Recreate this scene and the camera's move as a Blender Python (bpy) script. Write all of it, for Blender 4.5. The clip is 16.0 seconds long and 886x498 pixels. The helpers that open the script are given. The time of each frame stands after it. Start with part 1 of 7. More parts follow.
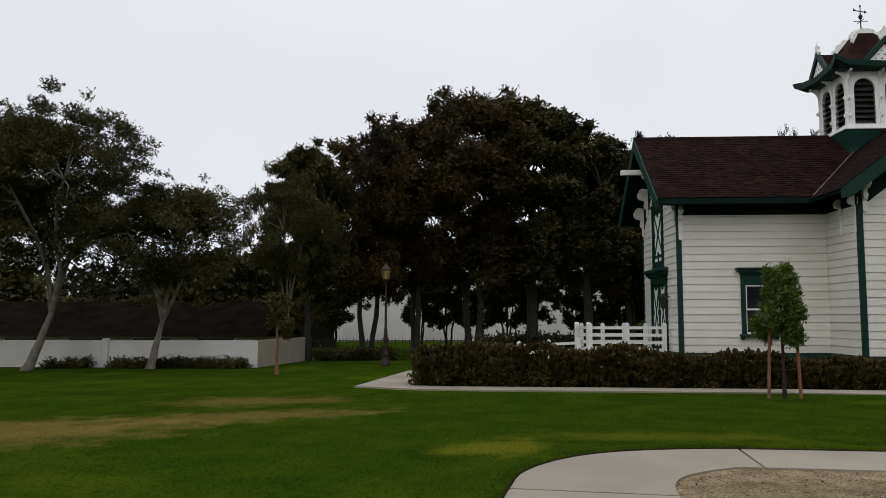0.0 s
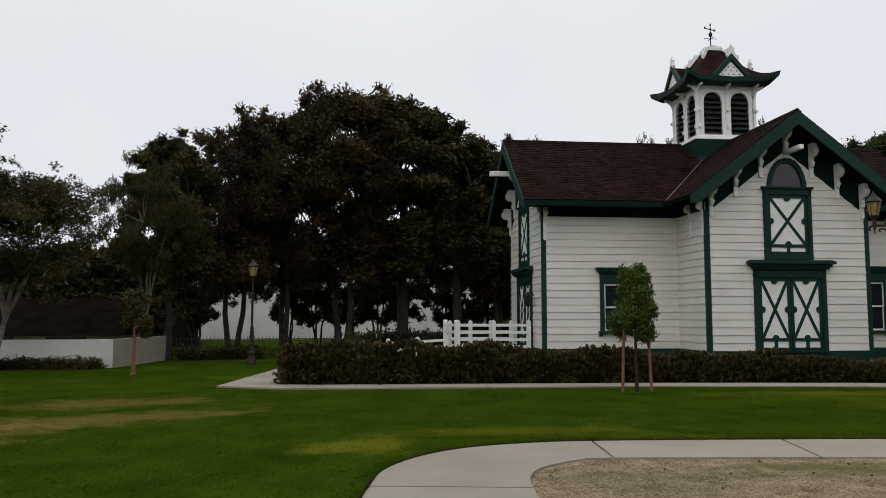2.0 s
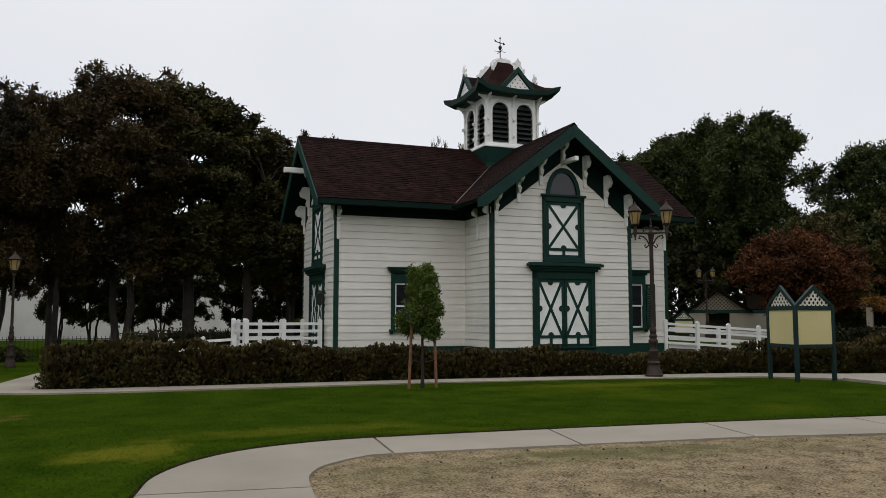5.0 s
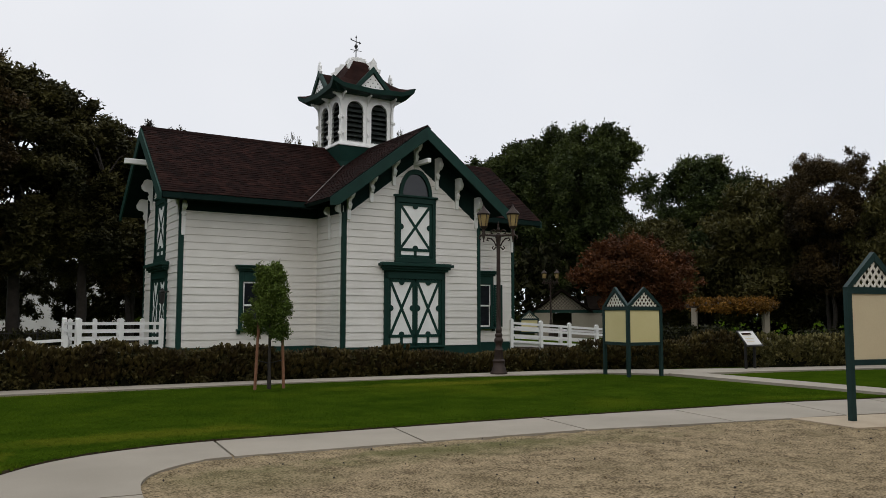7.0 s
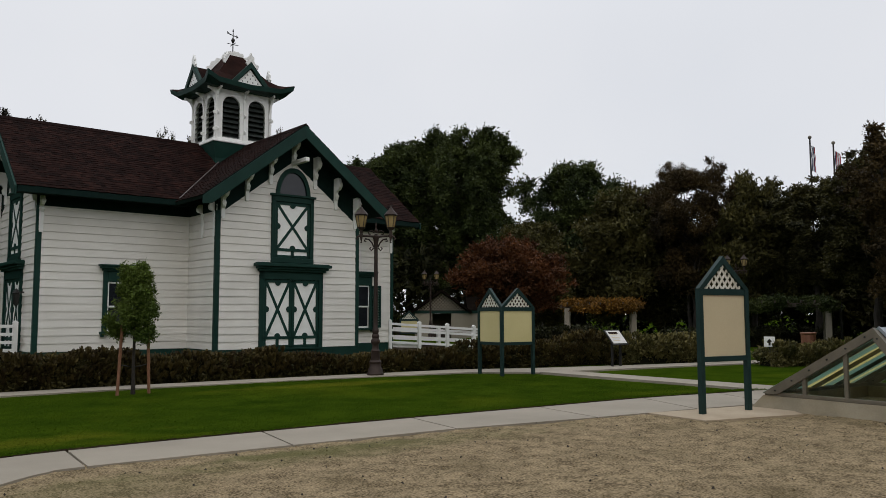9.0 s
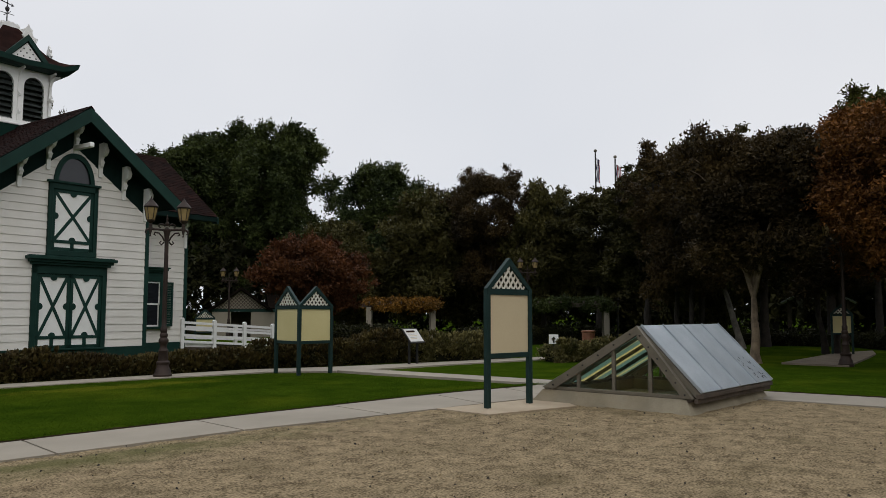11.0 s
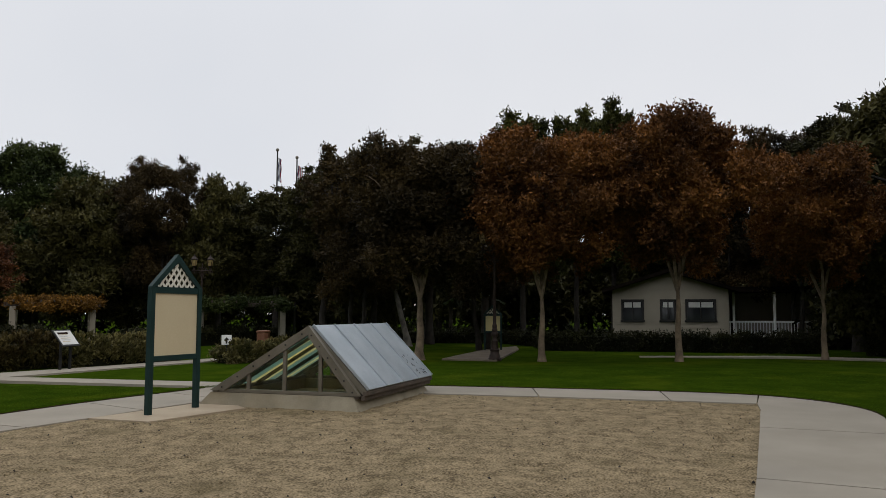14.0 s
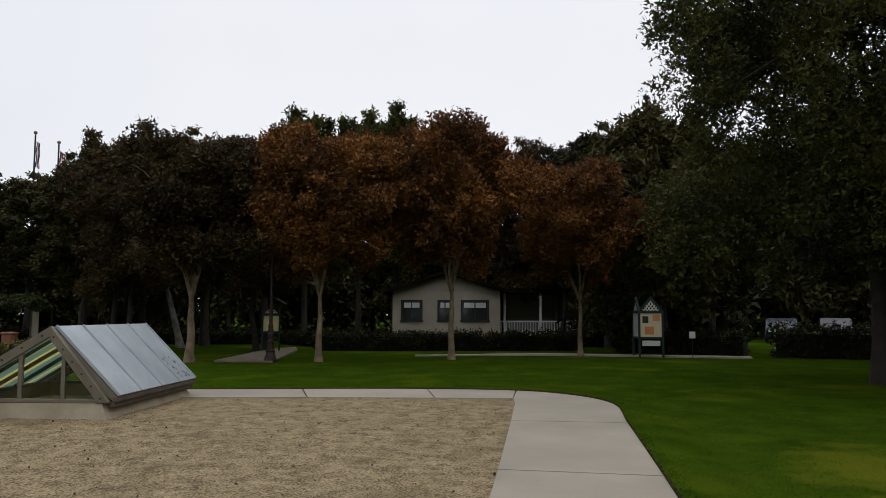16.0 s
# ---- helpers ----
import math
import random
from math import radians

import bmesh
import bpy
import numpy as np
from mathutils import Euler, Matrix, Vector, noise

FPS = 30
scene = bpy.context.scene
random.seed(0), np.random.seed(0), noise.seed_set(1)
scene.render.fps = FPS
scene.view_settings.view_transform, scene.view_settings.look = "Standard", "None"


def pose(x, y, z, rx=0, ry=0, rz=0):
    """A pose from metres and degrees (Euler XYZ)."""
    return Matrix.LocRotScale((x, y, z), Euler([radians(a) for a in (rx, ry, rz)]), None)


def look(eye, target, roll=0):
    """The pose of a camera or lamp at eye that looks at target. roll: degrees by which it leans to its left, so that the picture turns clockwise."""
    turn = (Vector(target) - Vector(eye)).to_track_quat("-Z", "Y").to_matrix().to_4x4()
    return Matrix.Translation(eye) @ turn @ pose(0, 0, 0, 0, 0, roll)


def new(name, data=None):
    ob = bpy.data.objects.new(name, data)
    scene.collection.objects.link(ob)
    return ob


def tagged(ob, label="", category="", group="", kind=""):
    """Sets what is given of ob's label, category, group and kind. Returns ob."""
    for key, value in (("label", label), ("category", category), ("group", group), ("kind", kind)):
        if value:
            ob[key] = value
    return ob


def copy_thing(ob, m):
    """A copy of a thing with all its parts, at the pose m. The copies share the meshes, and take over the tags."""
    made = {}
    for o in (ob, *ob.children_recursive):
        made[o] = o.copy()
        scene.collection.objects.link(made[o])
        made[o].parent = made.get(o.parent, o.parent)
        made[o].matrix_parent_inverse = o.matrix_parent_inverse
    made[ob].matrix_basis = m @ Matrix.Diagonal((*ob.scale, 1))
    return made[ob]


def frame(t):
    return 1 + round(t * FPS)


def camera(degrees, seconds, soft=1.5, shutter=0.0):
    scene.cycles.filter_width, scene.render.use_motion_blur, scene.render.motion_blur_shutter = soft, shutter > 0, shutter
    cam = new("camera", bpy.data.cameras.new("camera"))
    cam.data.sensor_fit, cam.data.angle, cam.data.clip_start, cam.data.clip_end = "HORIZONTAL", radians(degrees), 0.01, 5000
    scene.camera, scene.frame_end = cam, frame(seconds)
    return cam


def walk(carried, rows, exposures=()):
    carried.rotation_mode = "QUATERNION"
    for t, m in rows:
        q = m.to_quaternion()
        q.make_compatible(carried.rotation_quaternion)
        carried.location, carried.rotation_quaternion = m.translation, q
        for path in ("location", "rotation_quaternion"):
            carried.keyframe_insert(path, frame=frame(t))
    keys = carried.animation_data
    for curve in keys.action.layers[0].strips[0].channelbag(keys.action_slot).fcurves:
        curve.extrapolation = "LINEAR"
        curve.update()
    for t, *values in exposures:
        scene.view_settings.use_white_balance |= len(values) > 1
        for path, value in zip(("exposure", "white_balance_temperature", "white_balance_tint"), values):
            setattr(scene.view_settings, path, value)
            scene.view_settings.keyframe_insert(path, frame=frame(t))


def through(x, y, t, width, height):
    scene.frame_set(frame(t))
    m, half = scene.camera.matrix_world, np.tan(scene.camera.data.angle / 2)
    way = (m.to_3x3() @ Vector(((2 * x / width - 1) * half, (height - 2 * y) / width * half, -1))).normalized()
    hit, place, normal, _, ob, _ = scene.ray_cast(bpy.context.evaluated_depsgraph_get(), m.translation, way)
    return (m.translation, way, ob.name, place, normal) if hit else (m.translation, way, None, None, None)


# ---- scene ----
cam = camera(59.14, 16.0, soft=0.8)
EYE = 1.6
# seconds, x, y, z from the first eye, yaw, pitch, roll
ROWS = [
    (0.0, 0.000, -0.000, 0.000, 0.00, 5.07, -0.02),
    (0.5, 0.018, -0.005, 0.015, -2.64, 5.00, 0.01),
    (1.0, 0.036, -0.007, 0.017, -4.75, 4.95, 0.03),
    (1.5, 0.062, -0.004, 0.010, -6.71, 4.92, 0.02),
    (2.0, 0.095, 0.003, -0.001, -9.31, 4.90, -0.00),
    (2.5, 0.121, 0.007, -0.009, -11.76, 4.90, -0.00),
    (3.0, 0.149, -0.001, -0.016, -13.99, 4.90, -0.04),
    (3.5, 0.170, -0.012, -0.019, -15.67, 4.89, -0.08),
    (4.0, 0.185, -0.010, -0.010, -19.09, 4.85, -0.08),
    (6.5, 0.255, -0.103, 0.000, -31.16, 4.77, -0.04),
    (7.0, 0.268, -0.115, 0.003, -34.85, 4.76, -0.10),
    (7.5, 0.284, -0.119, 0.008, -37.45, 4.76, -0.01),
    (8.0, 0.308, -0.140, 0.011, -39.36, 4.77, 0.05),
    (10.5, 0.472, -0.341, 0.006, -53.29, 4.77, 0.01),
    (11.0, 0.497, -0.348, -0.002, -57.61, 4.73, -0.08),
    (11.5, 0.514, -0.334, -0.003, -60.05, 4.76, -0.07),
    (12.0, 0.531, -0.333, -0.005, -62.33, 4.84, -0.02),
    (12.5, 0.551, -0.345, -0.006, -65.31, 4.87, -0.01),
    (13.0, 0.577, -0.355, -0.001, -69.21, 4.85, -0.06),
    (13.5, 0.596, -0.362, 0.001, -74.05, 4.85, -0.11),
    (14.0, 0.622, -0.390, -0.003, -80.84, 4.76, -0.09),
    (14.5, 0.649, -0.449, -0.003, -85.21, 4.80, 0.05),
    (15.0, 0.673, -0.538, -0.003, -89.52, 4.77, 0.04),
    (15.5, 0.693, -0.624, -0.004, -93.12, 4.82, 0.05),
    (16.0, 0.703, -0.702, -0.006, -96.32, 4.79, -0.12),
]
walk(cam, [(t, pose(x, y, EYE + z, 90 + pitch, roll, yaw)) for t, x, y, z, yaw, pitch, roll in ROWS],
     [(t, stops, 6580, 10) for t, stops in ((0, 0), (4, 0), (6.5, 0.02), (7.2, 0.04), (8, -0.03), (12, -0.06), (14.5, -0.06), (15, 0.0), (15.5, 0.04), (16, 0.12))])

# ---- light ----
SUN_EL, SUN_ROT = radians(38), radians(200)
world = bpy.data.worlds.new("overcast")
scene.world = world
world.use_nodes = True
wn, wl = world.node_tree.nodes, world.node_tree.links
wn.clear()
w_out = wn.new("ShaderNodeOutputWorld")
w_bg = wn.new("ShaderNodeBackground")
w_sky = wn.new("ShaderNodeTexSky")
w_sky.sky_type, w_sky.sun_disc = "NISHITA", False
w_sky.sun_elevation, w_sky.sun_rotation = SUN_EL, SUN_ROT
w_co = wn.new("ShaderNodeTexCoord")
w_no = wn.new("ShaderNodeTexNoise")
w_no.inputs["Scale"].default_value, w_no.inputs["Detail"].default_value = 1.6, 4.0
w_ramp = wn.new("ShaderNodeValToRGB")
w_ramp.color_ramp.elements[0].position, w_ramp.color_ramp.elements[0].color = 0.3, (7.4, 7.7, 8.3, 1)
w_ramp.color_ramp.elements[1].position, w_ramp.color_ramp.elements[1].color = 0.75, (8.4, 8.55, 8.95, 1)
w_mix = wn.new("ShaderNodeMix")
w_mix.data_type = "RGBA"
w_mix.inputs["Factor"].default_value = 0.95
wl.new(w_co.outputs["Generated"], w_no.inputs["Vector"])
wl.new(w_no.outputs["Fac"], w_ramp.inputs["Fac"])
wl.new(w_sky.outputs["Color"], w_mix.inputs["A"])
wl.new(w_ramp.outputs["Color"], w_mix.inputs["B"])
# an overcast sky grows brighter towards the zenith
w_sep, w_up, w_mul = wn.new("ShaderNodeSeparateXYZ"), wn.new("ShaderNodeMapRange"), wn.new("ShaderNodeVectorMath")
w_up.interpolation_type = "SMOOTHSTEP"
w_up.inputs["From Min"].default_value, w_up.inputs["From Max"].default_value = 0.30, 1.0
w_up.inputs["To Min"].default_value, w_up.inputs["To Max"].default_value = 1.0, 1.8
w_mul.operation = "SCALE"
wl.new(w_co.outputs["Generated"], w_sep.inputs[0])
wl.new(w_sep.outputs["Z"], w_up.inputs["Value"])
wl.new(w_mix.outputs["Result"], w_mul.inputs[0])
wl.new(w_up.outputs["Result"], w_mul.inputs["Scale"])
wl.new(w_mul.outputs["Vector"], w_bg.inputs["Color"])
wl.new(w_bg.outputs["Background"], w_out.inputs["Surface"])
w_bg.inputs["Strength"].default_value = 0.1

sun = new("sun", bpy.data.lights.new("sun", "SUN"))
sun.data.energy, sun.data.angle, sun.data.color = 0.22, radians(40), (1.0, 0.85, 0.66)
sun.matrix_world = look((-14, -22, 26), (8, 14, 0))


# ---- materials ----
def mat(name, a, b, scale=6.0, rough=0.7, bump=0.15, fine=60.0, metal=0.0, stain=None, amount=0.35, island=0.0, spread=0.0, spec=0.5, rugged=0.5):
    """Two-scale procedural surface: broad mottling between a and b, fine grain, optional stain colour, per-object spread."""
    m = bpy.data.materials.new(name)
    m.use_nodes = True
    n, l = m.node_tree.nodes, m.node_tree.links
    s = n["Principled BSDF"]
    co = n.new("ShaderNodeTexCoord")
    n1, n2 = n.new("ShaderNodeTexNoise"), n.new("ShaderNodeTexNoise")
    n1.inputs["Scale"].default_value, n1.inputs["Detail"].default_value = scale, 5
    n1.inputs["Roughness"].default_value = rugged
    n2.inputs["Scale"].default_value, n2.inputs["Detail"].default_value = fine, 3
    geo = n.new("ShaderNodeNewGeometry")
    for k in (n1, n2):
        l.new(geo.outputs["Position"], k.inputs["Vector"])
    mix = n.new("ShaderNodeMix")
    mix.data_type = "RGBA"
    mix.inputs["A"].default_value, mix.inputs["B"].default_value = (*a, 1), (*b, 1)
    ramp = n.new("ShaderNodeMapRange")
    ramp.inputs["From Min"].default_value, ramp.inputs["From Max"].default_value = 0.3, 0.7
    add = n.new("ShaderNodeMath")
    add.operation = "MULTIPLY_ADD"
    l.new(n2.outputs["Fac"], add.inputs[0])
    add.inputs[1].default_value = amount
    l.new(n1.outputs["Fac"], add.inputs[2])
    sub = n.new("ShaderNodeMath")
    sub.operation = "SUBTRACT"
    l.new(add.outputs[0], sub.inputs[0])
    sub.inputs[1].default_value = amount * 0.5
    l.new(sub.outputs[0], ramp.inputs["Value"])
    l.new(ramp.outputs["Result"], mix.inputs["Factor"])
    out = mix.outputs["Result"]
    if stain:
        n3 = n.new("ShaderNodeTexNoise")
        n3.inputs["Scale"].default_value, n3.inputs["Detail"].default_value = scale * 0.35, 6
        l.new(geo.outputs["Position"], n3.inputs["Vector"])
        r3 = n.new("ShaderNodeMapRange")
        r3.inputs["From Min"].default_value, r3.inputs["From Max"].default_value = 0.55, 0.75
        r3.inputs["To Max"].default_value = 0.6
        l.new(n3.outputs["Fac"], r3.inputs["Value"])
        m3 = n.new("ShaderNodeMix")
        m3.data_type = "RGBA"
        m3.inputs["B"].default_value = (*stain, 1)
        l.new(r3.outputs["Result"], m3.inputs["Factor"])
        l.new(out, m3.inputs["A"])
        out = m3.outputs["Result"]
    if island or spread:
        hs = n.new("ShaderNodeHueSaturation")
        mr = n.new("ShaderNodeMapRange")
        width = island or spread
        mr.inputs["To Min"].default_value, mr.inputs["To Max"].default_value = 1 - width, 1 + width
        if island:
            l.new(geo.outputs["Random Per Island"], mr.inputs["Value"])
        else:
            oi = n.new("ShaderNodeObjectInfo")
            l.new(oi.outputs["Random"], mr.inputs["Value"])
        l.new(mr.outputs["Result"], hs.inputs["Value"])
        l.new(out, hs.inputs["Color"])
        out = hs.outputs["Color"]
    l.new(out, s.inputs["Base Color"])
    s.inputs["Roughness"].default_value, s.inputs["Metallic"].default_value = rough, metal
    s.inputs["Specular IOR Level"].default_value = spec
    if bump:
        bp = n.new("ShaderNodeBump")
        bp.inputs["Strength"].default_value, bp.inputs["Distance"].default_value = bump, 0.02
        l.new(sub.outputs[0], bp.inputs["Height"])
        l.new(bp.outputs["Normal"], s.inputs["Normal"])
    return m


def leaf_mat(name, a, b, scale=0.8, through=0.10):
    m = mat(name, a, b, scale, 0.65, 0, 25.0, amount=0.5, island=0.42, spec=0.15)
    n, l = m.node_tree.nodes, m.node_tree.links
    s = n["Principled BSDF"]
    tr = n.new("ShaderNodeBsdfTranslucent")
    mx = n.new("ShaderNodeMixShader")
    mx.inputs["Fac"].default_value = through
    l.new(s.inputs["Base Color"].links[0].from_socket, tr.inputs["Color"])
    l.new(s.outputs["BSDF"], mx.inputs[1])
    l.new(tr.outputs["BSDF"], mx.inputs[2])
    l.new(mx.outputs["Shader"], n["Material Output"].inputs["Surface"])
    return m


M = {
    "siding": mat("white_painted_siding", (0.66, 0.635, 0.58), (0.74, 0.715, 0.66), 1.2, 0.55, 0.08, 45, stain=(0.66, 0.63, 0.56), spread=0.035),
    "white": mat("white_trim_paint", (0.76, 0.76, 0.73), (0.84, 0.84, 0.81), 2.5, 0.5, 0.06, 60, stain=(0.6, 0.58, 0.53)),
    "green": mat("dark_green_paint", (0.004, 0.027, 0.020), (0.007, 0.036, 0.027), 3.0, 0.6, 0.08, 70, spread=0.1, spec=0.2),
    # The trim green made darker, so the eave shade is in the colour.
    "soffit": mat("eave_shaded_green", (0.003, 0.013, 0.011), (0.006, 0.018, 0.015), 3.0, 0.8, 0.05, 50, spec=0.1),
    "shingle": mat("brown_wood_shingles", (0.0074, 0.0032, 0.0026), (0.0200, 0.0083, 0.0063), 2.2, 0.95, 0.4, 30, stain=(0.010, 0.005, 0.004), island=0.45, spec=0.06),
    "grass": mat("lawn", (0.0148, 0.032, 0.0021), (0.036, 0.060, 0.0040), 0.9, 0.95, 0.5, 45, stain=(0.075, 0.092, 0.006), amount=0.9, spec=0.0, rugged=0.68),
    "concrete": mat("pale_concrete", (0.232, 0.203, 0.156), (0.288, 0.253, 0.198), 0.9, 0.85, 0.12, 90, stain=(0.165, 0.148, 0.122), spread=0.06),
    "sand": mat("dry_sandy_soil", (0.078, 0.057, 0.030), (0.335, 0.258, 0.153), 3.2, 0.95, 0.9, 42, stain=(0.095, 0.074, 0.036), amount=1.15, spec=0.1, rugged=0.8),
    "bark_pale": mat("pale_tan_bark", (0.095, 0.070, 0.044), (0.225, 0.165, 0.106), 4.0, 0.9, 0.5, 30),
    "bark_grey": mat("pale_grey_bark", (0.09, 0.08, 0.066), (0.22, 0.195, 0.16), 4.0, 0.9, 0.5, 30),
    "bark_dark": mat("dark_bark", (0.013, 0.0105, 0.008), (0.034, 0.027, 0.021), 4.0, 0.95, 0.6, 30),
    "leaf_dark": leaf_mat("dark_evergreen_leaves", (0.010, 0.0115, 0.003), (0.070, 0.062, 0.018), 0.5),
    "leaf_brown": leaf_mat("brownish_oak_leaves", (0.010, 0.0078, 0.003), (0.070, 0.046, 0.015), 0.5),
    "leaf_green": leaf_mat("mid_green_leaves", (0.010, 0.0185, 0.0045), (0.052, 0.066, 0.0145), 0.5),
    "leaf_fresh": leaf_mat("fresh_green_leaves", (0.005, 0.007, 0.002), (0.076, 0.078, 0.015), 0.5, through=0.24),
    "leaf_young": leaf_mat("light_green_young_leaves", (0.038, 0.065, 0.010), (0.10, 0.14, 0.024)),
    "leaf_rust": leaf_mat("rust_autumn_leaves", (0.030, 0.0125, 0.004), (0.20, 0.083, 0.018), 0.45),
    "leaf_red": leaf_mat("deep_red_leaves", (0.032, 0.0125, 0.005), (0.125, 0.046, 0.015), 0.5),
    "leaf_olive": leaf_mat("olive_leaves", (0.03, 0.03, 0.008), (0.075, 0.065, 0.018)),
    "stucco": mat("off_white_stucco", (0.56, 0.55, 0.52), (0.66, 0.65, 0.62), 0.8, 0.9, 0.2, 40, stain=(0.42, 0.41, 0.39)),
    "roof_dark": mat("dark_brown_roofing", (0.005, 0.004, 0.0032), (0.012, 0.009, 0.007), 1.5, 1.0, 0.3, 25, spec=0.0),
}


M["stake"] = mat("red_brown_stake", (0.14, 0.06, 0.03), (0.22, 0.10, 0.05), 6, 0.8, 0.2, 50)


# ---- building helpers ----
def mesh_object(name, verts, faces, material, parent=None, smooth=False):
    me = bpy.data.meshes.new(name)
    me.from_pydata([tuple(map(float, v)) for v in verts], [], faces)
    me.materials.append(material)
    if smooth:
        me.shade_smooth()
    ob = new(name, me)
    ob.parent = parent
    return ob


def part(name, bm, material, parent=None, label="", smooth=False):
    """Links a bmesh as one mesh object under a thing or a part."""
    me = bpy.data.meshes.new(name)
    bmesh.ops.recalc_face_normals(bm, faces=bm.faces)
    bm.to_mesh(me)
    bm.free()
    for m in (material if isinstance(material, (list, tuple)) else [material]):
        me.materials.append(m)
    if smooth:
        me.shade_smooth()
        try:
            me.set_sharp_from_angle(angle=radians(40))
        except AttributeError:
            pass
    ob = new(name, me)
    ob.parent = parent
    if label:
        tagged(ob, label)
    return ob


def box(bm, x0, x1, y0, y1, z0, z1, bevel=0.0, m=None):
    r = bmesh.ops.create_cube(bm, size=1.0)
    vs = r["verts"]
    for v in vs:
        v.co = Vector((x0 + (v.co.x + 0.5) * (x1 - x0), y0 + (v.co.y + 0.5) * (y1 - y0), z0 + (v.co.z + 0.5) * (z1 - z0)))
    if bevel:
        es = list({e for v in vs for e in v.link_edges})
        r2 = bmesh.ops.bevel(bm, geom=es, offset=bevel, segments=1, affect="EDGES")
        vs = list({v for f in r2["faces"] for v in f.verts} | {v for v in vs if v.is_valid})
    if m is not None:
        for v in vs:
            v.co = m @ v.co
    return vs


def prism(bm, pts, axis_a, axis_b, axis_n, origin, depth):
    """Extrudes a flat outline (pts in axes a, b) by depth along n."""
    o, a, b, n = Vector(origin), Vector(axis_a), Vector(axis_b), Vector(axis_n)
    lo = [bm.verts.new(o + a * p[0] + b * p[1]) for p in pts]
    hi = [bm.verts.new(o + a * p[0] + b * p[1] + n * depth) for p in pts]
    k = len(pts)
    bm.faces.new(lo[::-1])
    bm.faces.new(hi)
    for i in range(k):
        j = (i + 1) % k
        bm.faces.new((lo[i], lo[j], hi[j], hi[i]))
    return lo + hi


def lathe(bm, profile, seg=12, centre=(0, 0, 0)):
    """Turns a list of (radius, z) round the vertical through centre."""
    rings = []
    for r, z in profile:
        rings.append([bm.verts.new((centre[0] + r * math.cos(2 * math.pi * i / seg), centre[1] + r * math.sin(2 * math.pi * i / seg), centre[2] + z)) for i in range(seg)])
    for p, q in zip(rings, rings[1:]):
        for i in range(seg):
            j = (i + 1) % seg
            bm.faces.new((p[i], p[j], q[j], q[i]))
    bm.faces.new(rings[0][::-1])
    bm.faces.new(rings[-1])


def tube(bm, path, radii, seg=8):
    """A tapering tube along a list of points."""
    rings = []
    pts = [Vector(p) for p in path]
    for i, p in enumerate(pts):
        d = (pts[min(i + 1, len(pts) - 1)] - pts[max(i - 1, 0)]).normalized()
        side = d.cross(Vector((0.13, 0.97, 0.2))).normalized()
        up = side.cross(d)
        rings.append([bm.verts.new(p + (side * math.cos(2 * math.pi * k / seg) + up * math.sin(2 * math.pi * k / seg)) * radii[i]) for k in range(seg)])
    for p, q in zip(rings, rings[1:]):
        for i in range(seg):
            j = (i + 1) % seg
            bm.faces.new((p[i], p[j], q[j], q[i]))
    bm.faces.new(rings[0][::-1])
    bm.faces.new(rings[-1])


def thing(name, label, category, at=(0, 0, 0), turn=0.0, group="", kind=""):
    ob = new(name)
    ob.matrix_world = pose(*at, 0, 0, turn)
    ob.empty_display_size = 0.2
    return tagged(ob, label, category, group, kind)


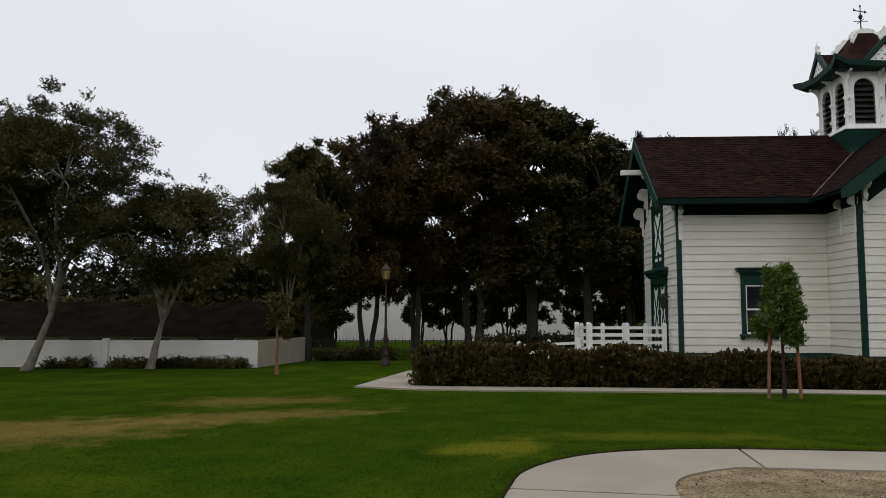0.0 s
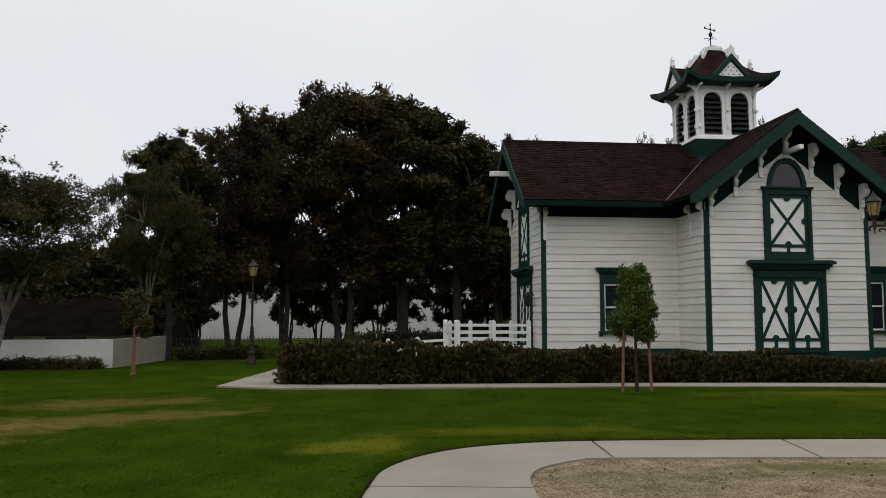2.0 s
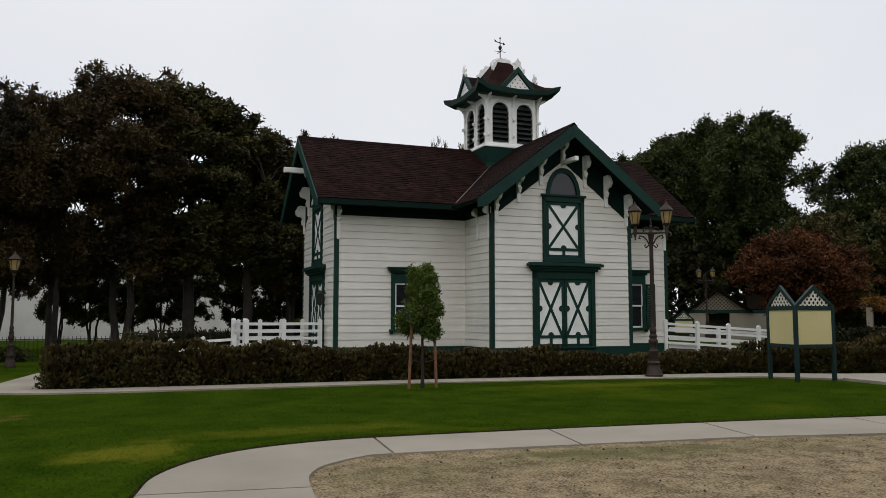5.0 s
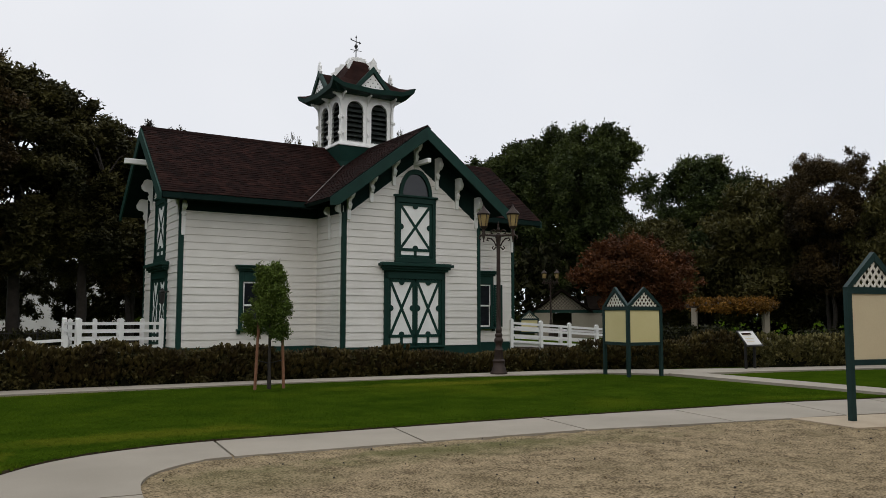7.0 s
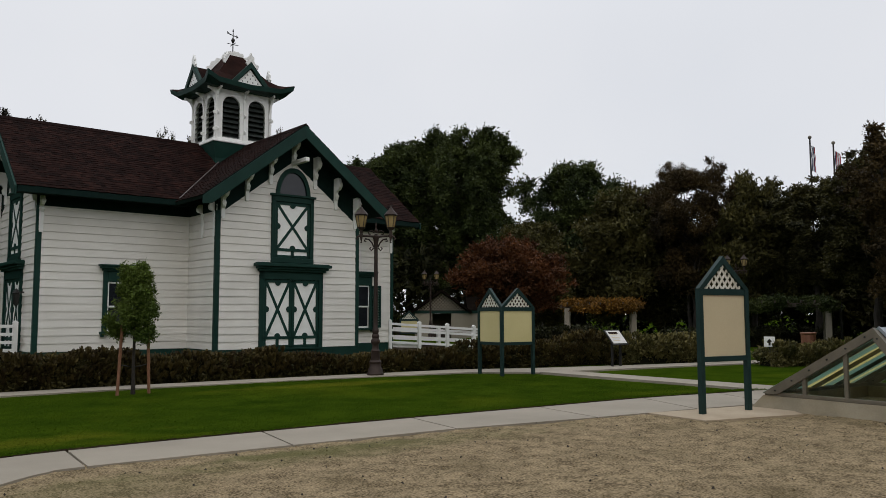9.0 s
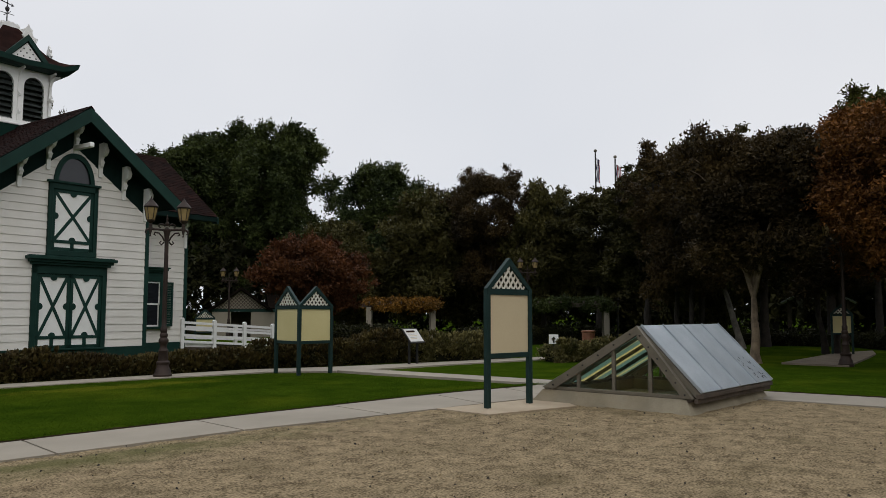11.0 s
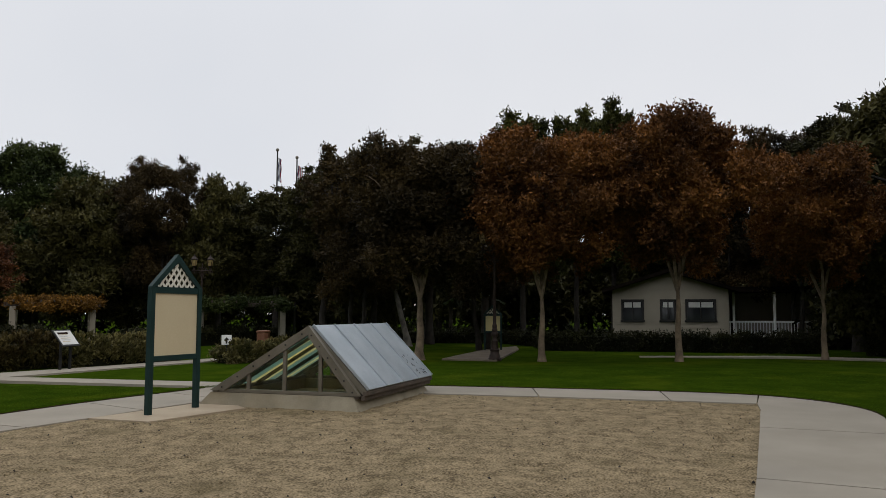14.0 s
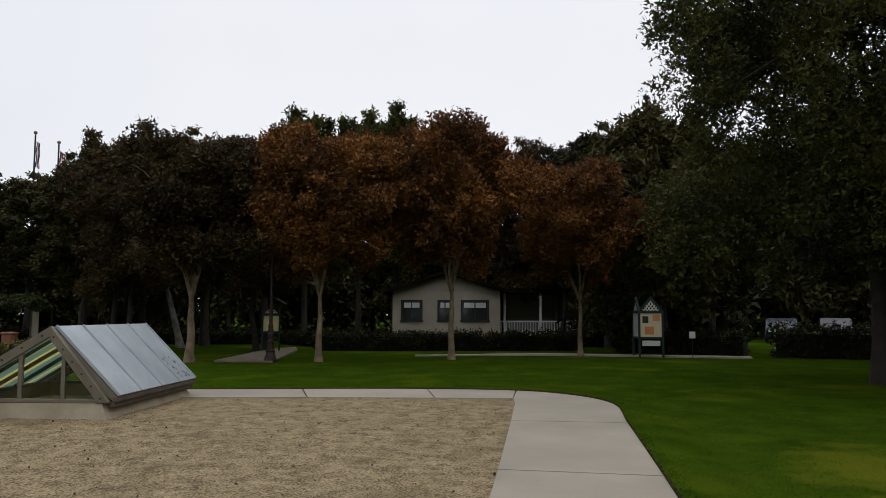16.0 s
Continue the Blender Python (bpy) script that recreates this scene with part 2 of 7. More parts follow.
# ---- trees ----
def leaves_mesh(name, centres, radii, count, leaf, rng, flat=0.75, sprays=5, inner=0):
    """Many small leaf blades in sprays, spread near the surface and inside of overlapping clumps."""
    c, r = np.array(centres, float), np.array(radii, float)
    wgt = r ** 2.2
    pick = rng.choice(len(c), count, p=wgt / wgt.sum())
    d = rng.normal(size=(count, 3))
    d /= np.linalg.norm(d, axis=1)[:, None]
    d[:, 2] *= flat
    rad = r[pick] * (1 - 0.75 * rng.random(count) ** 2.0) * (0.85 + 0.14 * rng.random(count)) * (1 + 0.3 * rng.random(count) ** 4)
    base = c[pick] + d * rad[:, None]
    twig = d * 0.75 + np.array([0, 0, 0.3]) + rng.normal(size=(count, 3)) * 0.5
    twig /= np.linalg.norm(twig, axis=1)[:, None]
    reach = leaf * sprays * 0.62 * (0.6 + 0.8 * rng.random(count))[:, None]
    step = np.tile(np.arange(sprays) / max(1, sprays - 1) - 0.35, count)[:, None]
    pts = np.repeat(base, sprays, 0) + np.repeat(twig * reach, sprays, 0) * step + rng.normal(size=(count * sprays, 3)) * leaf * 0.42
    along = np.repeat(twig, sprays, 0)
    size = np.full(len(pts), leaf)
    if inner:
        # sparse large leaf masses deep inside, which keep the heart of the crown dark
        pick2 = rng.choice(len(c), inner, p=r ** 2 / (r ** 2).sum())
        deep = c[pick2] + rng.normal(size=(inner, 3)) * r[pick2][:, None] * 0.24
        pts, size = np.concatenate([pts, deep]), np.concatenate([size, np.full(inner, leaf * 1.9)])
        along = np.concatenate([along, rng.normal(size=(inner, 3))])
    n = len(pts)
    a = along * 0.7 + rng.normal(size=(n, 3)) * 0.6
    a /= np.linalg.norm(a, axis=1)[:, None]
    b = np.cross(a, rng.normal(size=(n, 3)))
    b /= np.linalg.norm(b, axis=1)[:, None]
    s = (size * (0.6 + 0.8 * rng.random(n)))[:, None]
    a, b = a * s * 1.0, b * s * 0.60
    verts = np.stack([pts - a * 0.8 - b * 0.35, pts + a - b * 0.1, pts + b], 1).reshape(-1, 3)
    me = bpy.data.meshes.new(name)
    me.vertices.add(3 * n)
    me.vertices.foreach_set("co", verts.ravel())
    me.loops.add(3 * n)
    me.loops.foreach_set("vertex_index", np.arange(3 * n, dtype=np.int32))
    me.polygons.add(n)
    me.polygons.foreach_set("loop_start", np.arange(0, 3 * n, 3, dtype=np.int32))
    me.update(calc_edges=True)
    return me


def tree(name, label, at, height, spread, crown_base, leafmat, bark, seed, count=3200, leaf=0.16, trunk=0.16, stems=1, clumps=16, lean=0.0, taper=0.0, flat=0.8, group="trees", fork=0.35, loose=1.0, inner=0, belly=0.42):
    """A tree: tapered trunk with limbs that reach into the crown's clumps, and a crown of many leaves."""
    rng = np.random.default_rng(seed)
    root = thing(name, label, "tree", at, 0, group)
    h, cb = height, crown_base
    centres, radii = [], []
    for i in range(clumps):
        f = (i + 0.5) / clumps
        z = cb + (h - cb) * (0.06 + 0.9 * f ** 0.9)
        k = (z - cb) / (h - cb)
        low = 0.2 if belly < 0.5 else 0.1
        rise = low + (0.5 - low) * k / belly if k < belly else 0.5 + 0.42 * (k - belly) / (1 - belly)
        wide = spread * math.sin(math.pi * rise) ** 0.8
        ang = i * 2.4 + rng.uniform(-0.7, 0.7)
        wide *= 1.0 + 0.55 * noise.noise(Vector((math.cos(ang) * 1.3 + seed, math.sin(ang) * 1.3, k * 2.6)))
        off = wide * (0.25 + 0.62 * rng.random() ** 0.7)
        rr = max(0.21 * loose * spread * (0.6 + 0.8 * rng.random()) * (1 - 0.25 * k), 0.12)
        drop = 0.22 * (h - cb) * max(0.0, k - 0.45) * (1 - noise.noise(Vector((math.cos(ang) * 1.7, math.sin(ang) * 1.7 + seed, 5.0))))
        centres.append((off * math.cos(ang) + lean * k, off * math.sin(ang), min(z, h - rr * 0.6) - drop))
        radii.append(rr)
    # no clump stands apart from the crown
    for i in range(clumps):
        near = min((j for j in range(clumps) if j != i), key=lambda j: (Vector(centres[j]) - Vector(centres[i])).length)
        gap, want = Vector(centres[i]) - Vector(centres[near]), 0.85 * (radii[i] + radii[near])
        if gap.length > want:
            centres[i] = tuple(Vector(centres[near]) + gap.normalized() * want)
    for k in range(clumps):
        p = Vector(centres[rng.integers(clumps)])
        d = Vector(rng.normal(size=3)).normalized()
        rr = 0.1 * loose * spread * rng.uniform(0.6, 1.5)
        q = p + d * 0.22 * spread * rng.uniform(0.8, 1.25)
        centres.append((q.x, q.y, min(max(q.z, cb * 0.8), h * 1.02)))
        radii.append(rr)
    for k in range(max(2, clumps // 9)):
        centres.append((rng.uniform(-0.45, 0.45) * spread, rng.uniform(-0.45, 0.45) * spread, cb + (h - cb) * rng.uniform(0.15, 0.8)))
        radii.append(0.26 * spread)
    bm = bmesh.new()
    for s in range(stems):
        a0 = s * 2 * math.pi / stems + rng.uniform(0, 1)
        sx, sy = (0.35 * trunk * 3 * math.cos(a0), 0.35 * trunk * 3 * math.sin(a0)) if stems > 1 else (0, 0)
        top = Vector((lean * 0.5 + (0.22 * spread * math.cos(a0) if stems > 1 else 0), 0.22 * spread * math.sin(a0) if stems > 1 else 0, cb + (h - cb) * fork))
        path, rad = [], []
        for i in range(7):
            f = i / 6
            p = Vector((sx, sy, -0.06)).lerp(top, f) + Vector((rng.uniform(-1, 1), rng.uniform(-1, 1), 0)) * (0.5 if stems > 1 else 0.24) * trunk * math.sin(math.pi * f)
            path.append(p)
            rad.append(trunk * (1.35 if i == 0 else 1.0) * (1 - 0.5 * f) / (stems ** 0.4))
        tube(bm, path, rad, 9)
        mine = [Vector(c) for i, c in enumerate(centres[:clumps]) if i % stems == s]
        top = path[-1]
        mine.sort(key=lambda c: math.atan2(c.y - top.y, c.x - top.x))
        arms = 3 if stems > 1 else 4
        for g in range(arms):
            group_ = mine[g * len(mine) // arms:(g + 1) * len(mine) // arms]
            if not group_:
                continue
            end = sum(group_, Vector()) / len(group_)
            end.z = max(end.z, cb + (h - cb) * 0.55)
            reach = (end - top).length
            limb = [top.lerp(end, f) + Vector((rng.uniform(-1, 1) * 0.05, rng.uniform(-1, 1) * 0.05, 0.14 * math.sin(math.pi * f))) * reach * (0 < f < 1) for f in (0, 0.2, 0.4, 0.6, 0.8, 1)]
            tube(bm, limb, [trunk * q for q in (0.52, 0.44, 0.37, 0.28, 0.19, 0.08)], 7)
            for c in group_[::max(1, len(group_) // 7)]:
                start = min(limb[1:5], key=lambda p: (p - c).length)
                mid = start.lerp(c, 0.5) + Vector((rng.uniform(-0.1, 0.1), rng.uniform(-0.1, 0.1), 0.12)) * (c - start).length
                tube(bm, [start, start.lerp(mid, 0.55), mid, c], [trunk * 0.20, trunk * 0.16, trunk * 0.11, trunk * 0.04], 5)
    part("trunk", bm, bark, root, "", True)
    me = leaves_mesh("crown", centres, radii, count, leaf, rng, flat, inner=inner)
    me.materials.append(leafmat)
    crown = new("crown", me)
    crown.parent = root
    return root

# ---- ground, lawn, paths, sand ----
def sheet(name, outline, z, material, parent=None, thick=0.0):
    bm = bmesh.new()
    vs = [bm.verts.new((x, y, z)) for x, y in outline]
    f = bm.faces.new(vs)
    if f.normal.z < 0:
        f.normal_flip()
    if thick:
        r = bmesh.ops.extrude_face_region(bm, geom=[f])
        bmesh.ops.translate(bm, vec=(0, 0, -thick), verts=[g for g in r["geom"] if isinstance(g, bmesh.types.BMVert)])
    return part(name, bm, material, parent)


def worn(material, spots, colour, top=0.85):
    """Mixes worn, straw-coloured patches of uneven outline into a lawn. spots: x, y, length, width, turn."""
    n, l = material.node_tree.nodes, material.node_tree.links
    base = n["Principled BSDF"].inputs["Base Color"]
    geo = n.new("ShaderNodeNewGeometry")
    nz = n.new("ShaderNodeTexNoise")
    nz.inputs["Scale"].default_value, nz.inputs["Detail"].default_value, nz.inputs["Roughness"].default_value = 1.5, 8, 0.68
    l.new(geo.outputs["Position"], nz.inputs["Vector"])
    for x, y, a, b, turn, strength in spots:
        mp = n.new("ShaderNodeMapping")
        mp.vector_type = "TEXTURE"
        mp.inputs["Location"].default_value, mp.inputs["Rotation"].default_value, mp.inputs["Scale"].default_value = (x, y, 0), (0, 0, radians(turn)), (a, b, 50)
        l.new(geo.outputs["Position"], mp.inputs["Vector"])
        ln = n.new("ShaderNodeVectorMath")
        ln.operation = "LENGTH"
        l.new(mp.outputs["Vector"], ln.inputs[0])
        ad = n.new("ShaderNodeMath")
        ad.operation = "MULTIPLY_ADD"
        l.new(nz.outputs["Fac"], ad.inputs[0])
        ad.inputs[1].default_value = 2.2
        l.new(ln.outputs["Value"], ad.inputs[2])
        mr = n.new("ShaderNodeMapRange")
        mr.inputs["From Min"].default_value, mr.inputs["From Max"].default_value, mr.inputs["To Min"].default_value, mr.inputs["To Max"].default_value = 1.5, 2.1, strength, 0.0
        l.new(ad.outputs[0], mr.inputs["Value"])
        mx = n.new("ShaderNodeMix")
        mx.data_type = "RGBA"
        mx.inputs["B"].default_value = (*colour, 1)
        l.new(mr.outputs["Result"], mx.inputs["Factor"])
        l.new(base.links[0].from_socket, mx.inputs["A"])
        l.new(mx.outputs["Result"], base)


worn(M["grass"], [(-6.6, 11.2, 3.9, 1.8, 24, 0.52), (-3.2, 13.2, 3.0, 0.9, 20, 0.45), (-3.6, 15.6, 2.2, 1.1, 10, 0.4)], (0.19, 0.125, 0.04))
worn(M["sand"], [(6.5, 7.3, 3.6, 0.5, -8, 0.4), (3.2, 7.3, 1.2, 0.8, 0, 0.3), (6.0, 7.6, 1.6, 0.3, -8, 0.6)], (0.085, 0.088, 0.028))
worn(M["grass"], [(2.9, 10.9, 2.2, 0.5, 0, 0.32), (8.6, -6.2, 1.9, 1.0, -20, 0.36), (11.5, 15.0, 3.0, 0.6, -8, 0.4), (0.6, 10.0, 0.9, 0.7, 30, 0.6)], (0.13, 0.125, 0.012))

gx = np.unique(np.concatenate([np.linspace(-1500, -40, 9), np.linspace(-40, 60, 120), np.linspace(60, 1500, 9)]))
gy = np.unique(np.concatenate([np.linspace(-1500, -40, 9), np.linspace(-40, 60, 120), np.linspace(60, 1500, 9)]))
gv = [(x, y, 0.03 * noise.noise(Vector((x * 0.13, y * 0.13, 0))) - 0.035 if abs(x) < 60 and abs(y) < 60 else -0.035) for y in gy for x in gx]
gf = [(j * len(gx) + i, j * len(gx) + i + 1, (j + 1) * len(gx) + i + 1, (j + 1) * len(gx) + i) for j in range(len(gy) - 1) for i in range(len(gx) - 1)]
ground = tagged(mesh_object("ground", gv, gf, M["grass"], None, True), "green mown lawn with worn yellow patches", "lawn", kind="structure")

# concrete loop round the sand bed: matching stations on its outer and inner edge
LOOP = [((0.1, 5.3), (1.85, 5.2)), ((0.42, 6.5), (1.98, 6.3)), ((0.62, 7.4), (2.1, 7.1)), ((0.82, 8.15), (2.22, 7.62)), ((1.25, 8.82), (2.42, 7.98)), ((1.85, 9.3), (2.7, 8.22)),
        ((2.6, 9.53), (3.0, 8.38)), ((3.57, 9.58), (3.4, 8.43)), ((6.0, 9.3), (5.7, 8.08)), ((8.4, 8.95), (8.1, 7.68)), ((10.9, 8.5), (10.5, 7.02)), ((13.4, 8.05), (12.6, 6.5)), ((15.3, 7.5), (14.4, 6.0)), ((17.2, 6.75), (16.0, 5.3)),
        ((17.75, 4.6), (16.15, 4.4)), ((17.62, 2.8), (16.05, 2.5)), ((17.5, 0.4), (15.85, 0.2)), ((17.25, -2.2), (15.55, -2.2)), ((16.75, -4.0), (15.3, -3.65)), ((15.7, -4.95), (14.4, -3.5)),
        ((14.2, -5.22), (13.9, -3.38)), ((11.87, -4.64), (12.26, -3.0)), ((8.19, -3.7), (8.67, -2.15)), ((4.6, -2.75), (5.0, -1.25)), ((1.2, -1.9), (1.7, -0.4)),
        ((-0.9, -0.9), (0.95, 0.6)), ((-0.5, 2.4), (1.3, 2.5))]
MIDLINE = [((a[0] + b[0] * 2) / 3, (a[1] + b[1] * 2) / 3) for a, b in LOOP]


def within(x, y, poly):
    hit = False
    for (x0, y0), (x1, y1) in zip(poly, poly[1:] + poly[:1]):
        if (y0 > y) != (y1 > y) and x < (x1 - x0) * (y - y0) / (y1 - y0) + x0:
            hit = not hit
    return hit


STEP = 0.06
nx, ny = int(19 / STEP), int(15 / STEP)
cells = [(i, j) for j in range(ny) for i in range(nx) if within(-1 + (i + 0.5) * STEP, -5.5 + (j + 0.5) * STEP, MIDLINE)]
index, sv, sf = {}, [], []
for i, j in cells:
    quad = []
    for p in ((i, j), (i + 1, j), (i + 1, j + 1), (i, j + 1)):
        if p not in index:
            index[p] = len(sv)
            x, y = -1 + p[0] * STEP, -5.5 + p[1] * STEP
            sv.append((x, y, 0.006 + 0.010 * noise.noise(Vector((x * 0.5, y * 0.5, 3))) + 0.014 * noise.noise(Vector((x * 1.7, y * 1.7, 7))) + 0.009 * noise.noise(Vector((x * 4.6, y * 4.6, 1))) + 0.010 * noise.noise(Vector((x * 7.3, y * 7.3, 5)))))
        quad.append(index[p])
    sf.append(quad)
sand = mesh_object("sand_bed", sv, sf, M["sand"], None, True)
tagged(sand, "pale raked sandy soil bed inside the path", "sand bed", kind="structure")
M["tan_slab"] = mat("earth_stained_concrete", (0.30, 0.235, 0.155), (0.40, 0.325, 0.225), 1.4, 0.88, 0.15, 80, stain=(0.20, 0.145, 0.085))
# Far path brown, darkened to hold the shade of the trees over it.
M["earth_path"] = mat("shaded_earth_path", (0.10, 0.078, 0.054), (0.17, 0.135, 0.096), 1.6, 0.95, 0.3, 60)
pavement = thing("pavement", "pale grey concrete garden path", "path", kind="structure")
def curve_point(pts, i, f, bend=True):
    """A point a share f of the way from station i to the next, on a smooth curve through the stations."""
    k = len(pts)
    p0, p1, p2, p3 = (Vector(pts[(i + s) % k]) for s in (-1, 0, 1, 2))
    if not bend:
        return p1.lerp(p2, f)
    t1, t2 = (p2 - p0) * 0.5, (p3 - p1) * 0.5
    f2, f3 = f * f, f * f * f
    return p1 * (2 * f3 - 3 * f2 + 1) + t1 * (f3 - 2 * f2 + f) + p2 * (3 * f2 - 2 * f3) + t2 * (f3 - f2)


JOINTS = [0, 2, 7, 8, 9, 10, 11, 12, 13, 14, 15, 16, 17, 18, 21, 22, 23, 24, 25, 26]
for j0, j1 in zip(JOINTS, JOINTS[1:] + [len(LOOP)]):
    out_, in_ = [], []
    for i in range(j0, j1):
        for f in (0, 0.25, 0.5, 0.75):
            out_.append(curve_point([p[0] for p in LOOP], i, f))
            in_.append(curve_point([p[1] for p in LOOP], i, f, i < 8))
    last = j1 % len(LOOP)
    out_.append(Vector(LOOP[last][0])), in_.append(Vector(LOOP[last][1]))
    # a narrow joint at both ends
    for a, s in ((0, 1), (-1, -1)):
        for edge in (out_, in_):
            d = (edge[s if s > 0 else -2] - edge[a]).normalized()
            edge[a] = edge[a] + d * 0.016
    sheet("slab", [tuple(p) for p in out_ + in_[::-1]], 0.03, M["concrete"], pavement, 0.08)
STRIP = [((-2.1, 18.7), (-0.75, 18.95)), ((-0.6, 17.95), (0.2, 18.65)), ((0.7, 17.75), (0.9, 18.6)), ((4.0, 17.45), (4.1, 18.3)), ((7.6, 17.1), (7.7, 17.95)), ((11.0, 16.5), (11.1, 17.4)), ((13.6, 15.95), (13.8, 16.9)), ((16.2, 15.3), (16.6, 16.4)), ((17.4, 13.9), (18.6, 15.2)), ((22.0, 12.7), (22.5, 13.7)), ((28.0, 10.9), (28.4, 11.9))]
for (a, b), (c, d) in zip(STRIP, STRIP[1:]):
    q = [Vector(a), Vector(c), Vector(d), Vector(b)]
    mid = sum(q, Vector((0, 0))) / 4
    sheet("slab", [tuple(p + (mid - p).normalized() * 0.006) for p in q], 0.002, M["concrete"], pavement, 0.07)
sheet("slab", [(-2.1, 18.72), (-0.8, 19.0), (0.2, 24.6), (-1.05, 24.3)], 0.0, M["concrete"], pavement, 0.07)
sheet("slab", [(16.75, 7.0), (17.75, 7.0), (18.3, 13.6), (17.4, 13.85)], 0.024, M["concrete"], pavement, 0.07)
sheet("slab", [(11.5, 6.75), (11.3, 5.65), (13.1, 4.95), (14.2, 5.9)], 0.034, M["tan_slab"], pavement, 0.08)
sheet("slab", [(28.2, 4.1), (27.7, 2.1), (36.5, 1.9), (39.5, 2.2), (36.4, 3.3)], 0.02, M["earth_path"], pavement, 0.07)
sheet("slab", [(31.0, -3.0), (31.4, -3.0), (32.5, -8.3), (29.5, -15.8), (28.6, -15.4), (31.4, -8.3)], 0.02, M["concrete"], pavement, 0.07)


OUTER = [a for a, b in LOOP]
GROWN = [(x + (x - 8.5) / 12 * 0.06, y + (y - 2.5) / 8 * 0.06) for x, y in OUTER]
EDGE = [tuple(curve_point(OUTER, i, f)) for i in range(len(OUTER)) for f in (0, 0.25, 0.5, 0.75)]
TURF = []
for i, (x, y) in enumerate(EDGE):
    (xa, ya), (xb, yb) = EDGE[i - 1], EDGE[(i + 1) % len(EDGE)]
    t = Vector((xb - xa, yb - ya)).normalized()
    TURF.append((Vector((x, y)), Vector((-t.y, t.x))))
# ---- grass blades and litter ----
M["blade"] = M["grass"].copy()
M["blade"].name = "thin_grass_blades"
bn, bl = M["blade"].node_tree.nodes, M["blade"].node_tree.links
b_tr, b_mx = bn.new("ShaderNodeBsdfTranslucent"), bn.new("ShaderNodeMixShader")
b_mx.inputs["Fac"].default_value = 0.5
b_hs = bn.new("ShaderNodeHueSaturation")
b_hs.inputs["Value"].default_value = 1.7
bl.new(bn["Principled BSDF"].inputs["Base Color"].links[0].from_socket, b_hs.inputs["Color"])
bl.new(b_hs.outputs["Color"], bn["Principled BSDF"].inputs["Base Color"])
bl.new(b_hs.outputs["Color"], b_tr.inputs["Color"])
bl.new(bn["Principled BSDF"].outputs["BSDF"], b_mx.inputs[1])
bl.new(b_tr.outputs["BSDF"], b_mx.inputs[2])
bl.new(b_mx.outputs["Shader"], bn["Material Output"].inputs["Surface"])


def blades(name, count, area, seed, tall=0.017):
    """Short upright blades on the lawn inside area (a test of x and y)."""
    rng = np.random.default_rng(seed)
    x0, x1, y0, y1, test = area
    pts = []
    while len(pts) < count:
        x, y = rng.uniform(x0, x1), rng.uniform(y0, y1)
        if test(x, y):
            pts.append((x, y))
    p = np.array(pts)
    z = np.array([0.03 * noise.noise(Vector((x * 0.13, y * 0.13, 0))) - 0.04 for x, y in pts])
    ring = np.array([a.lerp(b, f)[:] for (a, _), (b, _) in zip(TURF, TURF[1:]) for f in (0, 0.25, 0.5, 0.75)])
    for k in range(0, len(p), 4000):
        gap = np.sqrt(((p[k:k + 4000, None] - ring[None]) ** 2).sum(2).min(1))
        z[k:k + 4000] = np.maximum(z[k:k + 4000], np.interp(gap, [0.03, 0.16, 0.45, 0.95], [0.040, 0.045, 0.015, -0.08]))
    n = len(p)
    base = np.column_stack([p, z])
    a = rng.uniform(0, 2 * np.pi, n)
    side = np.column_stack([np.cos(a), np.sin(a), np.zeros(n)]) * (0.006 + 0.006 * rng.random(n))[:, None]
    lean = rng.uniform(0.025, 0.06, n)
    tip = base + np.column_stack([-np.sin(a) * lean, np.cos(a) * lean, tall * (0.5 + rng.random(n))])
    v = np.stack([base - side, base + side, tip], 1).reshape(-1, 3)
    me = bpy.data.meshes.new(name)
    me.vertices.add(3 * n)
    me.vertices.foreach_set("co", v.ravel())
    me.loops.add(3 * n)
    me.loops.foreach_set("vertex_index", np.arange(3 * n, dtype=np.int32))
    me.polygons.add(n)
    me.polygons.foreach_set("loop_start", np.arange(0, 3 * n, 3, dtype=np.int32))
    me.update(calc_edges=True)
    me.materials.append(M["blade"])
    return tagged(new(name, me), "short green grass blades of the mown lawn", "grass", kind="stuff")


turf_v, turf_f, soil_v, soil_f = [], [], [], []
for i in range(len(TURF) - 1):
    (p, n), (q, m) = TURF[i], TURF[i + 1]
    if p.x > 16.2 and p.y > 5.5:
        continue
    steps = max(1, int((q - p).length / 0.12))
    for k in range(steps):
        rows = []
        for f in (k / steps, (k + 1) / steps):
            c, o = p.lerp(q, f), n.lerp(m, f)
            w = noise.noise(Vector((c.x * 5.1, c.y * 5.1, 2)))
            rows.append([(*(c + o * d), z) for d, z in ((0.012, -0.01), (0.03 + 0.022 * w, 0.045 + 0.012 * w), (0.16, 0.05), (0.45, 0.02), (0.95, -0.075))])
        for verts, faces, lo, hi in ((soil_v, soil_f, 0, 1), (turf_v, turf_f, 1, 4)):
            for j in range(lo, hi):
                b = len(verts)
                verts += [rows[0][j], rows[1][j], rows[1][j + 1], rows[0][j + 1]]
                faces.append((b, b + 1, b + 2, b + 3))
FRINGE = [tuple(p + n * (0.17 + 0.03 * math.sin(p.x * 9 + p.y * 7))) for p, n in TURF]
KERB = [a for a, b in STRIP]


def lawn(x, y):
    return not within(x, y, GROWN) and not (16.7 < x < 18.4 and 6 < y < 15)


def strip_y(x):
    return float(np.interp(x, [k[0] for k in KERB], [k[1] for k in KERB]))


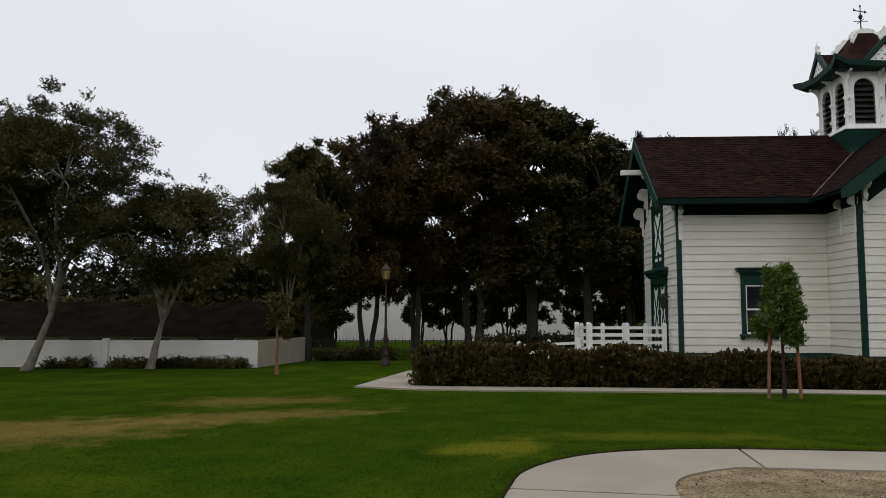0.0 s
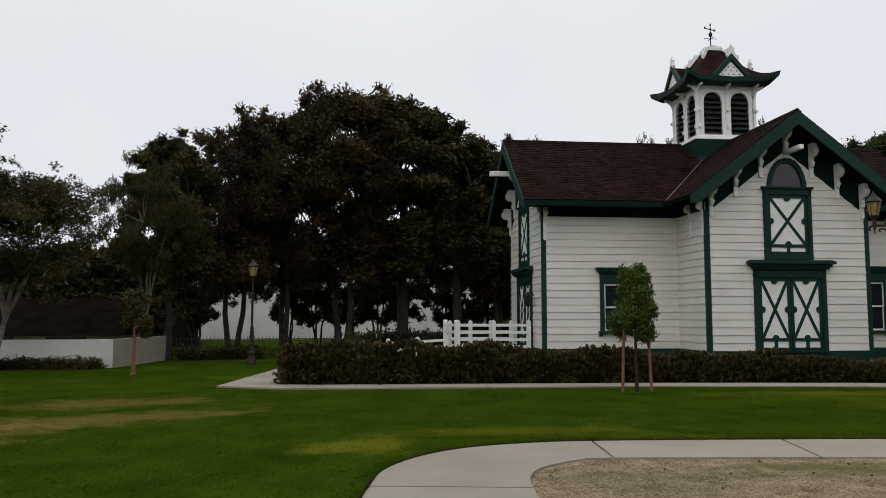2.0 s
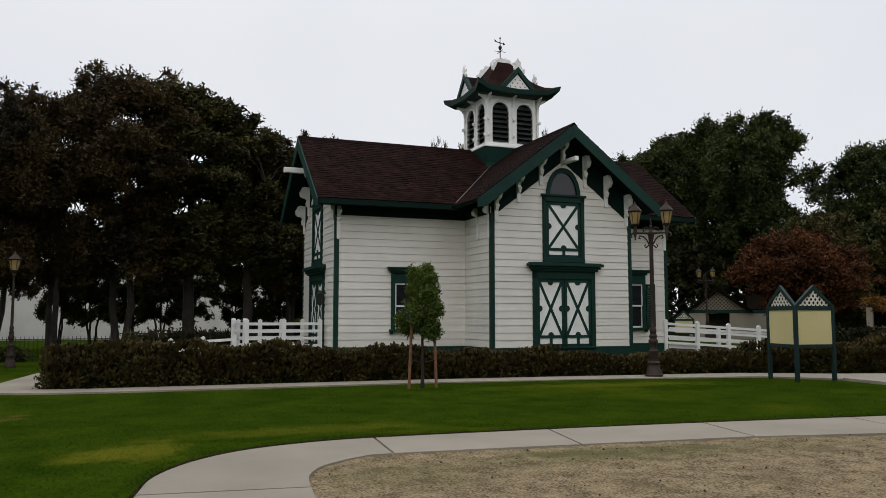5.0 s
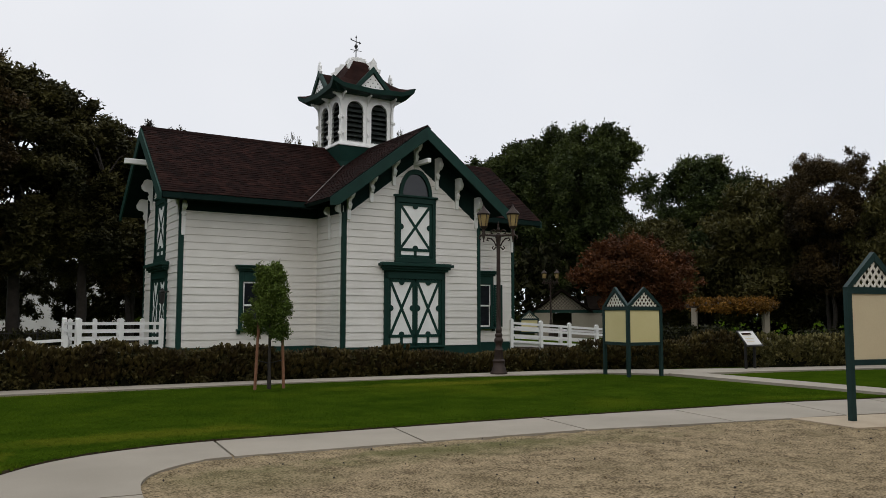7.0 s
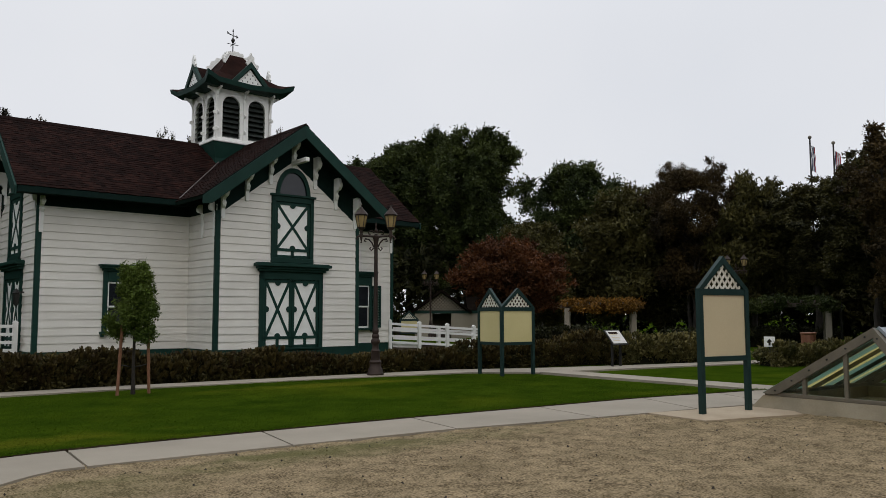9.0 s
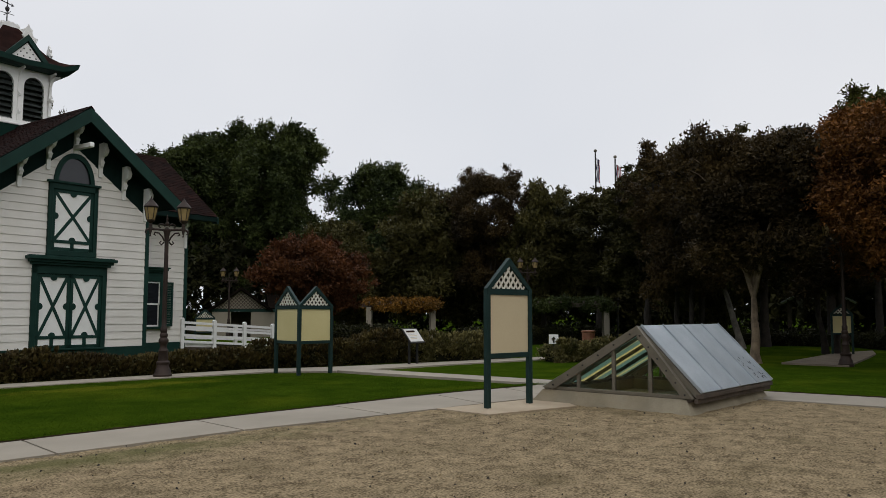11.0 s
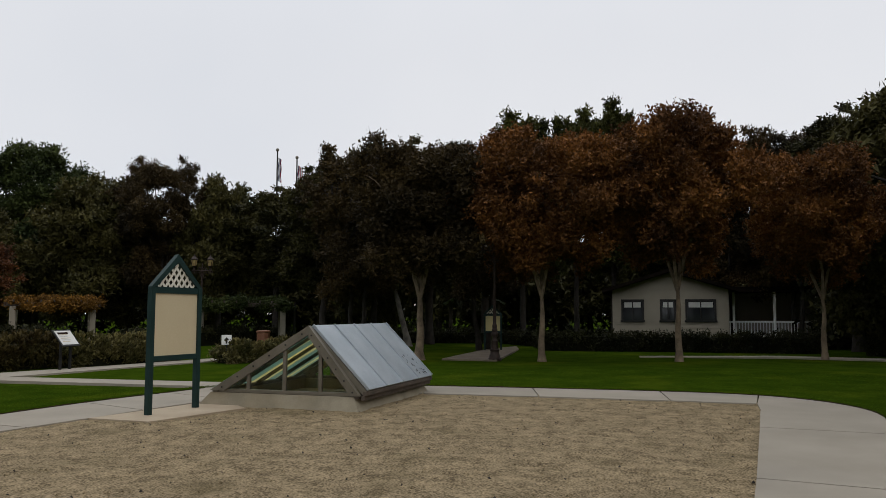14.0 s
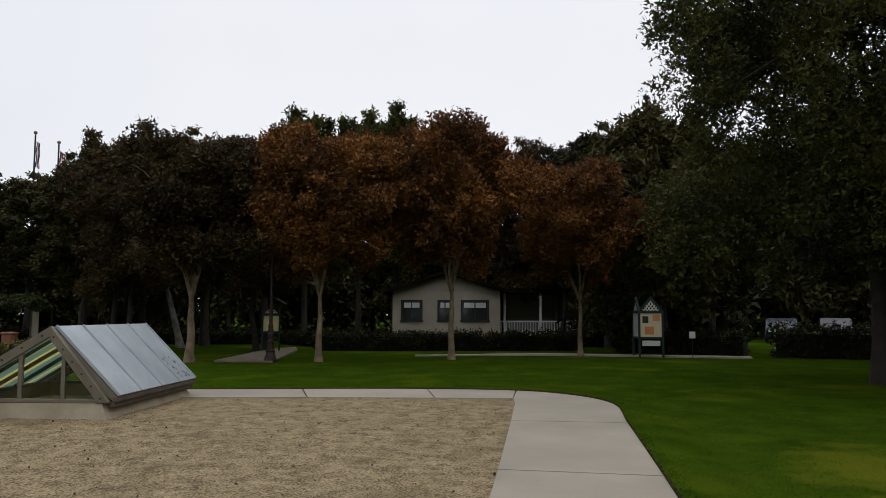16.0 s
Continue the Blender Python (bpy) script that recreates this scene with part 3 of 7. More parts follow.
blades("grass", 150000, (-9, 17, 6.5, 17.8, lambda x, y: lawn(x, y) and y < strip_y(x) - 0.02), 1)
M["soil"] = mat("dark_damp_soil", (0.020, 0.014, 0.009), (0.05, 0.036, 0.022), 6.0, 0.95, 0.6, 60, spec=0.1)
turf = mesh_object("turf_edge", turf_v, turf_f, M["grass"], ground, True)
mesh_object("soil_cut", soil_v, soil_f, M["soil"], ground)
blades("grass", 8000, (-1.3, 18.5, -6.3, 10.3, lambda x, y: not within(x, y, EDGE) and within(x, y, FRINGE) and not (x > 16.2 and y > 5.5)), 3, 0.02)
blades("grass", 45000, (6, 24, -11, 3, lambda x, y: lawn(x, y)), 2)
rng = np.random.default_rng(9)
bm = bmesh.new()
for k in range(420):
    x, y = rng.uniform(1.8, 16), rng.uniform(-3.5, 8.4)
    if not within(x, y, [b for a, b in LOOP]):
        continue
    r, a = rng.uniform(0.006, 0.02), rng.uniform(0, 6.3)
    q = [bm.verts.new((x + r * math.cos(a + t) * rng.uniform(0.6, 1.2), y + r * math.sin(a + t) * rng.uniform(0.6, 1.2), 0.006 + 0.02 * rng.random())) for t in (0, 1.3, 2.6, 3.9, 5.2)]
    top = bm.verts.new((x, y, 0.024 + r * 0.6))
    for i in range(5):
        bm.faces.new((q[i], q[(i + 1) % 5], top))
tagged(part("fallen_leaves", bm, M["bark_dark"]), "dry brown leaves and clods scattered on sand", "leaf litter", kind="stuff")

bm = bmesh.new()
inner_edge = [b for a, b in LOOP]
rng = np.random.default_rng(19)
for k in range(5200):
    x, y = rng.uniform(1.5, 16), rng.uniform(-3.6, 8.4)
    if not within(x, y, inner_edge):
        continue
    r, a = 0.008 + 0.03 * rng.random() ** 2, rng.uniform(0, 6.3)
    q = [bm.verts.new((x + r * math.cos(a + t) * rng.uniform(0.5, 1.3), y + r * math.sin(a + t) * rng.uniform(0.5, 1.3), -0.004)) for t in (0, 1.3, 2.6, 3.9, 5.2)]
    top = bm.verts.new((x + rng.uniform(-0.4, 0.4) * r, y + rng.uniform(-0.4, 0.4) * r, 0.012 + r * rng.uniform(0.1, 0.4)))
    for i in range(5):
        bm.faces.new((q[i], q[(i + 1) % 5], top))
tagged(part("soil_clods", bm, M["sand"]), "small crumbly clods on the sandy soil", "soil", kind="stuff")

# ---- barn ----
M["glass"] = mat("dark_window_glass", (0.012, 0.014, 0.018), (0.02, 0.022, 0.026), 2.0, 0.06, 0.0)
M["valley"] = mat("grey_flashing", (0.10, 0.085, 0.08), (0.16, 0.14, 0.13), 5, 0.5, 0.05, metal=0.5)
# Dark slat colour with paler grey patches.
M["slat"] = mat("grey_patched_dark_slat", (0.02, 0.028, 0.025), (0.075, 0.09, 0.085), 7.0, 0.5, 0.1, 60, stain=(0.14, 0.15, 0.14))
M["louver"] = mat("black_green_louver", (0.008, 0.012, 0.011), (0.016, 0.02, 0.018), 5.0, 0.6, 0.1, 50)
M["iron"] = mat("dark_wrought_iron", (0.012, 0.012, 0.012), (0.03, 0.028, 0.026), 6.0, 0.55, 0.1, 80, metal=0.4)
barn = thing("barn", "white clapboard barn with dark green trim, brown shingle roof and cupola", "barn", (11.642, 21.697, 0), -3)
RISE = 2.58 / 3.38
GC, RV, RZ, RG = 2.575, 4.68, 7.80, 7.71
OVER = 0.80


def inside(x0, x1, holes, z0, z1):
    """The stretches of x0..x1 left free by the openings that cross the row z0..z1."""
    runs = [(x0, x1)]
    for h0, h1, a, b in holes:
        if a < (z0 + z1) / 2 < b:
            runs = [r for p, q in runs for r in ((p, min(q, h0)), (max(p, h1), q)) if r[1] - r[0] > 0.03]
    return runs


def clapboards(name, origin, along, length, top, holes=(), row=0.232, z0=0.55):
    """A wall: an inner lining with the openings left free, and outside it boards laid row over row. top(s) gives the height at s."""
    o, a = Vector((*origin, 0)), Vector((*along, 0))
    out = Vector((a.y, -a.x, 0))
    lining, rows, z = bmesh.new(), [], z0
    peak = max(top(length * k / 20) for k in range(21))
    while z < peak - 0.02:
        z1 = min(z + row, peak)

        def span(h):
            ok = [length * k / 400 for k in range(401) if top(length * k / 400) >= h - 1e-4]
            return (ok[0], ok[-1]) if ok else None
        lo, hi = span(z), span(z1)
        if not lo:
            break
        hi = hi or ((lo[0] + lo[1]) / 2 - 0.02, (lo[0] + lo[1]) / 2 + 0.02)
        for p, q in inside(lo[0], lo[1], holes, z, z1):
            pt, qt = max(p, hi[0]), min(q, hi[1])
            if qt - pt < 0.01:
                pt = qt = (p + q) / 2
                pt, qt = pt - 0.01, qt + 0.01
            rows.append((p, q, pt, qt, z, z1))
        z = z1
    for p, q, pt, qt, a0, a1 in rows:
        vs = [lining.verts.new(o + a * s + out * d + Vector((0, 0, h))) for s, d, h in ((p, 0, a0), (q, 0, a0), (qt, 0, a1), (pt, 0, a1), (p, -0.13, a0), (q, -0.13, a0), (qt, -0.13, a1), (pt, -0.13, a1))]
        for f in ((0, 1, 2, 3), (7, 6, 5, 4), (0, 4, 5, 1), (1, 5, 6, 2), (2, 6, 7, 3), (3, 7, 4, 0)):
            lining.faces.new([vs[i] for i in f])
    bmesh.ops.remove_doubles(lining, verts=lining.verts[:], dist=0.002)
    wall = part("wall", lining, M["siding"], barn)
    for p, q, pt, qt, a0, a1 in rows:
        mid = o + a * ((p + q) / 2) + out * 0.004
        vs = [o + a * s + out * d + Vector((0, 0, h)) - mid for s, d, h in ((p, 0.034, a0 + 0.010), (q, 0.034, a0 + 0.010), (qt, 0.014, a1 + 0.003), (pt, 0.014, a1 + 0.003), (p, 0.004, a0 + 0.010), (q, 0.004, a0 + 0.010), (qt, 0.004, a1 + 0.003), (pt, 0.004, a1 + 0.003))]
        b = mesh_object("board", vs, [(0, 1, 2, 3), (0, 4, 5, 1), (1, 5, 6, 2), (3, 2, 6, 7), (0, 3, 7, 4)], M["siding"], wall)
        b.location = mid
    return wall


def gable_top(c, half=2.575):
    return lambda s: 6.62 - RISE * abs(s - c)


FLAT = lambda s: 5.0
DOOR, UPPER, ARCH = (-1.1, 1.1, 0.55, 3.0), (-0.72, 0.72, 3.4, 5.4), (-0.52, 0.52, 5.46, 6.25)


def shifted(c, *hs):
    return [(c + h[0], c + h[1], h[2], h[3]) for h in hs]


clapboards("south", (0, 0), (1, 0), 5.15, gable_top(GC), shifted(GC, DOOR, UPPER, (-0.45, 0.45, 5.46, 6.15)))
clapboards("gable_west", (0, 2.1), (0, -1), 2.1, FLAT)
clapboards("gable_east", (5.15, 0), (0, 1), 2.1, FLAT)
clapboards("wing_west", (-4.49, 2.1), (1, 0), 4.49, FLAT, [(-2.52 + 4.49, -1.76 + 4.49, 1.15, 2.62)])
clapboards("wing_east", (5.15, 2.1), (1, 0), 3.05, FLAT, [(1.2, 1.95, 1.15, 2.78)])
clapboards("west", (-4.49, 7.25), (0, -1), 5.15, gable_top(2.575), shifted(2.575, DOOR, UPPER, (-0.45, 0.45, 5.46, 6.15)))
clapboards("east", (8.2, 2.1), (0, 1), 5.15, gable_top(2.575))
clapboards("north", (8.2, 7.25), (-1, 0), 12.69, FLAT)

bm = bmesh.new()
box(bm, -4.52, 8.23, 2.07, 7.28, -0.05, 0.545)
part("foundation", bm, M["green"], barn, "dark green painted foundation skirt")
bm = bmesh.new()
box(bm, -0.03, 5.18, -0.035, 2.069, -0.05, 0.545)
part("foundation", bm, M["green"], barn)
bm = bmesh.new()
box(bm, -4.3, 8.0, 2.3, 7.05, 0.5, 0.6)
part("floor", bm, M["bark_dark"], barn)


def trim(name, material, boxes, bevel=0.012, label=""):
    bm = bmesh.new()
    for b in boxes:
        box(bm, *b, bevel=bevel)
    return part(name, bm, material, barn, label)


for u, v in ((0, 0), (5.15, 0), (-4.49, 2.1), (8.2, 2.1), (-4.49, 7.25)):
    su, sv = (-1 if u < 2.5 else 1), (-1 if v < 5 else 1)
    x0, x1 = sorted((u + su * 0.045, u - su * 0.10))
    y0, y1 = sorted((v + sv * 0.045, v - sv * 0.10))
    trim("corner_board", M["green"], [(x0, x1, y0, y1, 0.5, 4.80)])
# Friezes take the shade-darkened green instead of the plain trim paint.
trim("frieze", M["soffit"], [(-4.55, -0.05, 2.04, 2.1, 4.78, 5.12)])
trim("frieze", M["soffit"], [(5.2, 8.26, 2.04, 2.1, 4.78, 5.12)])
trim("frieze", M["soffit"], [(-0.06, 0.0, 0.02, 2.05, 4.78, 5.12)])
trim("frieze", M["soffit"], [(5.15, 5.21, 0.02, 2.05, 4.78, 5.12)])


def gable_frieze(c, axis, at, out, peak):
    """The boarded band between the white gable wall and the roof, darkened in colour for eave shade."""
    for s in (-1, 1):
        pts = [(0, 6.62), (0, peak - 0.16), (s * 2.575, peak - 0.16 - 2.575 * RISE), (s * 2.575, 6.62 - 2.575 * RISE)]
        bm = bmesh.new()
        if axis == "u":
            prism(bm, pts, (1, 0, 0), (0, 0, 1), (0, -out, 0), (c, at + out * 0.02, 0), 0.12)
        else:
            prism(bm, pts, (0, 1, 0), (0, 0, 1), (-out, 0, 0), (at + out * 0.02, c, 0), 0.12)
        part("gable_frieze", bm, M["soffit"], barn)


gable_frieze(GC, "u", 0, -1, RG)
gable_frieze(RV, "v", -4.49, -1, RZ)
gable_frieze(RV, "v", 8.2, 1, RZ)


# roof: sloping deck, shingles laid in courses, fascia and bargeboards
def slope_deck(e0, e1, r0, r1, thick=0.12):
    """A roof slope between an eave line e0-e1 and a ridge line r0-r1, with a deck below and shingles above."""
    e0, e1, r0, r1 = map(Vector, (e0, e1, r0, r1))
    n = (e1 - e0).cross(r0 - e0).normalized()
    if n.z < 0:
        n = -n
    bm = bmesh.new()
    vs = [bm.verts.new(p) for p in (e0, e1, r1, r0)] + [bm.verts.new(p - n * thick) for p in (e0, e1, r1, r0)]
    for f in ((0, 1, 2, 3), (7, 6, 5, 4), (0, 4, 5, 1), (1, 5, 6, 2), (2, 6, 7, 3), (3, 7, 4, 0)):
        bm.faces.new([vs[i] for i in f])
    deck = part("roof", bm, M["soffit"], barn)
    rng = random.Random(int(abs(e0.x * 37 + e0.y * 91)))
    height, run = (r0 - e0).length, (e1 - e0).length
    courses, verts, faces = int(height / 0.135), [], []
    for c in range(courses + 1):
        f0, f1 = c / courses, min(1.0, (c + 1.25) / courses)
        a0, a1, b0, b1 = e0.lerp(r0, f0), e1.lerp(r1, f0), e0.lerp(r0, f1), e1.lerp(r1, f1)
        x = -rng.random() * 0.15
        while x < run:
            w = rng.uniform(0.11, 0.24)
            s0, s1 = max(0, x) / run, min(run, x + w - 0.006) / run
            x += w
            if s1 <= s0:
                continue
            lift, drop = 0.012 + rng.random() * 0.010, -0.035 * rng.random() / height
            p, q = a0.lerp(a1, s0), a0.lerp(a1, s1)
            d = (r0 - e0) * drop
            k = len(verts)
            verts += [p + n * 0.002 + d, q + n * 0.002 + d, q + n * lift + d, p + n * lift + d, b0.lerp(b1, s1) + n * 0.006, b0.lerp(b1, s0) + n * 0.006]
            faces += [(k, k + 1, k + 2, k + 3), (k + 3, k + 2, k + 4, k + 5)]
    sh = mesh_object("shingles", verts, faces, M["shingle"], deck)
    tagged(sh, kind="stuff")
    return deck


EZ = RZ - 3.38 * RISE
slope_deck((-5.25, RV - 3.38, EZ), (8.95, RV - 3.38, EZ), (-5.25, RV, RZ), (8.95, RV, RZ))
slope_deck((8.95, RV + 3.38, EZ), (-5.25, RV + 3.38, EZ), (8.95, RV, RZ), (-5.25, RV, RZ))
slope_deck((GC - 3.38, RV, EZ - 0.09), (GC - 3.38, -OVER, EZ - 0.09), (GC, RV, RG), (GC, -OVER, RG))
slope_deck((GC + 3.38, -OVER, EZ - 0.09), (GC + 3.38, RV, EZ - 0.09), (GC, -OVER, RG), (GC, RV, RG))
bm = bmesh.new()
prism(bm, [(-0.13, -0.07), (0, 0.05), (0.13, -0.07), (0, -0.0)], (0, 1, 0), (0, 0, 1), (1, 0, 0), (-5.27, RV, RZ), 14.24)
part("ridge_cap", bm, M["shingle"], barn)
bm = bmesh.new()
prism(bm, [(-0.13, -0.07), (0, 0.05), (0.13, -0.07), (0, -0.0)], (1, 0, 0), (0, 0, 1), (0, 1, 0), (GC, -OVER - 0.02, RG), 5.0)
part("ridge_cap", bm, M["shingle"], barn)
for s in (-1, 1):
    bm = bmesh.new()
    tube(bm, [(GC + s * 3.25, RV - 3.37, EZ + 0.03), (GC + s * 0.9, RV - 1.02, RZ - 0.72)], [0.022, 0.022], 5)
    part("valley_flashing", bm, M["valley"], barn, "thin grey valley flashing")
# eave fascia and soffit on the wings, in the green darkened for shade
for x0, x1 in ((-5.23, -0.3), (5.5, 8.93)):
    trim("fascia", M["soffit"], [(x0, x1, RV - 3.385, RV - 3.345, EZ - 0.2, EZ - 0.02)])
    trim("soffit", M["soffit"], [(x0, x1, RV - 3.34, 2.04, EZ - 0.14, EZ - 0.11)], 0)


def bargeboard(c, axis, at, out, peak):
    """The sloping green boards on the front edge of a gable."""
    for s in (-1, 1):
        pts = [(0, -0.03), (s * 3.40, -3.40 * RISE - 0.03), (s * 3.40, -3.40 * RISE - 0.26), (s * 3.12, -3.12 * RISE - 0.44), (0, -0.44)]
        bm = bmesh.new()
        if axis == "u":
            prism(bm, pts, (1, 0, 0), (0, 0, 1), (0, out, 0), (c, at, peak), 0.05)
        else:
            prism(bm, pts, (0, 1, 0), (0, 0, 1), (out, 0, 0), (at, c, peak), 0.05)
        part("bargeboard", bm, M["green"], barn)


bargeboard(GC, "u", -OVER, -1, RG)
bargeboard(RV, "v", -5.25, -1, RZ)
bargeboard(RV, "v", 8.95, 1, RZ)


def scroll_bracket(at, out, along, big=1.0):
    """A sawn white bracket: wall post, curved arm and a pierced scroll at its head."""
    bm = bmesh.new()
    o, n, a = Vector(at), Vector(out), Vector(along)
    up = Vector((0, 0, 1))
    prism(bm, [(-0.05, -1.05), (0.05, -1.05), (0.06, -0.98), (0.06, 0.0), (-0.06, 0.0), (-0.06, -0.98)], a, up, n, o, 0.06)
    arm = [(0.05, -0.80), (0.13, -0.74), (0.15, -0.62), (0.11, -0.52), (0.17, -0.44), (0.30, -0.42), (0.38, -0.34), (0.40, -0.22), (0.34, -0.12), (0.30, -0.02), (0.22, 0.02), (0.05, 0.0)]
    prism(bm, [(p[0] * big, p[1] * big) for p in arm], n, up, a, o - a * 0.05, 0.10)
    for x, z, q in ((0.28, -0.25, 0.10), (0.1, -0.62, 0.05)):
        ring = [(x * big + q * big * math.cos(i * math.pi / 5), z * big + q * big * math.sin(i * math.pi / 5)) for i in range(10)]
        prism(bm, ring, n, up, a, o - a * 0.07, 0.14)
    return part("bracket", bm, M["white"], barn)


for d in (-2.42, -1.63, -0.82, 0.82, 1.63, 2.42):
    scroll_bracket((GC + d, -0.02, RG - RISE * abs(d) - 0.24), (0, -1, 0), (1, 0, 0), 0.95)
    scroll_bracket((-4.51, RV + d, RZ - RISE * abs(d) - 0.26), (-1, 0, 0), (0, 1, 0), 0.95)
scroll_bracket((GC, -0.02, RG - 0.3), (0, -1, 0), (1, 0, 0), 0.95)
for u, v, out, along in ((0, 1.0, (-1, 0, 0), (0, 1, 0)), (0.0, 0.12, (-1, 0, 0), (0, 1, 0)), (5.15, 0.12, (1, 0, 0), (0, 1, 0)), (-4.42, 2.1, (0, -1, 0), (1, 0, 0)), (8.12, 2.1, (0, -1, 0), (1, 0, 0))):
    scroll_bracket((u, v, EZ - 0.16), out, along, 0.6)
trim("hay_beam", M["white"], [(GC - 0.07, GC + 0.07, -0.95, 0.1, 6.50, 6.64)], 0.015, "white hay beam with a small hook")
trim("hay_beam", M["white"], [(-5.75, -4.4, RV - 0.08, RV + 0.08, 6.52, 6.70)], 0.015)


# barn doors
def door_face(bm_w, bars, x0, x1, z0, z1, foot):
    """One leaf: a white panel, green stiles and rails, a green X, half discs, and two small lights at the foot."""
    fr = 0.09
    box(bm_w, x0, x1, 0.0, 0.03, z0, z1)
    zf = z0 + foot

    def bar(a, b, c, d, y=0.055):
        bars.append(bmesh.new())
        box(bars[-1], a, b, -y + 0.03, 0.02, c, d)
    bar(x0, x0 + fr, z0, z1), bar(x1 - fr, x1, z0, z1)
    bar(x0, x1, z1 - fr, z1), bar(x0, x1, z0, z0 + fr), bar(x0, x1, zf, zf + fr)
    bar((x0 + x1) / 2 - 0.05, (x0 + x1) / 2 + 0.05, z0, zf + 0.02)
    a, b, c, d = x0 + fr, x1 - fr, zf + fr, z1 - fr
    for s in (1, -1):
        p, q = Vector((a if s > 0 else b, 0, c)), Vector((b if s > 0 else a, 0, d))
        t = (q - p).normalized()
        w = Vector((-t.z, 0, t.x)) * 0.045
        bars.append(bmesh.new())
        prism(bars[-1], [(0, 0), (1, 0), (1, 1), (0, 1)], q - p, w * 2, (0, -1, 0), p - w + Vector((0, 0.02 - 0.002 * s, 0)), 0.036)
    for cx, cz, ang in (((a + b) / 2, d, math.pi), ((a + b) / 2, c, 0), (a, (c + d) / 2, -math.pi / 2), (b, (c + d) / 2, math.pi / 2)):
        r = 0.1
        pts = [(cx + r * math.cos(ang + k * math.pi / 8), cz + r * math.sin(ang + k * math.pi / 8)) for k in range(9)]
        bars.append(bmesh.new())
        prism(bars[-1], pts, (1, 0, 0), (0, 0, 1), (0, -1, 0), (0, 0.02, 0), 0.046)


def barn_front(c, m):
    """Door, cornice, upper door and pointed window of a gable, round the middle c; m turns them onto their wall."""
    def put(name, bm, material, parent, label=""):
        ob = part(name, bm, material, parent, label)
        ob.data.transform(m)
        return ob
    bm = bmesh.new()
    for b in ((-1.15, -1.0, -0.06, 0.05, 0.52, 3.0), (1.0, 1.15, -0.06, 0.05, 0.52, 3.0), (-1.15, 1.15, -0.06, 0.05, 2.74, 3.02), (-1.15, 1.15, -0.07, 0.05, 0.50, 0.56)):
        box(bm, *b, bevel=0.01)
    frame_ = put("door", bm, M["green"], barn, "green double barn door with white X-braced panels")
    bm = bmesh.new()
    for k, (w, z0, z1, d) in enumerate(((1.22, 3.0, 3.07, 0.14), (1.28, 3.07, 3.15, 0.2), (1.36, 3.15, 3.24, 0.28), (1.3, 3.24, 3.27, 0.22))):
        box(bm, -w, w, -d, 0.0, z0, z1, bevel=0.008)
    put("cornice", bm, M["green"], frame_)
    for x0, x1 in ((-0.995, -0.006), (0.006, 0.995)):
        w, g = bmesh.new(), []
        door_face(w, g, x0, x1, 0.565, 2.735, 0.28)
        leaf_ = put("leaf", w, M["white"], frame_)
        for q in g:
            put("brace", q, M["green"], frame_)
    bm = bmesh.new()
    for b in ((-0.77, -0.64, -0.06, 0.05, 3.29, 5.45), (0.64, 0.77, -0.06, 0.05, 3.29, 5.45), (-0.77, 0.77, -0.06, 0.05, 5.26, 5.45), (-0.77, 0.77, -0.07, 0.05, 3.285, 3.44), (-0.83, 0.83, -0.11, 0.0, 5.44, 5.51)):
        box(bm, *b, bevel=0.01)
    up = put("upper_door", bm, M["green"], barn, "green hayloft door with a white X-braced panel")
    w, g = bmesh.new(), []
    door_face(w, g, -0.635, 0.635, 3.445, 5.255, 0.22)
    put("leaf", w, M["white"], up)
    for q in g:
        put("brace", q, M["green"], up)

    def arch(w, h):
        left = [(-w * math.cos(k / 8 * math.pi / 2) ** 0.9, 5.5 + h * math.sin(k / 8 * math.pi / 2) ** 1.1) for k in range(9)]
        return left + [(-x, z) for x, z in left[-2::-1]]
    bm = bmesh.new()
    o_, i_ = arch(0.63, 0.90), arch(0.50, 0.74)
    ring = []
    for y in (-0.06, 0.05):
        ring.append(([bm.verts.new((x, y, z)) for x, z in o_], [bm.verts.new((x, y, z)) for x, z in i_]))
    for k in range(len(o_) - 1):
        bm.faces.new((ring[0][0][k], ring[0][0][k + 1], ring[0][1][k + 1], ring[0][1][k]))
        bm.faces.new((ring[0][0][k], ring[1][0][k], ring[1][0][k + 1], ring[0][0][k + 1]))
        bm.faces.new((ring[0][1][k + 1], ring[1][1][k + 1], ring[1][1][k], ring[0][1][k]))
    win = put("window", bm, M["green"], barn, "pointed arch window in a green frame")
    bm = bmesh.new()
    prism(bm, i_, (1, 0, 0), (0, 0, 1), (0, 1, 0), (0, -0.005, 0), 0.02)
    put("pane", bm, M["glass"], win)


barn_front(GC, Matrix.Translation((GC, -0.03, 0)))
barn_front(RV, Matrix.Translation((-4.52, RV, 0)) @ Matrix.Rotation(-math.pi / 2, 4, "Z"))


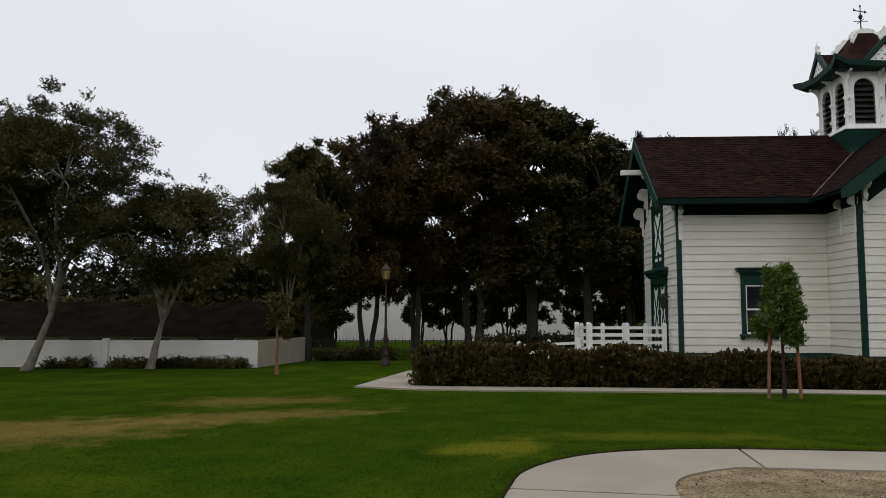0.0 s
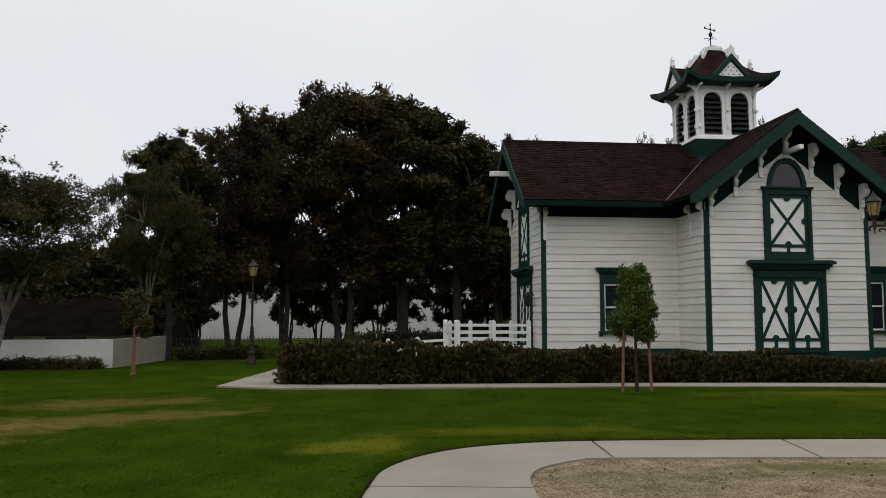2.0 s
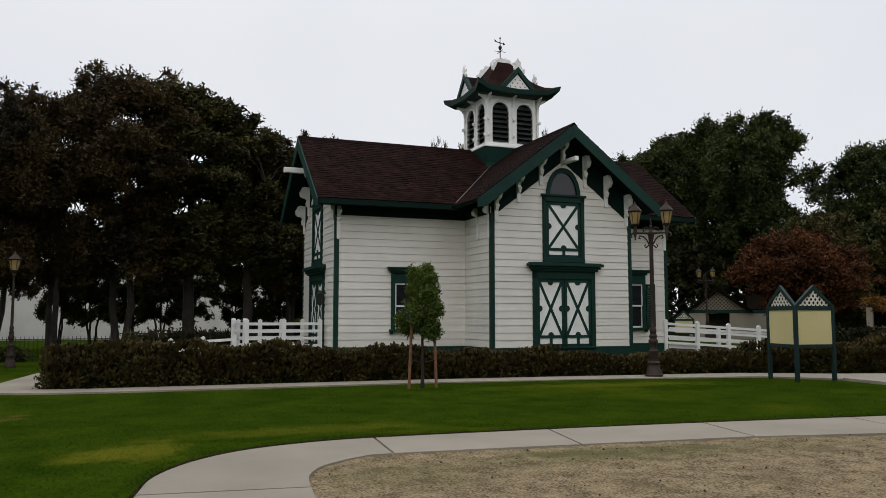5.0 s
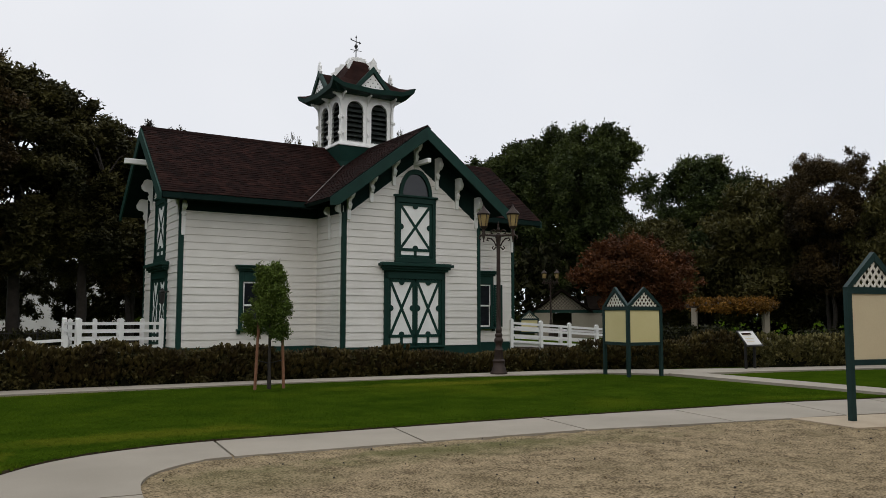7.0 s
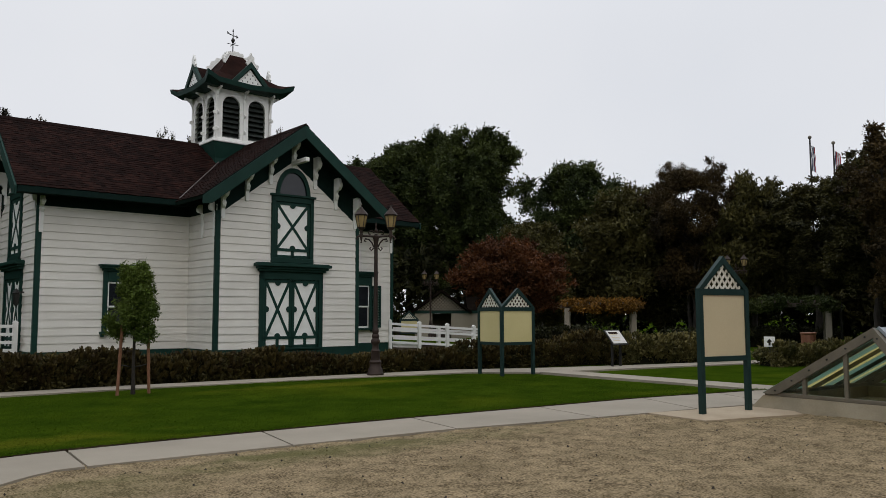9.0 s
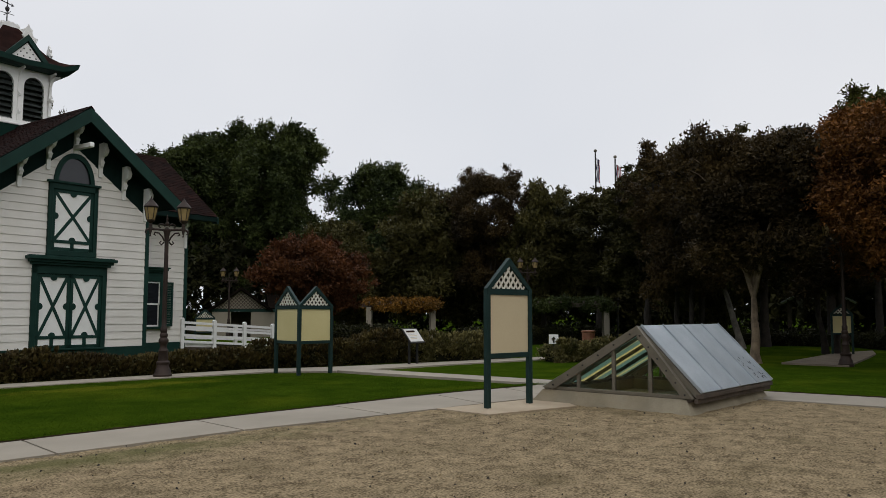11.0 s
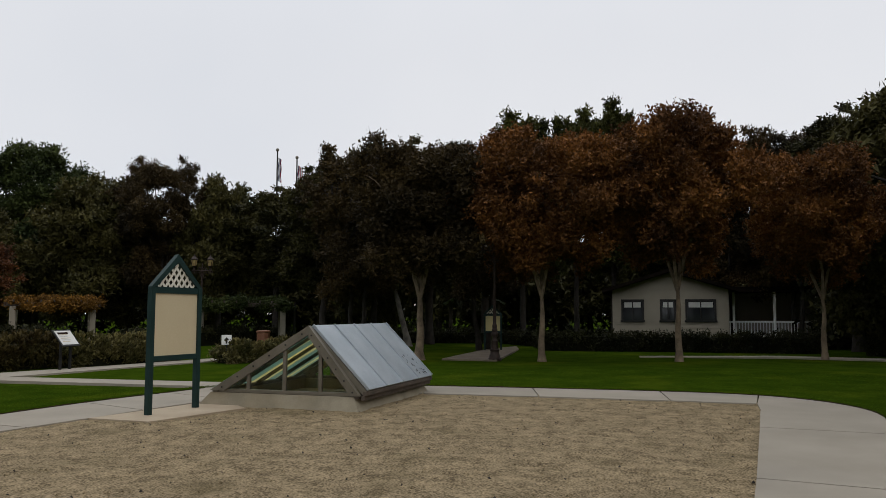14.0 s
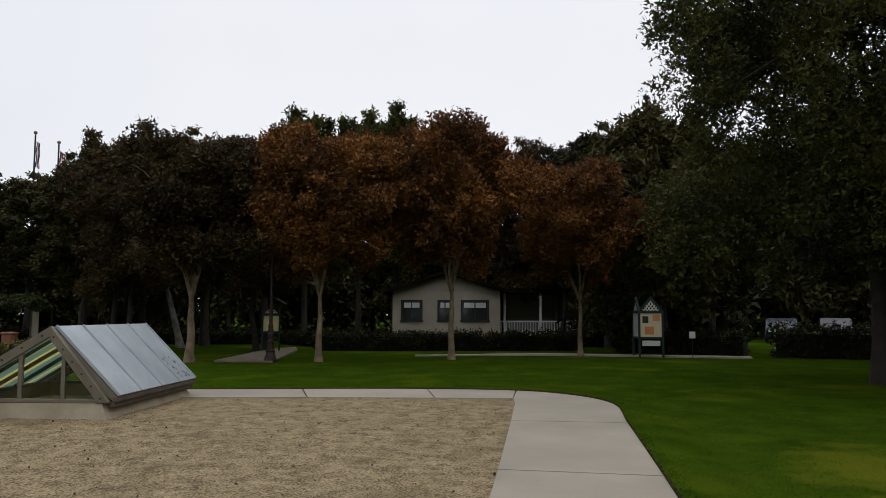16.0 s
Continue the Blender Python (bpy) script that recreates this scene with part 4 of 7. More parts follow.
def sash_window(x0, x1, z0, z1, v, shutter=False):
    """A sash window: green frame, sill, header and cornice, white sashes and dark panes."""
    bm = bmesh.new()
    y = v - 0.07
    for b in ((x0 - 0.13, x0, y, v + 0.05, z0, z1 + 0.33), (x1, x1 + 0.13, y, v + 0.05, z0, z1 + 0.33), (x0, x1, y, v + 0.05, z1, z1 + 0.33)):
        box(bm, *b, bevel=0.01)
    win = part("window", bm, M["green"], barn, "sash window in a dark green frame")
    bm = bmesh.new()
    box(bm, x0 - 0.2, x1 + 0.2, v - 0.16, v + 0.02, z0 - 0.08, z0, bevel=0.012)
    box(bm, x0 - 0.17, x0 - 0.08, v - 0.10, v + 0.0, z0 - 0.16, z0 - 0.08), box(bm, x1 + 0.08, x1 + 0.17, v - 0.10, v + 0.0, z0 - 0.16, z0 - 0.08)
    part("sill", bm, M["green"], win)
    bm = bmesh.new()
    for w, a, b, d in ((0.17, 0.33, 0.40, 0.13), (0.24, 0.40, 0.47, 0.2), (0.28, 0.47, 0.52, 0.25)):
        box(bm, x0 - w, x1 + w, v - d, v, z1 + a, z1 + b, bevel=0.008)
    part("cornice", bm, M["green"], win)
    zm = (z0 + z1) / 2
    for a, b, yy in ((zm - 0.02, z1, v - 0.03), (z0, zm + 0.02, v + 0.0)):
        bm = bmesh.new()
        for q in ((x0, x0 + 0.045, yy, yy + 0.03, a, b), (x1 - 0.045, x1, yy, yy + 0.03, a, b), (x0, x1, yy, yy + 0.03, b - 0.05, b), (x0, x1, yy, yy + 0.03, a, a + 0.05)):
            box(bm, *q)
        part("sash", bm, M["white"], win)
        bm = bmesh.new()
        box(bm, x0 + 0.04, x1 - 0.04, yy + 0.01, yy + 0.018, a + 0.04, b - 0.04)
        part("pane", bm, M["glass"], win)
    if shutter:
        sh = bmesh.new()
        s0, s1 = x1 + 0.14, x1 + 0.52
        for q in ((s0, s0 + 0.06, v - 0.1, v - 0.05, z0, z1), (s1 - 0.06, s1, v - 0.1, v - 0.05, z0, z1), (s0, s1, v - 0.1, v - 0.05, z1 - 0.08, z1), (s0, s1, v - 0.1, v - 0.05, z0, z0 + 0.1)):
            box(sh, *q)
        for k in range(22):
            zz = z0 + 0.12 + k * (z1 - z0 - 0.22) / 22
            box(sh, s0 + 0.05, s1 - 0.05, v - 0.09, v - 0.055, zz, zz + 0.045)
        part("shutter", sh, M["green"], win)


sash_window(-2.52, -1.76, 1.12, 2.62, 2.07)
sash_window(6.35, 7.08, 1.12, 2.72, 2.07, True)
# lantern beside the west door
bm2 = bmesh.new()
box(bm2, -4.66, -4.5, 3.28, 3.32, 2.28, 2.32)
lathe(bm2, [(0.03, -0.36), (0.075, -0.3), (0.095, 0.0), (0.12, 0.02), (0.05, 0.1), (0.015, 0.16)], 6, (-4.72, 3.30, 2.25))
part("wall_lantern", bm2, M["iron"], barn, "black iron wall lantern")

# cupola
CU, CV, H = GC, RV, 1.06
bm = bmesh.new()
b0 = [(s * 1.08, t * 1.08) for s, t in ((-1, -1), (1, -1), (1, 1), (-1, 1))]
lo = [bm.verts.new((CU + x, CV + y, 6.2)) for x, y in b0]
mi = [bm.verts.new((CU + x * 1.0, CV + y * 1.0, 7.2)) for x, y in b0]
hi = [bm.verts.new((CU + x * 1.13, CV + y * 1.13, 7.76)) for x, y in b0]
for p, q in ((lo, mi), (mi, hi)):
    for i in range(4):
        bm.faces.new((p[i], p[(i + 1) % 4], q[(i + 1) % 4], q[i]))
bm.faces.new(hi)
cupola = part("cupola", bm, M["green"], barn, "white louvered cupola on a green flared base")
bm = bmesh.new()
box(bm, CU - 1.26, CU + 1.26, CV - 1.26, CV + 1.26, 7.76, 7.83, bevel=0.015)
box(bm, CU - 1.18, CU + 1.18, CV - 1.18, CV + 1.18, 7.83, 7.92, bevel=0.015)
part("sill", bm, M["white"], cupola)
# Black-green box inside, put in for the shade behind the louvers.
bm = bmesh.new()
box(bm, CU - 0.9, CU + 0.9, CV - 0.9, CV + 0.9, 7.78, 9.7)
part("core", bm, M["louver"], cupola)
W, ZB, ZS = 0.335, 8.0, 9.18
for side in range(4):
    mt = Matrix.Translation((CU, CV, 0)) @ Matrix.Rotation(side * math.pi / 2, 4, "Z")
    bm = bmesh.new()
    for x0, x1 in ((-H, -0.5 - W), (-0.5 + W, 0.5 - W), (0.5 + W, H)):
        box(bm, x0, x1, -H, -H + 0.1, 7.79, ZS)
    for cx in (-0.5, 0.5):
        box(bm, cx - W, cx + W, -H, -H + 0.1, 7.79, ZB)
        arc = [(cx + W * math.cos(math.pi * k / 10), ZS + W * math.sin(math.pi * k / 10)) for k in range(11)]
        e0, e1 = (cx + 0.5 + 0.06 if cx > 0 else 0.0), (0.0 if cx > 0 else -H)
        e0 = H if cx > 0 else 0.0
        outline = [(e0, ZS), *arc, (e1, ZS), (e1, 9.75), (e0, 9.75)]
        prism(bm, outline, (1, 0, 0), (0, 0, 1), (0, 1, 0), (0, -H, 0), 0.1)
    face = part("face", bm, M["white"], cupola)
    face.data.transform(mt)
    for cx in (-0.5, 0.5):
        for k in range(8):
            z = ZB + 0.03 + k * 0.185
            half = W if z < ZS else math.sqrt(max(0.0, W * W - (z - ZS + 0.06) ** 2))
            if half < 0.06:
                continue
            bm = bmesh.new()
            vs = box(bm, cx - half, cx + half, -0.13, 0.09, -0.011, 0.011)
            for v in vs:
                v.co = Vector((v.co.x, -H + 0.08 + v.co.y * 0.7, z + 0.05 + v.co.y * 0.75))
            sl = part("slat", bm, M["slat"], cupola)
            sl.data.transform(mt)
    # posts with small scrolls under the eave
    for x in (-H + 0.02, 0.0, H - 0.02):
        bm = bmesh.new()
        box(bm, x - 0.04, x + 0.04, -H - 0.035, -H, 7.8, 9.35)
        prism(bm, [(0, 9.34), (0.05, 9.34), (0.06, 9.46), (0.13, 9.58), (0.24, 9.66), (0.34, 9.69), (0.34, 9.76), (0, 9.76)], (0, -1, 0), (0, 0, 1), (1, 0, 0), (x - 0.028, -H, 0), 0.056)
        for zz in (8.25, 8.85):
            prism(bm, [(0.07 * math.cos(k * math.pi / 4), 0.07 * math.sin(k * math.pi / 4)) for k in range(8)], (0, 1, 0), (0, 0, 1), (1, 0, 0), (x - 0.03, -H - 0.06, zz), 0.06)
        br = part("bracket", bm, M["white"], cupola)
        br.data.transform(mt)
# cupola roof: bell-curved pyramid with flared corners
prof = [(1.57, 9.93), (1.38, 9.99), (1.2, 10.10), (0.95, 10.34), (0.72, 10.66), (0.50, 11.02), (0.26, 11.36)]
bm = bmesh.new()
rings = []
for r, z in prof:
    ring = []
    for i in range(4):
        for f in (0.0, 0.12, 0.5, 0.88):
            a, b = b0[i], b0[(i + 1) % 4]
            x, y = (a[0] + (b[0] - a[0]) * f) / 1.08 * r, (a[1] + (b[1] - a[1]) * f) / 1.08 * r
            flare = (0.24 if f == 0 else 0.06 if f != 0.5 else 0.0) * (r / 1.57) ** 3
            g = 1 + flare * 0.35
            ring.append(bm.verts.new((CU + x * g, CV + y * g, z + flare)))
    rings.append(ring)
for p, q in zip(rings, rings[1:]):
    for i in range(16):
        bm.faces.new((p[i], p[(i + 1) % 16], q[(i + 1) % 16], q[i]))
bm.faces.new(rings[-1])
croof = part("cupola_roof", bm, M["shingle"], cupola)
bm = bmesh.new()
edge0 = []
for dz, k in ((0.0, 1.01), (-0.17, 0.985), (-0.17, 0.80)):
    edge0.append([bm.verts.new((CU + (v.x - CU) * k, CV + (v.y - CV) * k, v.z + dz - 0.004 if k > 0.9 else 9.74)) for v in [vv.co.copy() for vv in croof.data.vertices[:16]]])
for p, q in zip(edge0, edge0[1:]):
    for i in range(16):
        bm.faces.new((p[i], p[(i + 1) % 16], q[(i + 1) % 16], q[i]))
bm.faces.new(edge0[-1])
part("eave", bm, M["green"], cupola)
for side in range(4):
    mt = Matrix.Translation((CU, CV, 0)) @ Matrix.Rotation(side * math.pi / 2, 4, "Z")
    bm = bmesh.new()
    prism(bm, [(-0.66, 9.93), (0.66, 9.93), (0, 10.68)], (1, 0, 0), (0, 0, 1), (0, 1, 0), (0, -1.46, 0), 0.9)
    g = part("gablet", bm, M["shingle"], cupola)
    g.data.transform(mt)
    bm = bmesh.new()
    for s in (-1, 1):
        prism(bm, [(s * 0.84, 9.84), (0, 10.78), (0, 10.56), (s * 0.60, 9.88)], (1, 0, 0), (0, 0, 1), (0, 1, 0), (0, -1.56, 0), 0.12)
    g = part("gablet_trim", bm, M["green"], cupola)
    g.data.transform(mt)
    bm = bmesh.new()
    prism(bm, [(-0.5, 9.96), (0.5, 9.96), (0, 10.50)], (1, 0, 0), (0, 0, 1), (0, 1, 0), (0, -1.49, 0), 0.04)
    g = part("gablet_panel", bm, M["white"], cupola)
    g.data.transform(mt)
    for zz, xs in ((10.03, (-0.3, -0.1, 0.1, 0.3)), (10.16, (-0.2, 0.0, 0.2)), (10.29, (-0.1, 0.1))):
        for x in xs:
            bm = bmesh.new()
            prism(bm, [(x + 0.026 * math.cos(k * math.pi / 3), zz + 0.026 * math.sin(k * math.pi / 3)) for k in range(6)], (1, 0, 0), (0, 0, 1), (0, 1, 0), (0, -1.496, 0), 0.01)
            g = part("piercing", bm, M["louver"], cupola)
            g.data.transform(mt)
    bm = bmesh.new()
    pet = [(-0.10, 10.6), (-0.19, 10.72), (-0.12, 10.84), (-0.13, 10.95), (-0.05, 11.02), (0, 11.13), (0.05, 11.02), (0.13, 10.95), (0.12, 10.84), (0.19, 10.72), (0.10, 10.6)]
    prism(bm, pet, (1, 0, 0), (0, 0, 1), (0, 1, 0), (0, -1.54, 0), 0.07)
    g = part("finial", bm, M["white"], cupola)
    g.data.transform(mt)
    bm = bmesh.new()
    crest = [(-0.30, 11.28)] + [(-0.32 + 0.64 * k / 14, 11.40 + 0.05 * abs(math.sin(k * math.pi / 3.5)) + 0.07 * (1 - abs(k - 7) / 7)) for k in range(15)] + [(0.30, 11.28)]
    prism(bm, crest, (1, 0, 0), (0, 0, 1), (0, 1, 0), (0, -0.29, 0), 0.05)
    dn = [(0.30, 11.30), (0.44, 11.34), (0.50, 11.22), (0.60, 11.20), (0.62, 11.06), (0.72, 11.0), (0.70, 10.86), (0.62, 10.84), (0.5, 11.0), (0.36, 11.2)]
    prism(bm, dn, (0.7071 * 1.42, -0.7071 * 1.42, 0), (0, 0, 1), (0.7071, 0.7071, 0), (-0.02, 0.0, 0), 0.05)
    g = part("cresting", bm, M["white"], cupola)
    g.data.transform(mt)
bm = bmesh.new()
box(bm, CU - 0.27, CU + 0.27, CV - 0.27, CV + 0.27, 11.35, 11.41)
part("cap", bm, M["white"], cupola)
bm = bmesh.new()
lathe(bm, [(0.022, 11.4), (0.02, 11.9), (0.06, 11.96), (0.075, 12.01), (0.06, 12.06), (0.02, 12.10), (0.014, 12.34), (0.035, 12.37), (0.004, 12.46)], 8, (CU, CV, 0))
box(bm, CU - 0.24, CU + 0.24, CV - 0.008, CV + 0.008, 11.84, 11.858)
box(bm, CU - 0.008, CU + 0.008, CV - 0.24, CV + 0.24, 11.84, 11.858)
prism(bm, [(-0.32, 12.18), (0.2, 12.195), (0.2, 12.15), (0.32, 12.21), (0.2, 12.27), (0.2, 12.225), (-0.2, 12.215), (-0.32, 12.27)], (0.9, 0.4, 0), (0, 0, 1), (-0.4, 0.9, 0), (CU, CV, 0), 0.015)
part("weathervane", bm, M["iron"], cupola, "black iron weathervane with ball and arrow")

# ---- skylight ----
def glass_mat(name, tint, rough=0.03):
    m = bpy.data.materials.new(name)
    m.use_nodes = True
    s = m.node_tree.nodes["Principled BSDF"]
    s.inputs["Base Color"].default_value = (*tint, 1)
    s.inputs["Transmission Weight"].default_value, s.inputs["Roughness"].default_value, s.inputs["IOR"].default_value = 1.0, rough, 1.2
    return m


M["clear"] = glass_mat("clear_tinted_glass", (0.86, 0.93, 0.9))
M["steel"] = mat("weathered_zinc_panel", (0.33, 0.37, 0.395), (0.43, 0.47, 0.495), 1.8, 0.42, 0.12, 28, metal=0.6, stain=(0.33, 0.37, 0.39), spread=0.05)
M["bronze"] = mat("taupe_painted_metal", (0.10, 0.086, 0.062), (0.148, 0.13, 0.096), 3.0, 0.5, 0.06, 60)
M["wood_dark"] = mat("weathered_dark_timber", (0.04, 0.03, 0.022), (0.085, 0.064, 0.047), 5.0, 0.85, 0.3, 40)
M["curb"] = mat("stained_concrete_curb", (0.20, 0.172, 0.118), (0.30, 0.262, 0.185), 2.5, 0.9, 0.25, 50, stain=(0.19, 0.14, 0.07))
sky_l = thing("skylight", "gabled glass skylight with zinc roof panels on a concrete curb", "skylight", (13.2, 3.08, 0), -8.3)
AY, AZ, BY, BZ, SL = 0.87, 1.40, 2.70, 0.29, 3.38
bm = bmesh.new()
lo = [(-0.14, -0.12), (SL + 0.12, -0.12), (SL + 0.12, BY + 0.3), (-0.14, BY + 0.3)]
hi = [(0.0, 0.04), (SL - 0.02, 0.04), (SL - 0.02, BY + 0.06), (0.0, BY + 0.06)]
va, vb = [bm.verts.new((x, y, -0.06)) for x, y in lo], [bm.verts.new((x, y, 0.235)) for x, y in hi]
hole = [bm.verts.new((x, y, 0.235)) for x, y in ((0.16, 0.2), (SL - 0.18, 0.2), (SL - 0.18, BY - 0.1), (0.16, BY - 0.1))]
deep = [bm.verts.new((v.co.x, v.co.y, 0.02)) for v in hole]
for i in range(4):
    j = (i + 1) % 4
    bm.faces.new((va[i], va[j], vb[j], vb[i]))
    bm.faces.new((vb[i], vb[j], hole[j], hole[i]))
    bm.faces.new((hole[i], hole[j], deep[j], deep[i]))
bm.faces.new(deep)
part("curb", bm, M["curb"], sky_l, "stained sloping concrete curb")
bm = bmesh.new()
for x0, x1, y0, y1 in ((0.0, SL - 0.02, -0.02, 0.12), (0.0, 0.1, 0.121, BY - 0.1), (SL - 0.12, SL - 0.02, 0.121, BY - 0.1), (0.0, SL - 0.02, BY - 0.09, BY + 0.03)):
    box(bm, x0, x1, y0, y1, 0.236, 0.30, bevel=0.008)
part("sill_frame", bm, M["bronze"], sky_l)
for x in (0.0, SL - 0.09):
    bm = bmesh.new()
    w = 0.12
    sN, sS = (AZ - BZ) / (BY - AY), (AZ - BZ) / (AY + 0.04)
    prism(bm, [(BY + 0.06, BZ - 0.02), (AY, AZ), (AY, AZ - w * 1.25), (BY - 0.22, BZ - 0.02 + 0.0)], (0, 1, 0), (0, 0, 1), (1, 0, 0), (x - 0.03, 0, 0), 0.09)
    prism(bm, [(-0.07, BZ - 0.04), (AY, AZ), (AY, AZ - w * 1.6), (0.10, BZ - 0.04)], (0, 1, 0), (0, 0, 1), (1, 0, 0), (x - 0.034, 0, 0), 0.094)
    part("rake_frame", bm, M["bronze"], sky_l)
    for yy in (2.02, 1.33, 0.66):
        zt = AZ - abs(yy - AY) * (sN if yy > AY else sS) - 0.06
        bm = bmesh.new()
        box(bm, x, x + 0.06, yy - 0.03, yy + 0.03, 0.30, zt)
        part("mullion", bm, M["bronze"], sky_l)
    for k in range(6):
        for yy, zz in ((AY + (BY - AY) * (k + 0.4) / 6, AZ - (AZ - BZ) * (k + 0.4) / 6 - 0.07), (AY - (AY + 0.04) * (k + 0.4) / 6, AZ - (AZ - BZ) * (k + 0.4) / 6 - 0.09)):
            bm = bmesh.new()
            prism(bm, [(0.016 * math.cos(q * math.pi / 3), 0.016 * math.sin(q * math.pi / 3)) for q in range(6)], (0, 1, 0), (0, 0, 1), (-1, 0, 0), (x - 0.03, yy, zz), 0.014)
            part("bolt", bm, M["iron"], sky_l)
    ys = [BY - 0.1, 2.02, 1.33, AY, 0.66, 0.08]
    for a, b in ((0, 1), (1, 2), (2, 4), (4, 5)):
        y0, y1 = ys[b], ys[a]
        top = [(y, AZ - abs(y - AY) * (sN if y > AY else sS) - 0.1) for y in ([y1] + ([AY] if y0 < AY < y1 else []) + [y0])]
        bm = bmesh.new()
        prism(bm, [(y0, 0.28), (y1, 0.28), *[(y, max(z, 0.29)) for y, z in top]], (0, 1, 0), (0, 0, 1), (1, 0, 0), (x + 0.02, 0, 0), 0.008)
        pn = part("pane", bm, M["clear"], sky_l)
        pn.visible_shadow = False
# north slope of teal glass with yellow rafters below, south slope of four zinc panels
nvec = Vector((0, AZ - BZ, BY - AY)).normalized()
def strip_mat(name, tint):
    m = bpy.data.materials.new(name)
    m.use_nodes = True
    n, l = m.node_tree.nodes, m.node_tree.links
    tr, mx = n.new("ShaderNodeBsdfTranslucent"), n.new("ShaderNodeMixShader")
    s = n["Principled BSDF"]
    s.inputs["Base Color"].default_value, tr.inputs["Color"].default_value = (*[v * 0.6 for v in tint], 1), (*tint, 1)
    s.inputs["Roughness"].default_value, mx.inputs["Fac"].default_value = 0.4, 0.75
    l.new(s.outputs["BSDF"], mx.inputs[1])
    l.new(tr.outputs["BSDF"], mx.inputs[2])
    l.new(mx.outputs["Shader"], n["Material Output"].inputs["Surface"])
    return m


M["teal_sheet"], M["yellow_sheet"] = strip_mat("teal_translucent_sheet", (0.37, 0.49, 0.44)), strip_mat("yellow_translucent_sheet", (0.88, 0.78, 0.46))
sx, k = 0.0, 0
while sx < SL - 0.05:
    w_ = (0.30, 0.16)[k % 2]
    w_ = min(w_, SL - 0.02 - sx)
    bm = bmesh.new()
    prism(bm, [(sx, 0), (sx + w_ - 0.004, 0), (sx + w_ - 0.004, 1), (sx, 1)], (1, 0, 0), (0, AY - BY - 0.06, AZ - BZ + 0.0), tuple(nvec), (0.0, BY + 0.06, BZ - 0.02), 0.012)
    part("roof_sheet", bm, M["teal_sheet"] if k % 2 == 0 else M["yellow_sheet"], sky_l)
    sx, k = sx + w_, k + 1
for q in range(4):
    bm = bmesh.new()
    prism(bm, [(0, 0), (0.05, 0), (0.05, 1), (0, 1)], (1, 0, 0), (0, (AY - BY) * 0.98, (AZ - BZ) * 0.98), tuple(-nvec), (0.6 + q * 0.75, BY, BZ), 0.06)
    part("rafter", bm, M["bronze"], sky_l)
EAVE = 0.335
slopev = Vector((0, AY + 0.15, AZ - 0.02 - EAVE))
svec = Vector((0, -slopev.z, slopev.y)).normalized()
bm = bmesh.new()
prism(bm, [(0, 0), (SL + 0.02, 0), (SL + 0.02, 1), (0, 1)], (1, 0, 0), tuple(slopev), tuple(svec), (0.07, -0.15, EAVE - 0.01), -0.09)
part("roof_frame", bm, M["bronze"], sky_l, "taupe timber edge under the metal roof")
for y0, z0, z1 in ((-0.165, EAVE - 0.085, EAVE - 0.012), (-0.125, EAVE - 0.165, EAVE - 0.086)):
    bm = bmesh.new()
    box(bm, 0.06, SL + 0.1, y0, y0 + 0.07, z0, z1, bevel=0.006)
    part("eave_board", bm, M["wood_dark"], sky_l, "weathered dark eave board")
pw = (SL - 0.02) / 4
for k in range(4):
    bm = bmesh.new()
    prism(bm, [(0.006, 0), (pw - 0.006, 0), (pw - 0.006, 1), (0.006, 1)], (1, 0, 0), tuple(slopev * 1.01), tuple(svec), (0.09 + k * pw, -0.16, EAVE), 0.02)
    part("roof_panel", bm, M["steel"], sky_l)
for k in range(5):
    bm = bmesh.new()
    prism(bm, [(-0.014, 0), (0.014, 0), (0.012, 1), (-0.012, 1)], (1, 0, 0), tuple(slopev * 1.01), tuple(svec), (0.09 + k * pw + (0.02 if k == 0 else -0.02 if k == 4 else 0), -0.16, EAVE), 0.045)
    part("seam", bm, M["steel"], sky_l)
bm = bmesh.new()
box(bm, 0.0, SL, -0.04, 0.06, 0.20, 0.27)
part("gutter", bm, M["wood_dark"], sky_l)

# Small flat dark pieces imitating leaf shadows and reflections on the zinc.
rng = np.random.default_rng(77)
bm = bmesh.new()
for k in range(26):
    x, f = SL - 0.12 - 0.55 * rng.random() ** 1.4, 0.06 + 0.34 * rng.random() ** 1.3
    o = Vector((x, -0.16, EAVE)) + slopev * f + svec * 0.023
    ax = Vector((rng.normal(), 0, 0)) + slopev * rng.normal()
    ax = ax.normalized() * rng.uniform(0.02, 0.05)
    sd = ax.cross(svec) * 0.45
    bm.faces.new([bm.verts.new(o + p) for p in (-ax, sd, ax, -sd)])
bmesh.ops.solidify(bm, geom=bm.faces[:], thickness=0.004)
litter = part("leaf_debris", bm, M["bark_dark"], sky_l, "small dark flecks imitating leaf shadow on the metal roof")
tagged(litter, "small dark flecks imitating leaf shadow on the metal roof", kind="stuff")

# ---- signs ----
M["sign_green"] = mat("dark_teal_green_paint", (0.006, 0.022, 0.020), (0.010, 0.031, 0.028), 4.0, 0.55, 0.06, 60, spec=0.25)
M["panel"] = mat("blank_tan_board", (0.52, 0.43, 0.27), (0.58, 0.49, 0.32), 0.9, 0.6, 0.03, 40)
M["panel_light"] = mat("pale_yellow_board", (0.58, 0.50, 0.24), (0.64, 0.56, 0.29), 0.9, 0.6, 0.03, 40)
M["lattice"] = mat("cream_lattice", (0.60, 0.57, 0.48), (0.70, 0.67, 0.58), 4.0, 0.6, 0.05)


